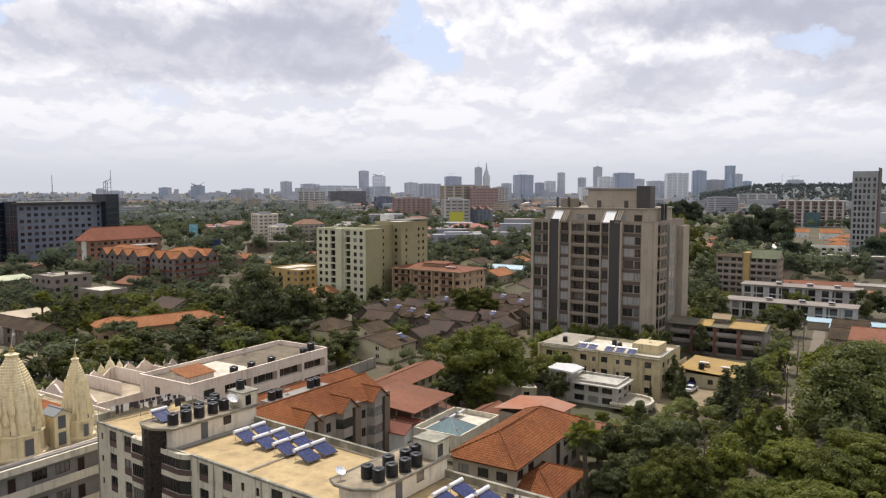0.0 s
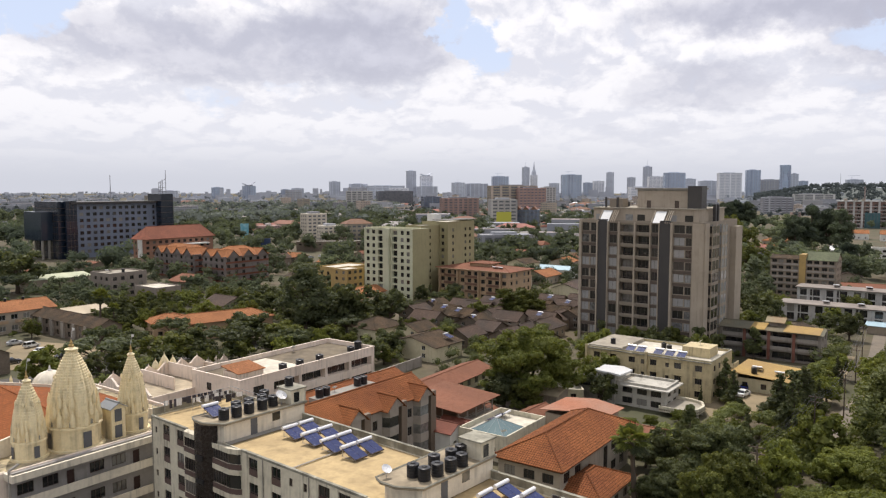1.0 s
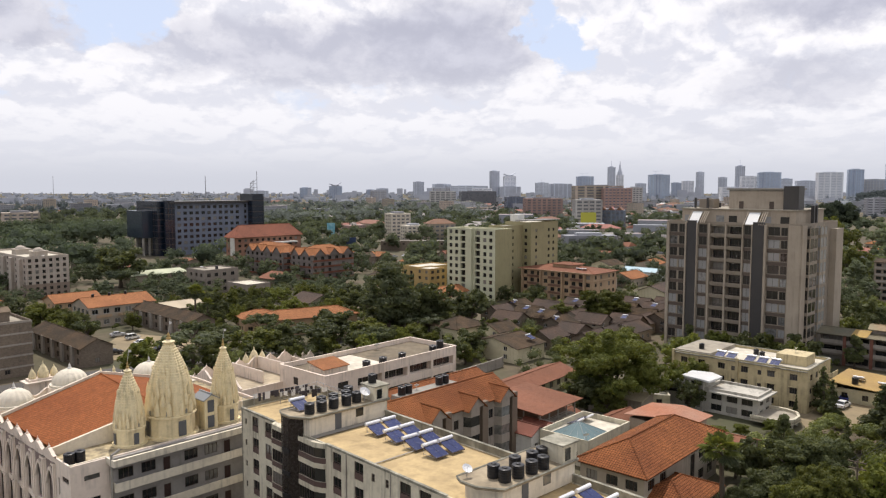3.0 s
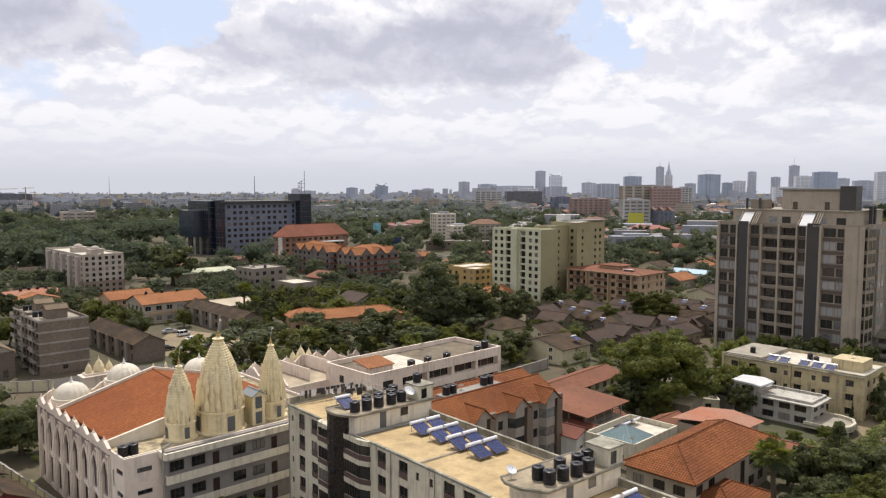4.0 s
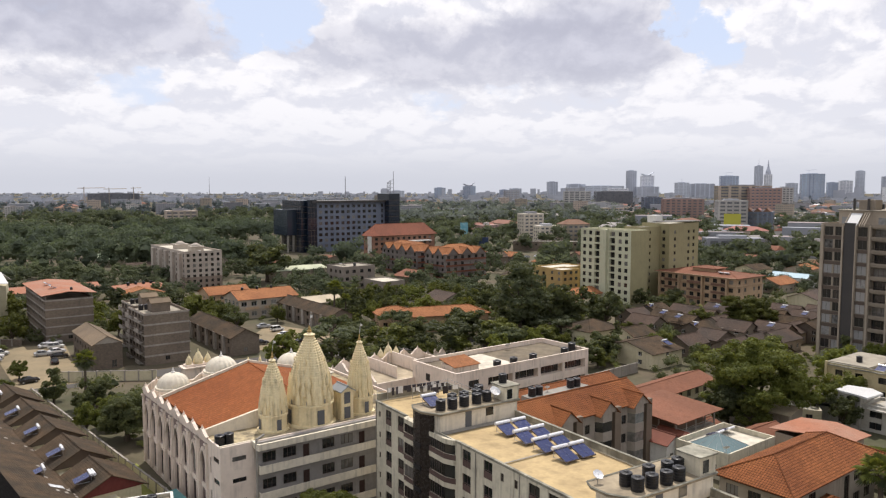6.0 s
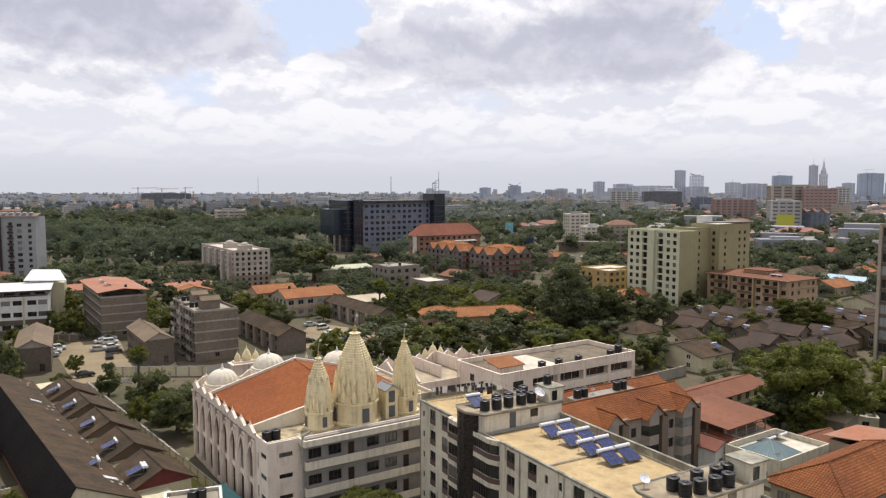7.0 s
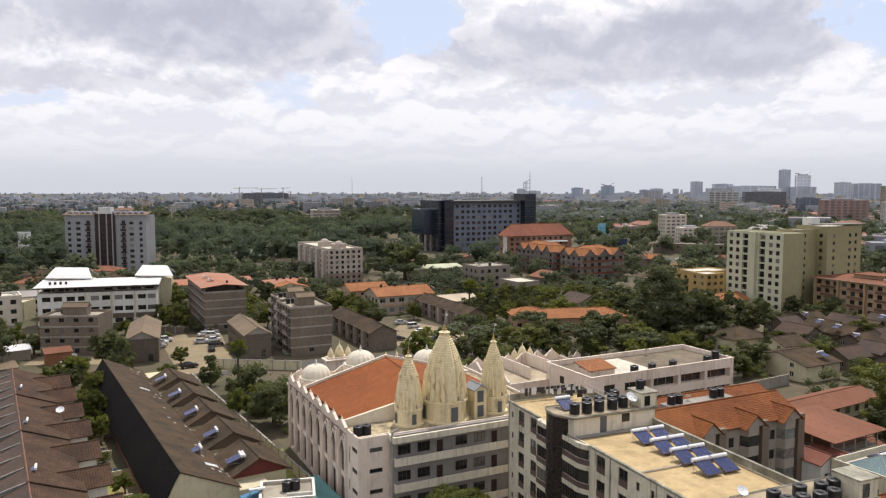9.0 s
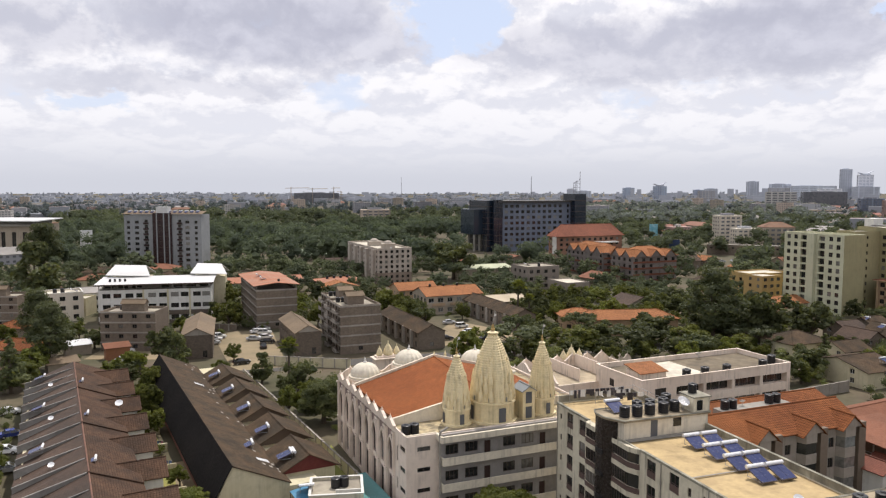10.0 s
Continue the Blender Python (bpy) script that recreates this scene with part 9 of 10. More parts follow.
block("office_block", "grey shop and office block with flat roof", 12, 517, 35, 12, "grey", 15, 14, 3.2, "office block")
block("apartment_block", "pale red-roofed row of flats", -151, 1208, 40, 12, "beige", 10, 14, 3.2, "apartment block")
q = block("construction_site", "dark concrete frame of an unfinished building", -1319, 1368, 106, 30, "dark", 0, 40, 4.0, "building site")
for k, (cx, cz) in enumerate(((-60, 46), (-8, 44), (44, 46), (62, 36))):
    c = thing("tower_crane", "yellow tower crane at a building site", "crane", -1319 + cx * 0.75, 1368 + cx * 0.68, 40 + 35 * k, group="tower cranes")
    ms = Mesh()
    ms.tube((0, 0, 0), (0, 0, cz), 1.0, n=4)
    part("mast", ms, F_BEIGE, c)
    ms = Mesh()
    ms.tube((-14, 0, cz - 3), (44, 0, cz - 2), 0.7, n=4)
    part("jib", ms, F_BEIGE, c)
for x, y, w, z0, z1, m_, lab in ((15, 804, 16, 3, 19, YELLOW, "large plain yellow hoarding"), (-216, 645, 7.0, 0.5, 13.5, SKYB, "sky blue roadside hoarding panel"), (-152, 497, 6.6, 0.5, 11, NAVY, "dark blue back of a hoarding panel"), (-497, 288, 8, 2, 16, TANKW, "white back of a roadside hoarding")):
    s = thing("hoarding", lab, "billboard", x, y, face_rz(x, y, 6), group="hoardings")
    ms = Mesh()
    ms.box(-w / 2, 0, z0, w / 2, 0.5, z1)
    part("board", ms, m_, s)
    ms = Mesh()
    ms.box(-0.4, 0.1, 0, 0.4, 0.45, z0)
    part("post", ms, STEEL, s)
for x, y, h in ((-470, 900, 60), (-1150, 1500, 70), (1200, 2650, 90)):
    s = thing("radio_mast", "thin guyed steel radio mast", "radio mast", x, y, group="radio masts")
    ms = Mesh()
    ms.tube((0, 0, 0), (0, 0, h), 0.9, 0.4, 4)
    part("mast", ms, F_GREY, s)

# small blocks and houses spread over the plain
FAR_KEEP = [(-266, 458, 90), (-213, 437, 70), (-126, 346, 40), (14, 760, 34), (41, 857, 36), (-42, 1000, 50), (-123, 470, 40), (-203, 606, 20), (-192, 572, 20), (-147, 480, 14), (-154, 630, 30), (-125, 560, 36)]


def small_block(w, d, h, wall, roof_m, pitched, name="town_house"):
    ms = Mesh()
    ms.box(0, 0, 0, w, d, h)
    n = max(1, int(h / 3))
    for k in range(n):
        z = 1.0 + 3.0 * k
        for j in range(int(w / 3.5)):
            ms.box(0.9 + 3.5 * j, -0.05, z, 2.6 + 3.5 * j, 0.02, z + 1.3, 1)
        for j in range(int(d / 3.5)):
            ms.box(-0.05, 0.9 + 3.5 * j, z, 0.02, 2.6 + 3.5 * j, z + 1.3, 1)
    rf = Mesh()
    if pitched:
        o = 0.6
        e, t = h, h + d * 0.22
        rf.slab([(-o, -o, e), (w + o, -o, e), (w - d * 0.4, d / 2, t), (d * 0.4, d / 2, t)], 0.15)
        rf.slab([(w + o, -o, e), (w + o, d + o, e), (w - d * 0.4, d / 2, t)], 0.15)
        rf.slab([(w + o, d + o, e), (-o, d + o, e), (d * 0.4, d / 2, t), (w - d * 0.4, d / 2, t)], 0.15)
        rf.slab([(-o, d + o, e), (-o, -o, e), (d * 0.4, d / 2, t)], 0.15)
    else:
        rf.box(-0.2, -0.2, h, w + 0.2, d + 0.2, h + 0.5)
        rf.box(w * 0.3, d * 0.3, h + 0.5, w * 0.55, d * 0.6, h + 2.4)
    return ms.data("wall", [wall, F_DARK]), rf.data("roof", roof_m)


def spread_town():
    rnd = random.Random(21)
    kinds = []
    for w, d, h, wl, rm, p in ((14, 11, 6, F_BEIGE, F_ROOF, True), (18, 12, 5, F_PALE, F_ROOF, True), (22, 12, 12, F_BEIGE, F_ROOFG, False), (26, 14, 15, F_PALE, F_ROOFG, False), (30, 14, 18, F_GREY, F_ROOFG, False),
                               (16, 12, 9, F_PINK, F_ROOFG, False), (34, 16, 8, F_BEIGE, F_ROOF, True), (40, 18, 6, F_GREY, F_ROOFG, True), (12, 10, 4, F_BEIGE, F_ROOF, True), (20, 14, 22, F_BEIGE, F_ROOFG, False)):
        kinds.append((small_block(w, d, h, wl, rm, p), w, d, h, p, rm))
    count = 0
    for k in range(2200):
        a = rnd.uniform(-34, 68)
        u = rnd.random()
        D = 430 + 1900 * u ** 1.3
        if 28 < a < 62 and (D < 1150 or rnd.random() < 0.5):
            continue
        if 8 < a < 30 and 520 < D < 950 and rnd.random() < 0.75:
            continue
        if a < -14 and rnd.random() < 0.6:
            continue
        x, y = -D * math.sin(radians(a)), D * math.cos(radians(a))
        if any(math.hypot(x - p, y - q) < s for p, q, s in FAR_KEEP):
            continue
        (me_w, me_r), w, d, h, pit, rm = rnd.choice(kinds)
        if D < 1100 and h > 8 or 9 < a < 30 and D > 850 and rnd.random() < 0.5:
            continue
        FAR_KEEP.append((x, y, max(w, d) * 0.9))
        r = thing("town_house", "far town house under a clay roof" if rm is F_ROOF else "far flat-roofed town block", "town house", x, y, 57 + rnd.choice((0, 90, 0, 20, -15)), group="far town houses")
        tagged(r, "far rendered town house under a clay tile roof" if rm is F_ROOF else "far rendered town block with a grey roof")
        part("wall", me_w, None, r)
        part("roof", me_r, None, r)
        count += 1
        if count > 200:
            break
    # the rest, too small to tell apart
    ms = Mesh()
    for k in range(2100):
        a = rnd.uniform(-36, 70)
        D = 620 + 4200 * rnd.random()
        if 27 < a < 62 and D < 1500 or 8 < a < 27 and 600 < D < 900 or a < -14 and D < 900 or 8 < a < 30 and 850 < D < 1800 and k % 3 or any((-D * math.sin(radians(a)) - p) ** 2 + (D * math.cos(radians(a)) - q_) ** 2 < (s_ + 12) ** 2 for p, q_, s_ in FAR_KEEP):
            continue
        x, y = -D * math.sin(radians(a)), D * math.cos(radians(a))
        w, d, h = rnd.uniform(10, 45), rnd.uniform(10, 25), rnd.choice((4, 6, 6, 9, 12, 15)) * rnd.uniform(0.8, 1.2)
        if D > 2400 and -25 < a < 25 and rnd.random() < 0.25:
            h *= rnd.uniform(1.5, 3)
        ca, sa = math.cos(radians(face_rz(x, y) + rnd.uniform(-25, 25))), math.sin(radians(face_rz(x, y)))
        i = len(ms.v)
        ms.box(0, 0, 0, w, d, h, rnd.choice((0, 0, 0, 1, 2, 3)), False)
        ms.m[-5] = rnd.choice((4, 4, 5, 5))
        # walls past 2200 m turn to a paler blue-grey standing for haze
        if D > 2200:
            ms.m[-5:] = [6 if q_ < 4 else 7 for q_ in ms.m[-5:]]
        ms.v[i:] = [(x + p[0] * ca - p[1] * sa, y + p[0] * sa + p[1] * ca, p[2]) for p in ms.v[i:]]
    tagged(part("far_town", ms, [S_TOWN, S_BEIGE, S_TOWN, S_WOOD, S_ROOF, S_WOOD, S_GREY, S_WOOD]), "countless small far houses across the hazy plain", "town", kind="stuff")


spread_town()


def middle_town():
    """Low closely built streets before the city centre, too many to tell apart."""
    rnd = random.Random(77)
    ms = Mesh()
    for k in range(520):
        a, D = rnd.uniform(-15, 20), 500 + 1300 * rnd.random() ** 0.8
        x, y = -D * math.sin(radians(a)), D * math.cos(radians(a))
        if a > 8 and (D > 760 or rnd.random() < 0.5) or any((x - p) ** 2 + (y - q) ** 2 < (s_ * 0.8 + 6) ** 2 for p, q, s_ in FAR_KEEP):
            continue
        w, d, h = rnd.uniform(9, 26), rnd.uniform(8, 15), rnd.choice((3.5, 4.5, 6, 6.5, 9))
        t = radians(57 + rnd.choice((0, 90, 12, -20)))
        ca, sa = math.cos(t), math.sin(t)
        i = len(ms.v)
        ms.box(0, 0, 0, w, d, h, rnd.choice((0, 0, 1, 2, 3)), False)
        for z in [1.0 + 3.0 * n for n in range(int(h / 3))]:
            for u in range(int(w / 4)):
                ms.box(1.0 + 4 * u, -0.05, z, 2.8 + 4 * u, 0.0, z + 1.3, 4, False)
        rm = rnd.choice((5, 5, 6, 7, 7, 8))
        if h < 7:
            up = h + d * rnd.uniform(0.14, 0.26)
            ms.poly([(-0.5, -0.5, h), (w + 0.5, -0.5, h), (w - 1, d / 2, up), (1, d / 2, up)], rm)
            ms.poly([(w + 0.5, d + 0.5, h), (-0.5, d + 0.5, h), (1, d / 2, up), (w - 1, d / 2, up)], rm)
            ms.poly([(-0.5, d + 0.5, h), (-0.5, -0.5, h), (1, d / 2, up)], rm)
            ms.poly([(w + 0.5, -0.5, h), (w + 0.5, d + 0.5, h), (w - 1, d / 2, up)], rm)
        else:
            ms.box(w * 0.3, d * 0.3, h, w * 0.5, d * 0.6, h + 2.2, 1)
        ms.v[i:] = [(x + p[0] * ca - p[1] * sa, y + p[0] * sa + p[1] * ca, p[2]) for p in ms.v[i:]]
    tagged(part("middle_town", ms, [F_BEIGE, F_PALE, F_PINK, F_GREY, F_DARK, F_ROOF, IRON_R, F_ROOFG, IRON_W]), "close rows of low houses and shops under mixed roofs", "town", kind="stuff")


middle_town()


# ---- trees ----
def ico_data():
    bm = bmesh.new()
    bmesh.ops.create_icosphere(bm, subdivisions=1, radius=1.0)
    v = np.array([p.co[:] for p in bm.verts])
    f = [tuple(q.index for q in t.verts) for t in bm.faces]
    bm.free()
    bm = bmesh.new()
    bmesh.ops.create_icosphere(bm, subdivisions=2, radius=1.0)
    v2 = np.array([p.co[:] for p in bm.verts])
    f2 = [tuple(q.index for q in t.verts) for t in bm.faces]
    bm.free()
    return (v, np.array(f)), (v2, np.array(f2))


ICO = ico_data()


OCTA = (np.array([(1, 0, 0), (-1, 0, 0), (0, 1, 0), (0, -1, 0), (0, 0, 1), (0, 0, -1)], float), np.array([(4, 0, 2), (4, 2, 1), (4, 1, 3), (4, 3, 0), (5, 2, 0), (5, 1, 2), (5, 3, 1), (5, 0, 3)]))


def crown_data(name, clumps, leaves, size, leaf_m, seed, fine=False, core=0.74):
    """A crown: rough dark clumps, each clothed in many small leaf sprays."""
    rs = np.random.RandomState(seed)
    V, Fq, Ft = [], [], []
    n = 0
    small = size < 0 or leaves <= 36
    iv, jf = OCTA if small else ICO[1] if fine else ICO[0]
    core *= 1.15 if small and size > 0 else 1.0
    tri = []
    for cx, cy, cz, r in [c[:4] for c in clumps]:
        s = rs.uniform(0.68, 1.16, (len(iv), 1))
        v = iv * s * r * core * np.array([1, 1, 0.85]) + (cx, cy, cz)
        V.append(v)
        tri.append(jf + n)
        n += len(v)
    quads = []
    leafy = [c[:4] for c in clumps if len(c) == 4 or leaves > 50]
    mean_r = np.mean([c[3] for c in clumps if len(c) == 4])
    for cx, cy, cz, r in leafy:
        k = int(leaves * (r / mean_r) ** 2) if size > 0 else leaves
        d = rs.normal(size=(k, 3))
        d /= np.linalg.norm(d, axis=1)[:, None]
        d[:, 2] = np.where(d[:, 2] < -0.5, -d[:, 2], d[:, 2])
        c = d * (r * rs.uniform(0.78, 1.12, (k, 1))) * np.array([1, 1, 0.85]) + (cx, cy, cz)
        nn = d + rs.normal(size=(k, 3)) * (0.3 if size < 0 else 0.45)
        nn /= np.linalg.norm(nn, axis=1)[:, None]
        t = np.cross(nn, rs.normal(size=(k, 3)))
        t /= np.linalg.norm(t, axis=1)[:, None]
        b = np.cross(nn, t)
        a = (size if size > 0 else -size * r) * rs.uniform(0.6, 1.3, (k, 1))
        q = np.stack([c - t * a, c - b * a * 0.55 + nn * a * 0.15, c + t * a, c + b * a * 0.55 + nn * a * 0.1], 1)
        V.append(q.reshape(-1, 3))
        quads.append(np.arange(n, n + 4 * k).reshape(-1, 4))
        n += 4 * k
    V = np.concatenate(V)
    tri, quads = np.concatenate(tri), np.concatenate(quads)
    me = bpy.data.meshes.new(name)
    me.vertices.add(len(V))
    me.vertices.foreach_set("co", V.ravel())
    nl = tri.size + quads.size
    me.loops.add(nl)
    me.loops.foreach_set("vertex_index", np.concatenate([tri.ravel(), quads.ravel()]))
    me.polygons.add(len(tri) + len(quads))
    st = np.concatenate([np.arange(len(tri)) * 3, tri.size + np.arange(len(quads)) * 4])
    me.polygons.foreach_set("loop_start", st)
    me.update(calc_edges=True)
    me.polygons.foreach_set("use_smooth", np.zeros(len(tri) + len(quads), bool))
    me.materials.append(leaf_m)
    return me


def clump_set(kind, seed, k):
    """Clumps of a crown for a tree about 10 m high."""
    rnd = random.Random(seed)
    out = []
    # boughs: each carries its own cushion of clumps
    boughs = []
    n_b = max(6, min(13, k // 6))
    for i in range(n_b):
        a = 2.4 * i + rnd.uniform(-0.5, 0.5)
        z = 2.4 + 5.3 * (i + 0.5) / n_b + rnd.uniform(-0.5, 0.5)
        rr = 3.1 * math.sqrt(max(0.04, 1 - ((z - 4.3) / 4.4) ** 2)) * rnd.uniform(0.65, 1.12)
        boughs.append((rr * math.cos(a), rr * math.sin(a), z, rnd.uniform(1.3, 2.1)))
    boughs.append((0.2, -0.3, 7.4, 1.9))
    if kind == "broad":
        out += [(x, y, z, r * 0.72, "inner") for x, y, z, r in boughs] + [(0, 0, 4.6, 1.7, "inner"), (0, 0, 6.4, 1.6, "inner")]
    for i in range(k):
        a = rnd.uniform(0, 2 * math.pi)
        if kind == "broad":
            bx, by, bz, br = boughs[i % len(boughs)]
            u = rnd.uniform(-0.45, 1.0)
            s = math.sqrt(1 - u * u) * br
            q = 3.0 / math.sqrt(k)
            out.append((bx + s * math.cos(a), by + s * math.sin(a), bz + br * u * 0.8, rnd.uniform(1.5, 2.6) * q))
        elif kind == "umbrella":
            rr = 5.6 * math.sqrt(rnd.random())
            out.append((rr * math.cos(a), rr * math.sin(a), 8.1 + rnd.uniform(-0.7, 0.7) - rr * 0.14, rnd.uniform(0.8, 1.4)))
        elif kind == "tall":
            z = rnd.random()
            rr = (1.0 + 2.0 * math.sin(math.pi * min(1, z * 1.1 + 0.1))) * math.sqrt(rnd.random())
            out.append((rr * math.cos(a), rr * math.sin(a), 2.6 + 6.9 * z, rnd.uniform(0.6, 1.15)))
        elif kind == "cone":
            z = (i + 0.5) / k
            rr = 1.75 * (1 - z) * math.sqrt(rnd.uniform(0.2, 1))
            out.append((rr * math.cos(a), rr * math.sin(a), 0.9 + 8.6 * z, 0.95 * (1 - z) + 0.25))
        elif kind == "bush":
            rr = 1.3 * math.sqrt(rnd.random())
            out.append((rr * math.cos(a), rr * math.sin(a), 0.7 + rnd.random(), rnd.uniform(0.6, 0.95)))
    return out


def trunk_mesh(kind, clumps, seed):
    rnd = random.Random(seed)
    ms = Mesh()
    fork = {"broad": 2.0, "umbrella": 4.6, "tall": 4.0, "cone": 8.5, "bush": 0.5}[kind]
    r0 = {"broad": 0.38, "umbrella": 0.3, "tall": 0.26, "cone": 0.2, "bush": 0.08}[kind]
    ms.tube((0, 0, -0.2), (0.05, 0.1, fork * 0.5), r0 * 1.25, r0, 8)
    ms.tube((0.05, 0.1, fork * 0.5), (0, 0, fork), r0, r0 * 0.7, 8)
    for c in rnd.sample(clumps, min(9, len(clumps))):
        mid = (c[0] * 0.45, c[1] * 0.45, fork + (c[2] - fork) * 0.55)
        ms.tube((0, 0, fork * 0.92), mid, r0 * 0.5, r0 * 0.3, 5)
        ms.tube(mid, c[:3], r0 * 0.3, r0 * 0.1, 5)
    return ms


def make_tree(kind, leaf_m, seed, k, leaves, size, label, fine=False, name="tree", core=0.74):
    t = thing(name, label, "tree", 0, 0)
    cl = clump_set(kind, seed, k)
    part("trunk", trunk_mesh(kind, cl, seed), BARK, t)
    part("crown", crown_data("crown", cl, leaves, size, leaf_m, seed, fine, core), None, t)
    return t


def make_palm(seed, label):
    rnd = random.Random(seed)
    t = thing("palm_tree", label, "palm tree", 0, 0)
    ms = Mesh()
    p = (0, 0, -0.2)
    for k in range(9):
        q = (0.05 * k * math.sin(seed), 0.03 * k, 8.4 * (k + 1) / 9)
        ms.tube(p, q, 0.3 - 0.012 * k, 0.27 - 0.012 * k, 8)
        p = q
    part("trunk", ms, BARK, t)
    top = Vector(p)
    # fans of narrow blades on short stalks, the lowest hanging
    for k in range(22):
        a = 2.4 * k
        lift = 1.25 - 2.1 * k / 22
        out = Vector((math.cos(a) * math.cos(lift), math.sin(a) * math.cos(lift), math.sin(lift)))
        side = Vector((-math.sin(a), math.cos(a), 0))
        hub = top + out * 1.05
        f = Mesh()
        f.tube(tuple(top), tuple(hub), 0.035, 0.025, 4)
        for i in range(17):
            b = (i - 8) * 0.235
            way = (out * math.cos(b) + side * math.sin(b)).normalized()
            over = side * math.cos(b) - out * math.sin(b)
            ln = 1.25 * (1 - 0.05 * abs(i - 8)) * rnd.uniform(0.9, 1.1)
            mid = hub + way * ln * 0.6 + Vector((0, 0, -0.05))
            tip = hub + way * ln - Vector((0, 0, 0.32))
            f.poly([tuple(hub), tuple(mid - over * 0.15), tuple(tip), tuple(mid + over * 0.15)])
        part("frond", f, LEAF_L if k < 15 else LEAF_G, t)
    return t


TREES = {
    "broad_near": make_tree("broad", LEAF, 1, 110, 100, 0.19, "large leafy garden tree with a dense dark crown"),
    "lush_near": make_tree("broad", LEAF_L, 2, 120, 110, 0.18, "lush bright green garden tree with a layered crown"),
    "dark_near": make_tree("broad", LEAF_D, 3, 110, 100, 0.19, "dark dense mango-like tree in a garden"),
    "broad_a": make_tree("broad", LEAF, 4, 48, 36, 0.38, "leafy street tree with a rounded uneven crown"),
    "broad_b": make_tree("broad", LEAF_L, 5, 46, 36, 0.38, "light green leafy tree with an uneven crown"),
    "broad_c": make_tree("broad", LEAF_D, 6, 50, 36, 0.38, "dark green leafy tree with a broad crown"),
    "umbrella": make_tree("umbrella", LEAF_G, 7, 26, 60, 0.42, "flat-topped acacia with a thin spreading crown"),
    "tall": make_tree("tall", LEAF_G, 8, 80, 90, 0.17, "tall feathery grey-green tree", core=0.6),
    "grand": make_tree("broad", LEAF_L, 21, 160, 110, 0.13, "very large spreading garden tree with a dense crown"),
    "tall_near": make_tree("tall", LEAF_M, 14, 90, 90, 0.15, "tall feathery grey-green tree beside the lane", core=0.55),
    "tall_d": make_tree("tall", LEAF_D, 9, 30, 60, 0.4, "tall dark slender tree", core=0.7),
    "far_broad": make_tree("broad", LEAF_W, 31, 50, 60, 0.3, "tall dark hazy tree with an uneven crown"),
    "far_tall": make_tree("tall", LEAF_W, 32, 44, 60, 0.3, "tall dark slender tree in the haze", core=0.7),
    "cone": make_tree("cone", LEAF_D, 10, 26, 60, 0.28, "dark pointed cypress tree", core=0.7),
    "bush": make_tree("bush", LEAF_M, 12, 9, 110, 0.14, "leafy garden shrub beside a wall", name="shrub"),
    "palm": make_palm(2, "tall fan-headed palm tree"),
}
USED, PLANTED = set(), []


def plant(kind, x, y, h, spread=1.0, seed=0.0):
    """A tree of that height; spread widens its crown."""
    PLANTED.append((kind, x, y, h, spread, seed))


def settle_trees(most=285):
    """The nearest trees and shrubs stand as things of their own; those further off are joined."""
    order = sorted(PLANTED, key=lambda p: math.hypot(p[1], p[2]) - (60 if p[3] > 12 else 0))
    count = {"tree": 0, "shrub": 0}
    rest = {}
    for p in order:
        k = "shrub" if p[0] == "bush" else "tree"
        count[k] += 1
        if p[0] == "palm" or p[3] >= 19 or count[k] <= (most if k == "tree" else 150) or p[0] not in USED:
            stand(*p)
        else:
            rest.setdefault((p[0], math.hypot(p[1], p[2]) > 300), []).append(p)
    for (kind, far), ps in rest.items():
        src = [o for o in TREES[kind].children if o.name.startswith("crown")][0].data
        co = np.empty(len(src.vertices) * 3)
        src.vertices.foreach_get("co", co)
        co = co.reshape(-1, 3)
        li = np.empty(len(src.loops), int)
        src.loops.foreach_get("vertex_index", li)
        st = np.empty(len(src.polygons), int)
        src.polygons.foreach_get("loop_start", st)
        # a sparser coat of leaves is enough further off
        n_t = int(np.sum(np.diff(st) == 3))
        lq = li[3 * n_t:].reshape(-1, 4)[:: (3 if far else 2)]
        li = np.concatenate([li[:3 * n_t], lq.ravel()])
        st = np.concatenate([np.arange(n_t) * 3, 3 * n_t + 4 * np.arange(len(lq))])
        V, Li, St = [], [], []
        for j, (_, x, y, h, spread, seed) in enumerate(ps):
            a, q = (x * 37 + y * 91 + seed), h / 10
            c, sn = math.cos(a), math.sin(a)
            V.append(np.stack([x + q * spread * (co[:, 0] * c - co[:, 1] * sn), y + q * spread * (co[:, 0] * sn + co[:, 1] * c), q * co[:, 2]], 1))
            Li.append(li + j * len(co))
            St.append(st + j * len(li))
        me = bpy.data.meshes.new("tree_belt")
        V, Li, St = np.concatenate(V), np.concatenate(Li), np.concatenate(St)
        me.vertices.add(len(V))
        me.vertices.foreach_set("co", V.ravel())
        me.loops.add(len(Li))
        me.loops.foreach_set("vertex_index", Li)
        me.polygons.add(len(St))
        me.polygons.foreach_set("loop_start", St)
        me.update(calc_edges=True)
        me.polygons.foreach_set("use_smooth", np.zeros(len(St), bool))
        # past 300 m the crowns take the greyer leaf that carries haze
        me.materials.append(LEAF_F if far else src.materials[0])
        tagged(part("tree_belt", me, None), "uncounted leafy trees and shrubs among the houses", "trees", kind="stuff")


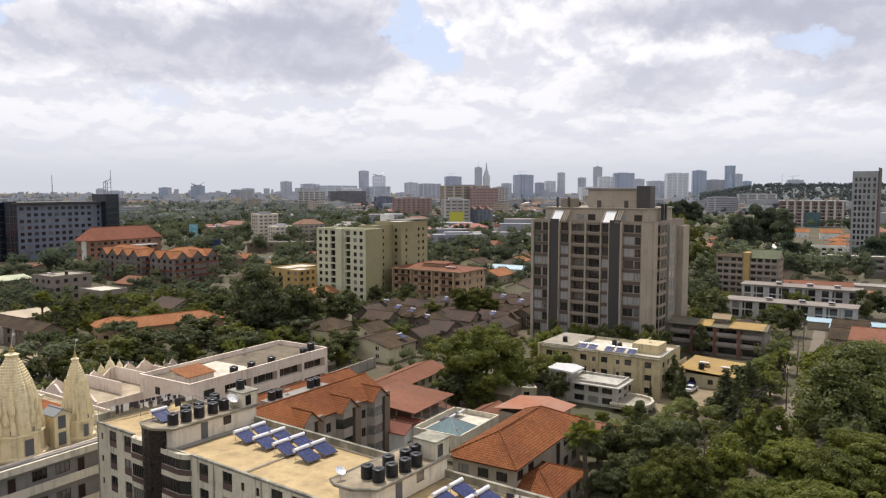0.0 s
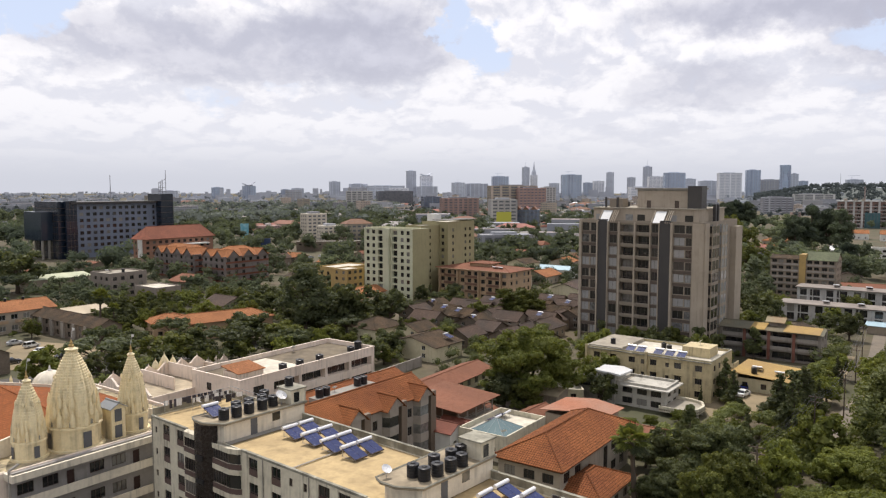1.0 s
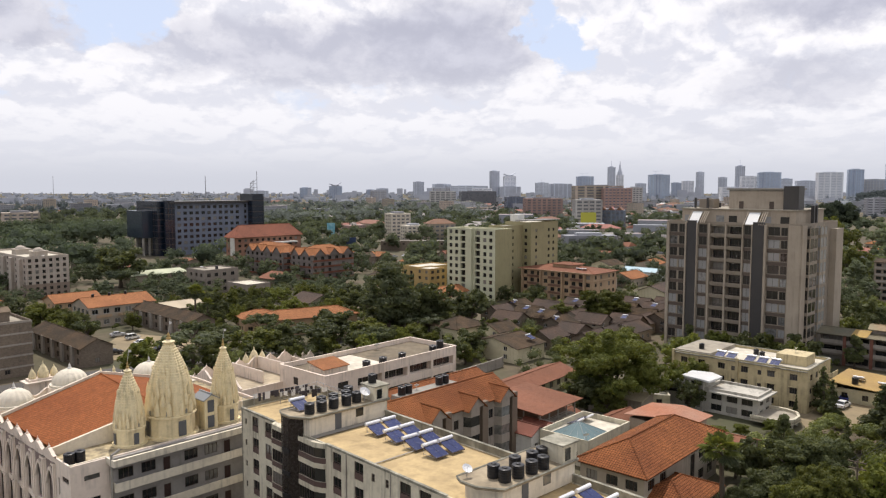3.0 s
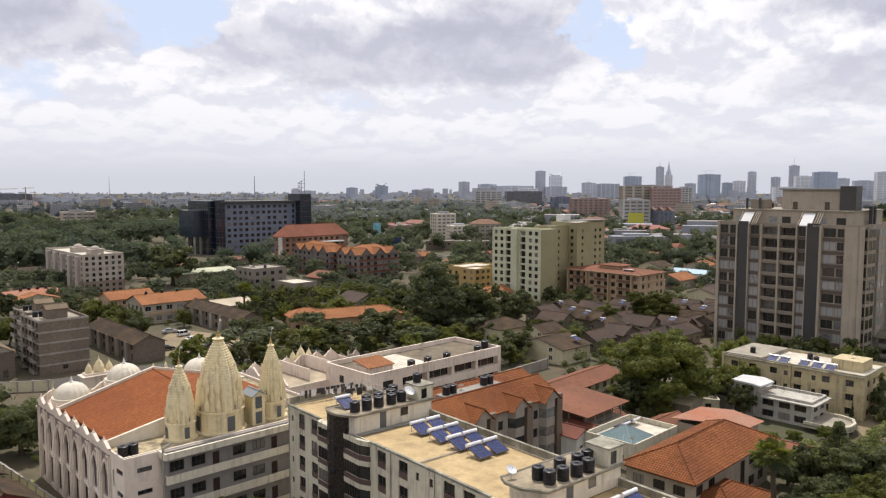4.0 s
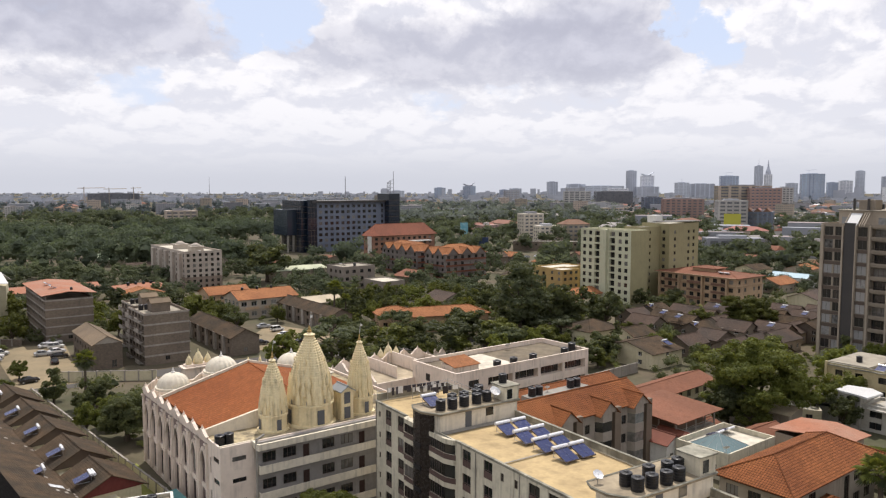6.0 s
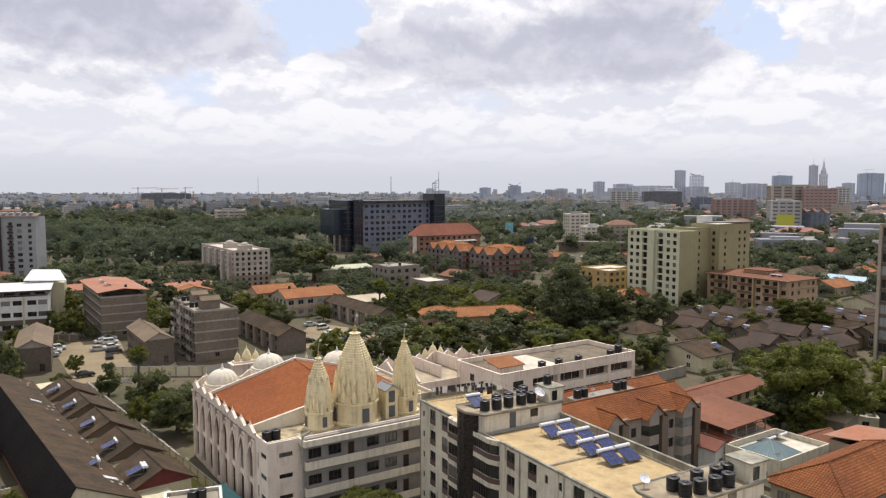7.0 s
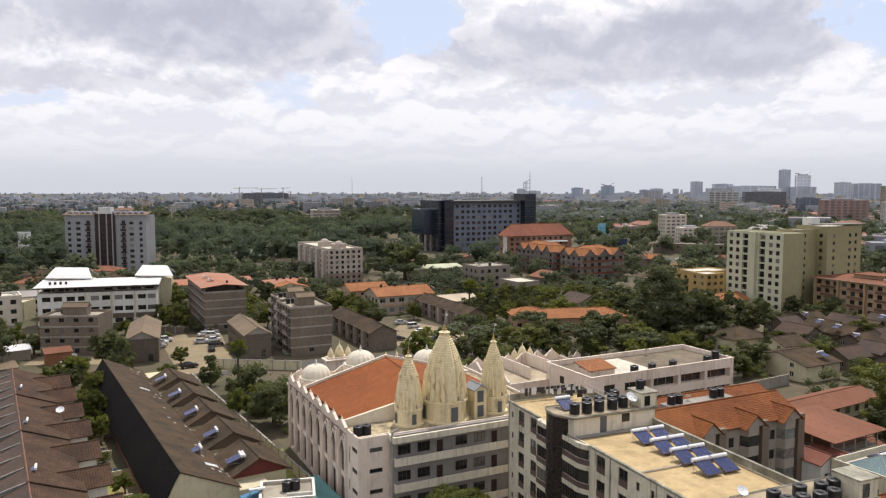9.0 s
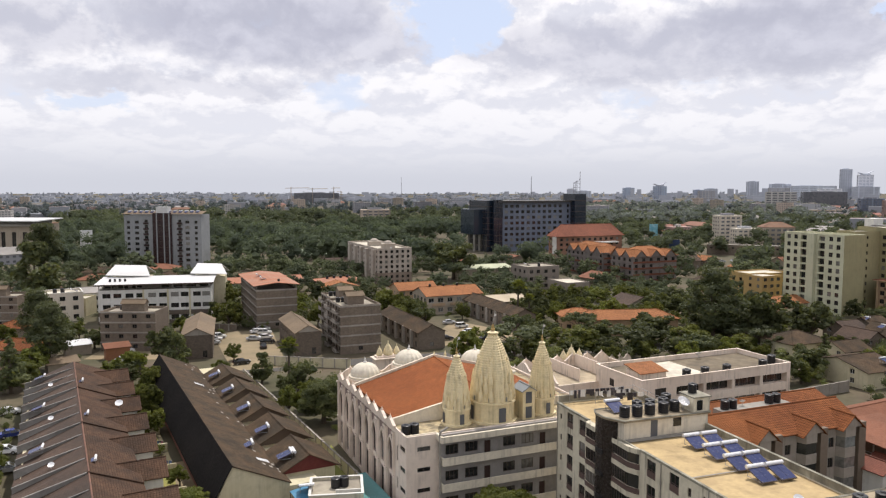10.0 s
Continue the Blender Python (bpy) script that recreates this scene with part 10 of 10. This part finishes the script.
def stand(kind, x, y, h, spread, seed):
    s = h / 10.0
    m = pose(x, y, 0, 0, 0, (x * 37 + y * 91 + seed) % 360) @ Matrix.Diagonal((s * spread, s * spread, s, 1))
    if kind not in USED:
        USED.add(kind)
        TREES[kind].matrix_basis = m
        return TREES[kind]
    return copy_thing(TREES[kind], m @ unit(TREES[kind]))


# gardens of low planting: bearings and distances
LOW = [(-24.4, -20.2, 262, 386), (-30.8, -25.4, 300, 415), (58.8, 66.0, 160, 300), (-29.0, -24.6, 560, 860), (51.5, 57.0, 390, 452)]


def clear(x, y, r):
    a, D = math.degrees(math.atan2(-x, y)), math.hypot(x, y)
    if r > 1.1 and any(a0 < a < a1 and d0 < D < d1 for a0, a1, d0, d1 in LOW):
        return False
    p = Vector((x, y, 0))
    for inv, w, d in FOOT:
        q = inv @ p
        if -r < q.x < w + r and -r < q.y < d + r:
            return False
    return True


LANES = [[(64, 140), (82, 166), (104, 205), (150, 290)], [(-150, 118), (-112, 168), (-92, 186), (-40, 232), (40, 300)], [(-330, 170), (-240, 215), (-170, 260), (-90, 330), (-40, 400)]]
OPEN = [(-123, 464, 26), (-213, 154, 13), (-210, 170, 9), (78, 186, 9), (86, 184, 8), (70, 192, 8), (36, 147, 15), (27, 140, 12), (14, 143, 8), (66, 182, 9), (-38, 200, 8), (12, 132, 14), (-163, 142, 26), (-122, 195, 16), (-188, 122, 14), (55, 165, 10), (-82, 100, 12), (-139, 146, 9), (-128, 140, 9), (-118, 150, 8), (-128, 165, 9), (-117, 172, 8), (-150, 130, 8), (-105, 183, 8), (-112, 158, 8)]


def off_road(x, y, r):
    p = Vector((x, y))
    for ln in LANES:
        for a, b in zip(ln, ln[1:]):
            a, b = Vector(a), Vector(b)
            t = max(0, min(1, (p - a).dot(b - a) / (b - a).length_squared))
            if (a + (b - a) * t - p).length < r + 3:
                return False
    return all(math.hypot(x - q[0], y - q[1]) > q[2] for q in OPEN)


STOOD = []


def grove(seed, n, a0, a1, d0, d1, kinds, h0, h1, room=0.42, gap=0.62):
    """Trees scattered between two bearings and two distances, clear of buildings, roads and one another."""
    rnd = random.Random(seed)
    done = 0
    for k in range(n * 14):
        if done >= n:
            break
        a = radians(rnd.uniform(a0, a1))
        D = math.sqrt(rnd.uniform(d0 * d0, d1 * d1))
        x, y = -D * math.sin(a), D * math.cos(a)
        h = rnd.uniform(h0, h1)
        r = h * room
        if not clear(x, y, r * 0.55) or not off_road(x, y, r * 0.3) or any((x - p) ** 2 + (y - q) ** 2 < ((r + s) * gap) ** 2 for p, q, s in STOOD):
            continue
        STOOD.append((x, y, r))
        plant(rnd.choice(kinds), x, y, h, rnd.uniform(0.85, 1.15))
        done += 1


def single(kind, x, y, h, spread=1.0):
    STOOD.append((x, y, h * 0.42 * spread))
    plant(kind, x, y, h, spread)


# trees that can be told apart
single("grand", 8.0, 157.5, 17.5, 1.3)
single("broad_near", 7.5, 150.0, 7.5, 1.1)
single("dark_near", 3.0, 152.0, 8.0, 1.2)
single("tall", -56.0, 222.0, 23.0, 1.25)
single("broad_c", -43.0, 229.0, 16.5, 1.05)
single("broad_c", -33.0, 240.0, 13.5, 1.1)
single("broad_near", 10.5, 250.0, 13.0, 1.45)
single("dark_near", 34.5, 114.0, 10.5, 1.2)
single("broad_near", 29.5, 100.0, 8.5, 1.1)
single("broad_near", 33.5, 103.0, 10.0, 1.1)
single("palm", 20.6, 103.5, 12.4, 1.2)
for x, y, h in ((26.5, 139.0, 3.0), (31.0, 142.0, 2.6), (37.0, 145.0, 2.8)):
    single("lush_near", x, y, h, 1.3)
single("tall_near", 66.5, 124.5, 16.5, 1.35)
single("tall_near", 73.0, 130.0, 18.5, 1.4)
single("tall_near", 80.0, 136.0, 16.5, 1.4)
single("tall_near", 73.0, 121.0, 12.5, 1.4)
for x, y, h, s in ((47, 92, 9.5, 1.25), (55, 99, 10.5, 1.3), (63, 108, 10.5, 1.3), (44, 83, 9.0, 1.2), (56, 86, 9.5, 1.3), (68, 98, 10.5, 1.3), (41, 97, 7.0, 1.2), (53, 110, 8.5, 1.3), (76, 112, 11.0, 1.2), (66, 88, 9.0, 1.2), (80, 122, 12.0, 1.1)):
    single("lush_near", x, y, h, s)
for x, y, h in ((54.5, 135.5, 11.5), (62.5, 150.0, 11.0), (60.0, 146.0, 9.0), (50.5, 160.5, 10.0), (44.2, 155.8, 5.0)):
    single("cone", x, y, h, 0.6 if h < 6 else 1.25)
single("cone", -24.5, 203.0, 10.5, 1.35)
single("broad_c", -27.0, 196.0, 8.5, 1.2)
single("broad_c", -31.0, 187.0, 7.5, 1.2)
single("palm", -121.0, 222.5, 14.5)
single("palm", -117.5, 224.5, 10.0)
single("palm", -123.4, 118.4, 11.8)
single("palm", -152.0, 100.0, 8.0)
single("dark_near", -99.5, 104.5, 9.5, 1.25)
single("lush_near", -108.0, 110.0, 6.5, 1.1)
single("broad_b", -156.0, 130.0, 5.0)
single("lush_near", -43.8, 77.8, 10.0, 1.0)
single("lush_near", -83.0, 60.5, 6.0, 1.2)
single("broad_near", -141.0, 95.5, 8.0, 1.0)
single("broad_near", -130.0, 87.0, 7.5, 0.9)
single("broad_a", -120.5, 80.0, 5.5, 0.9)
single("tall", -213.0, 108.0, 17.0, 1.1)
single("tall", -395.0, 205.0, 27.0, 1.2)
single("broad_c", -316.0, 208.0, 17.0, 1.1)
single("broad_c", -204.0, 308.0, 20.0, 1.2)
single("broad_c", -150.0, 205.0, 7.5)
for a, D, h, kd in ((-21.8, 560, 29, "far_broad"), (-22.7, 600, 32, "far_tall"), (-23.9, 600, 33, "far_broad"), (-24.5, 580, 30, "far_tall"), (-17.3, 600, 27, "broad_b"), (-18.2, 520, 24, "broad_a"), (-18.9, 400, 19, "broad_a"), (-19.4, 360, 17, "broad_c"), (-24.9, 470, 17, "far_broad"), (-25.9, 480, 16, "broad_a"), (-25.2, 395, 16, "dark_near"), (-26.3, 400, 14, "broad_c"), (-29.3, 400, 17, "broad_c"), (-30.2, 470, 21, "far_broad"), (-28.0, 372, 14, "tall_d"), (-17.0, 760, 34, "far_broad"), (-18.0, 800, 36, "far_broad"), (-22.4, 480, 12, "broad_c")):
    single(kd, -D * math.sin(radians(a)), D * math.cos(radians(a)), h, 0.95)
for k in range(7, 17):
    f = k / 16
    x, y = -142 + 100 * f, 140 + 92 * f
    single(("broad_c", "broad_a", "broad_c", "umbrella")[k % 4], x + (3 if k % 2 else -4), y + (-7 if k % 2 else 5), 7.8 + 2.2 * ((k * 7) % 5) / 5, 1.55)
for k in range(9):
    f = k / 8
    single(("broad_c", "broad_a", "broad_c")[k % 3], -96 + 58 * f, 168 + 50 * f, 6.5 + (k * 3) % 3, 1.5)
for k in range(3):
    single("bush", -99 + 4.6 * k, 105.5 - 2.9 * k, 5.5 if k % 2 else 4.5, 1.1)
for kd, x, y, h, s_ in (("tall_d", -291.0, 148.0, 25.0, 1.15), ("tall", -187.0, 97.5, 17.0, 1.1), ("broad_b", -183.5, 92.5, 8.0, 1.2), ("cone", -171.5, 80.5, 13.5, 1.4), ("broad_b", -176.5, 84.0, 8.0, 1.2), ("lush_near", -164.5, 106.0, 6.5, 1.1), ("broad_c", -200.0, 117.0, 6.5, 1.2), ("tall_d", -270.0, 122.0, 10.0, 1.3), ("dark_near", 23.5, 103.0, 6.0, 1.3), ("dark_near", 27.5, 106.5, 7.0, 1.3), ("cone", 57.0, 147.4, 10.0, 1.7), ("cone", 65.6, 155.3, 9.0, 1.7), ("tall_d", 61.5, 152.0, 9.0, 1.4)):
    single(kd, x, y, h, s_)

for k in range(16):
    f = k / 15
    single(("bush", "bush", "broad_b")[k % 3], -143 + 62 * f + (1.2 if k % 2 else -0.8), 93.5 - 33 * f, (4.0 + (k * 5) % 4) * (1.0 if f < 0.4 else 0.5), 1.0)
for k in range(14):
    f = k / 13
    single(("bush", "cone", "bush", "broad_b", "bush")[k % 5], 50.5 + 34 * f, 126 + 55 * f, (6.0, 8.0, 5.0, 6.5, 7.0)[k % 5], 1.0)
for k in range(9):
    f = k / 8
    single(("bush", "bush", "broad_b")[k % 3], 73.5 + 26 * f, 146 + 46 * f, 5.0 + (k * 3) % 4, 1.1)
for k in range(15):
    f = k / 14
    single("bush", 54 + 50 * f - 4.6, 134 + 78 * f + 2.4, 12 + (k * 5) % 7, 1.1)
    single("bush", 60 + 50 * f + 3.6, 131 + 78 * f - 1.6, 12 + (k * 3) % 7, 1.1)
MIX = ["broad_a", "broad_b", "broad_c", "broad_c", "broad_a", "umbrella"]
grove(1, 34, -30, -8, 120, 240, ["broad_a", "broad_c", "cone", "tall_d", "broad_b"], 6, 11)
grove(2, 64, -31, -13, 215, 460, ["broad_c", "broad_a", "tall_d"], 7, 12)
grove(3, 60, -14, 8, 195, 430, MIX, 4.5, 8.5)
grove(4, 110, 8, 30, 190, 340, MIX, 5, 9.5)
grove(14, 16, 10, 30, 370, 430, MIX, 8, 13)
grove(5, 75, 30, 46, 190, 420, MIX, 6, 11)
grove(6, 75, 46, 66, 150, 420, ["broad_c", "broad_a", "tall_d", "umbrella"], 7, 12)
grove(7, 46, 44, 68, 60, 190, ["broad_a", "broad_b", "bush", "bush", "broad_c"], 4, 7)
grove(8, 18, 0, 30, 120, 225, ["broad_a", "bush", "broad_c", "bush"], 4, 7)
grove(9, 30, -28, -10, 85, 170, ["bush", "bush", "broad_b", "bush"], 4, 7)

for k in range(36):
    x, y = 32 + 45 * ((k * 0.618) % 1), 88 + 37 * k / 36
    if x > 40 or y > 100:
        single("bush", x, y, 13.0 + 2 * ((k * 3) % 4), 1.2)
for x, y, h in ((27.5, 133.5, 4), (32, 136.5, 3.5), (37, 137, 4.5), (42, 140, 4.0), (46, 146, 4.5), (50, 150, 4.0), (28, 129.5, 4.5), (34, 131.5, 4), (39.5, 133.5, 4.5), (44, 136, 4)):
    single("bush", x, y, h * 3.2, 1.1)
for x, y, h in ((50, 128, 5), (64, 153, 4.5), (70, 161, 5.5), (74, 170, 6), (46, 138, 3.5)):
    single("broad_b", x, y, h, 1.25)
grove(10, 60, -30, -6, 150, 330, ["bush", "bush", "broad_b"], 4, 8, 0.2, 0.9)
grove(11, 110, 6, 46, 170, 330, ["bush"], 4, 9, 0.2, 0.9)
grove(12, 50, 46, 68, 70, 250, ["bush", "bush", "broad_b"], 4, 8, 0.2, 0.9)

settle_trees()


def rise(a, D):
    """Height of the wooded hill beyond the city, by bearing and distance."""
    e = max(0.0, min(1.0, (-17.0 - a) / 7.0))
    f = max(0.0, 1 - abs(D - 2650) / 650)
    return 43 * e * e * (3 - 2 * e) * f * f * (3 - 2 * f)


def hill():
    ms = Mesh()
    aa = [-40 + k for k in range(25)]
    dd = [2000 + 65 * k for k in range(21)]
    for a0, a1 in zip(aa, aa[1:]):
        for d0, d1 in zip(dd, dd[1:]):
            q = [(a0, d0), (a0, d1), (a1, d1), (a1, d0)]
            ms.poly([(-D * math.sin(radians(a)), D * math.cos(radians(a)), rise(a, D) - 0.4) for a, D in q][::-1])
    ms.weld()
    # the scrub green is greyed so that haze lies in the hill's colour
    tagged(part("far_hill", ms, mat("hazy_hill_scrub", (0.13, 0.15, 0.14), (0.105, 0.12, 0.11), big=0.02, small=0.08, stain=0.3, rough=1.0)), "low hazy wooded hill beyond the city", "hill", kind="structure")


hill()


def woods(name, label, seed, n, a0, a1, d0, d1, h0, h1, power=1.0, leaf_m=None, leaves=20, rel=0.32, far=None):
    """Far woodland in one mesh: rough crowns clothed in leaf sprays."""
    rnd = random.Random(seed)
    far = leaf_m is not None if far is None else far
    cl = []
    for k in range(n):
        a = radians(rnd.uniform(a0, a1))
        D = d0 + (d1 - d0) * rnd.random() ** power
        x, y = -D * math.sin(a), D * math.cos(a)
        if not clear(x, y, 3.0) or not off_road(x, y, 0.5) or any((x - p) ** 2 + (y - q) ** 2 < (s * 0.85) ** 2 for p, q, s in FAR_KEEP):
            continue
        h = rnd.uniform(h0, h1)
        r = h * rnd.uniform(0.28, 0.4)
        z = rise(math.degrees(a), D)
        for j in range(2 if far else 5):
            t = rnd.uniform(0, 6.28)
            cl.append((x + r * 0.7 * math.cos(t), y + r * 0.7 * math.sin(t), z + h - r * rnd.uniform(0.7, 1.5), r * rnd.uniform(0.55, 0.85) * (1.3 if far else 1)))
        cl.append((x, y, z + h * 0.38, r * 0.8))
    tagged(part(name, crown_data(name, cl, 9 if far else leaves, -0.40 if far else -rel, leaf_m or LEAF_F, seed, False, 0.78), None), label, "woodland", kind="stuff")


def undergrowth(name, label, seed, n, a0, a1, d0, d1, h0, h1, leaf_m, leaves=60, rel=0.16):
    """Hedges, shrubs and small trees that fill the gardens between the houses, in one mesh."""
    rnd = random.Random(seed)
    cl = []
    for k in range(n):
        a = radians(rnd.uniform(a0, a1))
        D = math.sqrt(rnd.uniform(d0 * d0, d1 * d1))
        x, y = -D * math.sin(a), D * math.cos(a)
        h = rnd.uniform(h0, h1)
        if not clear(x, y, h * 0.25) or not off_road(x, y, 0.5):
            continue
        for j in range(4):
            t, r = rnd.uniform(0, 6.28), h * rnd.uniform(0.2, 0.34)
            cl.append((x + h * 0.24 * math.cos(t), y + h * 0.24 * math.sin(t), max(r * 0.7, h * rnd.uniform(0.35, 0.85) - r * 0.5), r))
    tagged(part(name, crown_data(name, cl, leaves, -rel, leaf_m, seed, False, 0.72), None), label, "shrubbery", kind="stuff")


undergrowth("shrubbery", "dense garden shrubs and small trees between houses", 51, 420, -30, 30, 180, 330, 3, 7, LEAF_D)
undergrowth("shrubbery", "light green garden shrubs between houses", 52, 170, -30, 30, 170, 330, 2.5, 5.5, LEAF_M)
undergrowth("shrubbery", "garden shrubs and small trees among flats", 53, 330, 30, 66, 150, 330, 3, 7, LEAF_D)
undergrowth("shrubbery", "dark garden trees among the further houses", 54, 700, -32, 66, 320, 470, 4, 9, LEAF_F, 36, 0.2)
woods("woodland", "dense dark green woodland beyond the flats", 31, 420, 27, 62, 420, 740, 8, 22, 1.0, LEAF_W, 60, 0.18, False)
woods("woodland", "dense green woodland further off", 40, 560, 27, 62, 720, 1150, 7, 21, 1.0, LEAF_F, 24, 0.28, False)
woods("woodland", "tree belts among the houses of the middle distance", 32, 1450, -13, 30, 430, 1150, 8, 15)
# further belts use leaf colours with more haze mixed in
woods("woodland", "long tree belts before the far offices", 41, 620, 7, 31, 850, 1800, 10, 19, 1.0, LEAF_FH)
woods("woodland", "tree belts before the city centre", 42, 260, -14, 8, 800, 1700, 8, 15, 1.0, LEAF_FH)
woods("woodland", "scattered trees among houses towards the rise", 36, 220, -33, -13, 400, 1000, 8, 15)
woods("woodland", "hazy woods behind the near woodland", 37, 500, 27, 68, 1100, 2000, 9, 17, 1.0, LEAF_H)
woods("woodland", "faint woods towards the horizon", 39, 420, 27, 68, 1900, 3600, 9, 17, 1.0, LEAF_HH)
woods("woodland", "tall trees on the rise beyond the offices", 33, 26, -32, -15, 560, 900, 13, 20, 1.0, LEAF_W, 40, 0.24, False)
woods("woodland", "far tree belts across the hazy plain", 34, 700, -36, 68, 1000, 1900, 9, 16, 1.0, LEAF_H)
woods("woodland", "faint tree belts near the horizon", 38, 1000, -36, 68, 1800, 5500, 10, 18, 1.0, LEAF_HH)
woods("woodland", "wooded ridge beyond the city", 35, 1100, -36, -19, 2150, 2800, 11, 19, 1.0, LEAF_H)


# ---- cars ----
def make_car(paint, label, van=False):
    t = thing("car", label, "car", 0, 0, group="parked cars")
    ms = Mesh()
    hw = 0.86
    low = [(-2.15, 0.35), (2.15, 0.35), (2.2, 0.75), (1.95, 0.92), (1.05, 1.0), (-1.6, 1.02), (-2.1, 0.95), (-2.2, 0.7)]
    for s in (-1, 1):
        q = [(x, s * hw, z) for x, z in low]
        ms.poly(q if s < 0 else q[::-1])
    for k in range(len(low)):
        a, b = low[k], low[(k + 1) % len(low)]
        ms.poly([(a[0], hw, a[1]), (a[0], -hw, a[1]), (b[0], -hw, b[1]), (b[0], hw, b[1])][::-1])
    body = part("body", ms, paint, t)
    ms = Mesh()
    x0, x1, x2, x3, zt = (-2.0, -1.9, 0.55, 1.1, 1.75) if van else (-1.6, -1.0, 0.35, 1.05, 1.48)
    pr = [(x0, 1.0, 0.82), (x3, 1.0, 0.82), (x2, zt, 0.66), (x1, zt, 0.66)]
    for s in (-1, 1):
        q = [(x, s * w_, z) for x, z, w_ in pr]
        ms.poly(q if s < 0 else q[::-1])
    for k in (1, 3):
        a, b = pr[k], pr[(k + 1) % 4]
        ms.poly([(a[0], -a[2], a[1]), (a[0], a[2], a[1]), (b[0], b[2], b[1]), (b[0], -b[2], b[1])])
    part("glasshouse", ms, GLASS, t)
    ms = Mesh()
    ms.slab([(x1 - 0.03, -0.68, zt + 0.04), (x2 + 0.03, -0.68, zt + 0.04), (x2 + 0.03, 0.68, zt + 0.04), (x1 - 0.03, 0.68, zt + 0.04)], 0.06)
    for s in (-1, 1):
        for xa, xb in ((x0, x1), (x3, x2), ((x0 + x3) / 2, (x1 + x2) / 2)):
            ms.tube((xa, s * 0.83, 1.0), (xb, s * 0.67, zt), 0.04, n=4)
    part("roof", ms, paint, t)
    for x in (-1.35, 1.35):
        for s in (-1, 1):
            ms = Mesh()
            ms.tube((x, s * 0.7, 0.32), (x, s * 0.9, 0.32), 0.32, n=14)
            wl = part("wheel", ms, RUBBER, t)
            ms = Mesh()
            ms.tube((x, s * 0.88, 0.32), (x, s * 0.915, 0.32), 0.19, n=10)
            part("rim", ms, STEEL, wl)
    for s in (-1, 1):
        ms = Mesh()
        ms.box(2.12, s * 0.6 - 0.18, 0.68, 2.2, s * 0.6 + 0.18, 0.84)
        part("headlight", ms, TANKW, t)
        ms = Mesh()
        ms.box(-2.22, s * 0.65 - 0.15, 0.7, -2.1, s * 0.65 + 0.15, 0.88)
        part("tail_light", ms, RED_P, t)
    return t


def paint(name, c):
    return mat(name, c, c, rough=0.25, stain=0.0, bump=0.0, spec=0.6)


CARS = [(make_car(paint("white_car_paint", (0.75, 0.75, 0.75)), "white saloon car parked in a yard"), ((-181.1, 163.0), (-170.3, 154.1), (-180.4, 143.3), (-124, 196.5), (-182.8, 115.6), (-187.6, 119.0), (55.8, 164.6), (-156, 72.5), (-133, 61), (-208, 166.5), (-86, 190), (-179.2, 158.7), (-143, 487), (-110, 479), (-122, 466))),
        (make_car(paint("black_car_paint", (0.015, 0.015, 0.018)), "black car parked in a yard"), ((-164.9, 149.9), (-150.7, 128.1), (-124, 183.5), (-114, 190), (-161.2, 145.0), (-118, 186), (-100, 174), (-128, 474))),
        (make_car(paint("silver_car_paint", (0.42, 0.43, 0.44)), "silver car parked in a yard"), ((-171.4, 150.4), (-178.4, 112.3), (-138, 206), (-124, 57), (-109, 176), (78, 172), (-184, 166), (-177.0, 139.8), (-115, 472), (-133, 480))),
        (make_car(paint("white_van_paint", (0.72, 0.72, 0.70)), "white estate van parked in a yard", True), ((-175.9, 158.8), (-182.5, 146.5), (-92, 181), (-131, 203), (-104, 486), (-136, 469))),
        (make_car(paint("blue_car_paint", (0.03, 0.05, 0.22)), "dark blue car parked in a forecourt"), ((58.4, 170.2), (-141, 66), (-60, 213)))]
for c, spots in CARS:
    for k, (x, y) in enumerate(spots):
        m = pose(x, y, 0.1, 0, 0, 57 + (8 if k % 2 else -6) + (90 if k % 5 == 4 else 0))
        if k == 0:
            c.matrix_basis = m
        else:
            copy_thing(c, m)


# ---- utility poles and wires along the lane ----
POLES = [(38.5, 107.0), (58.0, 134.0), (70.5, 150.0), (86.0, 178.0), (100.0, 204.0)]
for k, (x, y) in enumerate(POLES):
    p = thing("utility_pole", "weathered timber utility pole with crossarm", "utility pole", x, y, 57, group="utility poles")
    ms = Mesh()
    ms.tube((0, 0, 0), (0, 0, 9.0), 0.14, 0.1, 8)
    part("pole", ms, WOOD, p)
    for z in (8.6, 7.7):
        ms = Mesh()
        ms.box(-0.06, -1.1, z, 0.06, 1.1, z + 0.12)
        part("crossarm", ms, WOOD, p)
    if k:
        a, b = Vector((*POLES[k - 1], 8.75)), Vector((x, y, 8.75))
        u = (b - a).normalized()
        sd = Vector((-u.y, u.x, 0))
        for j, (o, dz) in enumerate(((-0.95, 0), (-0.35, 0), (0.35, 0), (0.95, 0), (-0.8, -0.9), (0.8, -0.9))):
            ms = Mesh()
            for i in range(8):
                f, g = i / 8, (i + 1) / 8
                q = [a.lerp(b, t) + sd * o + Vector((0, 0, dz - 1.2 * 4 * t * (1 - t) * 0.6)) for t in (f, g)]
                ms.tube(tuple(q[0]), tuple(q[1]), 0.018, n=4)
            tagged(part("overhead_wire", ms, BLACK), "sagging black overhead wire between poles", "wire", "overhead wires")
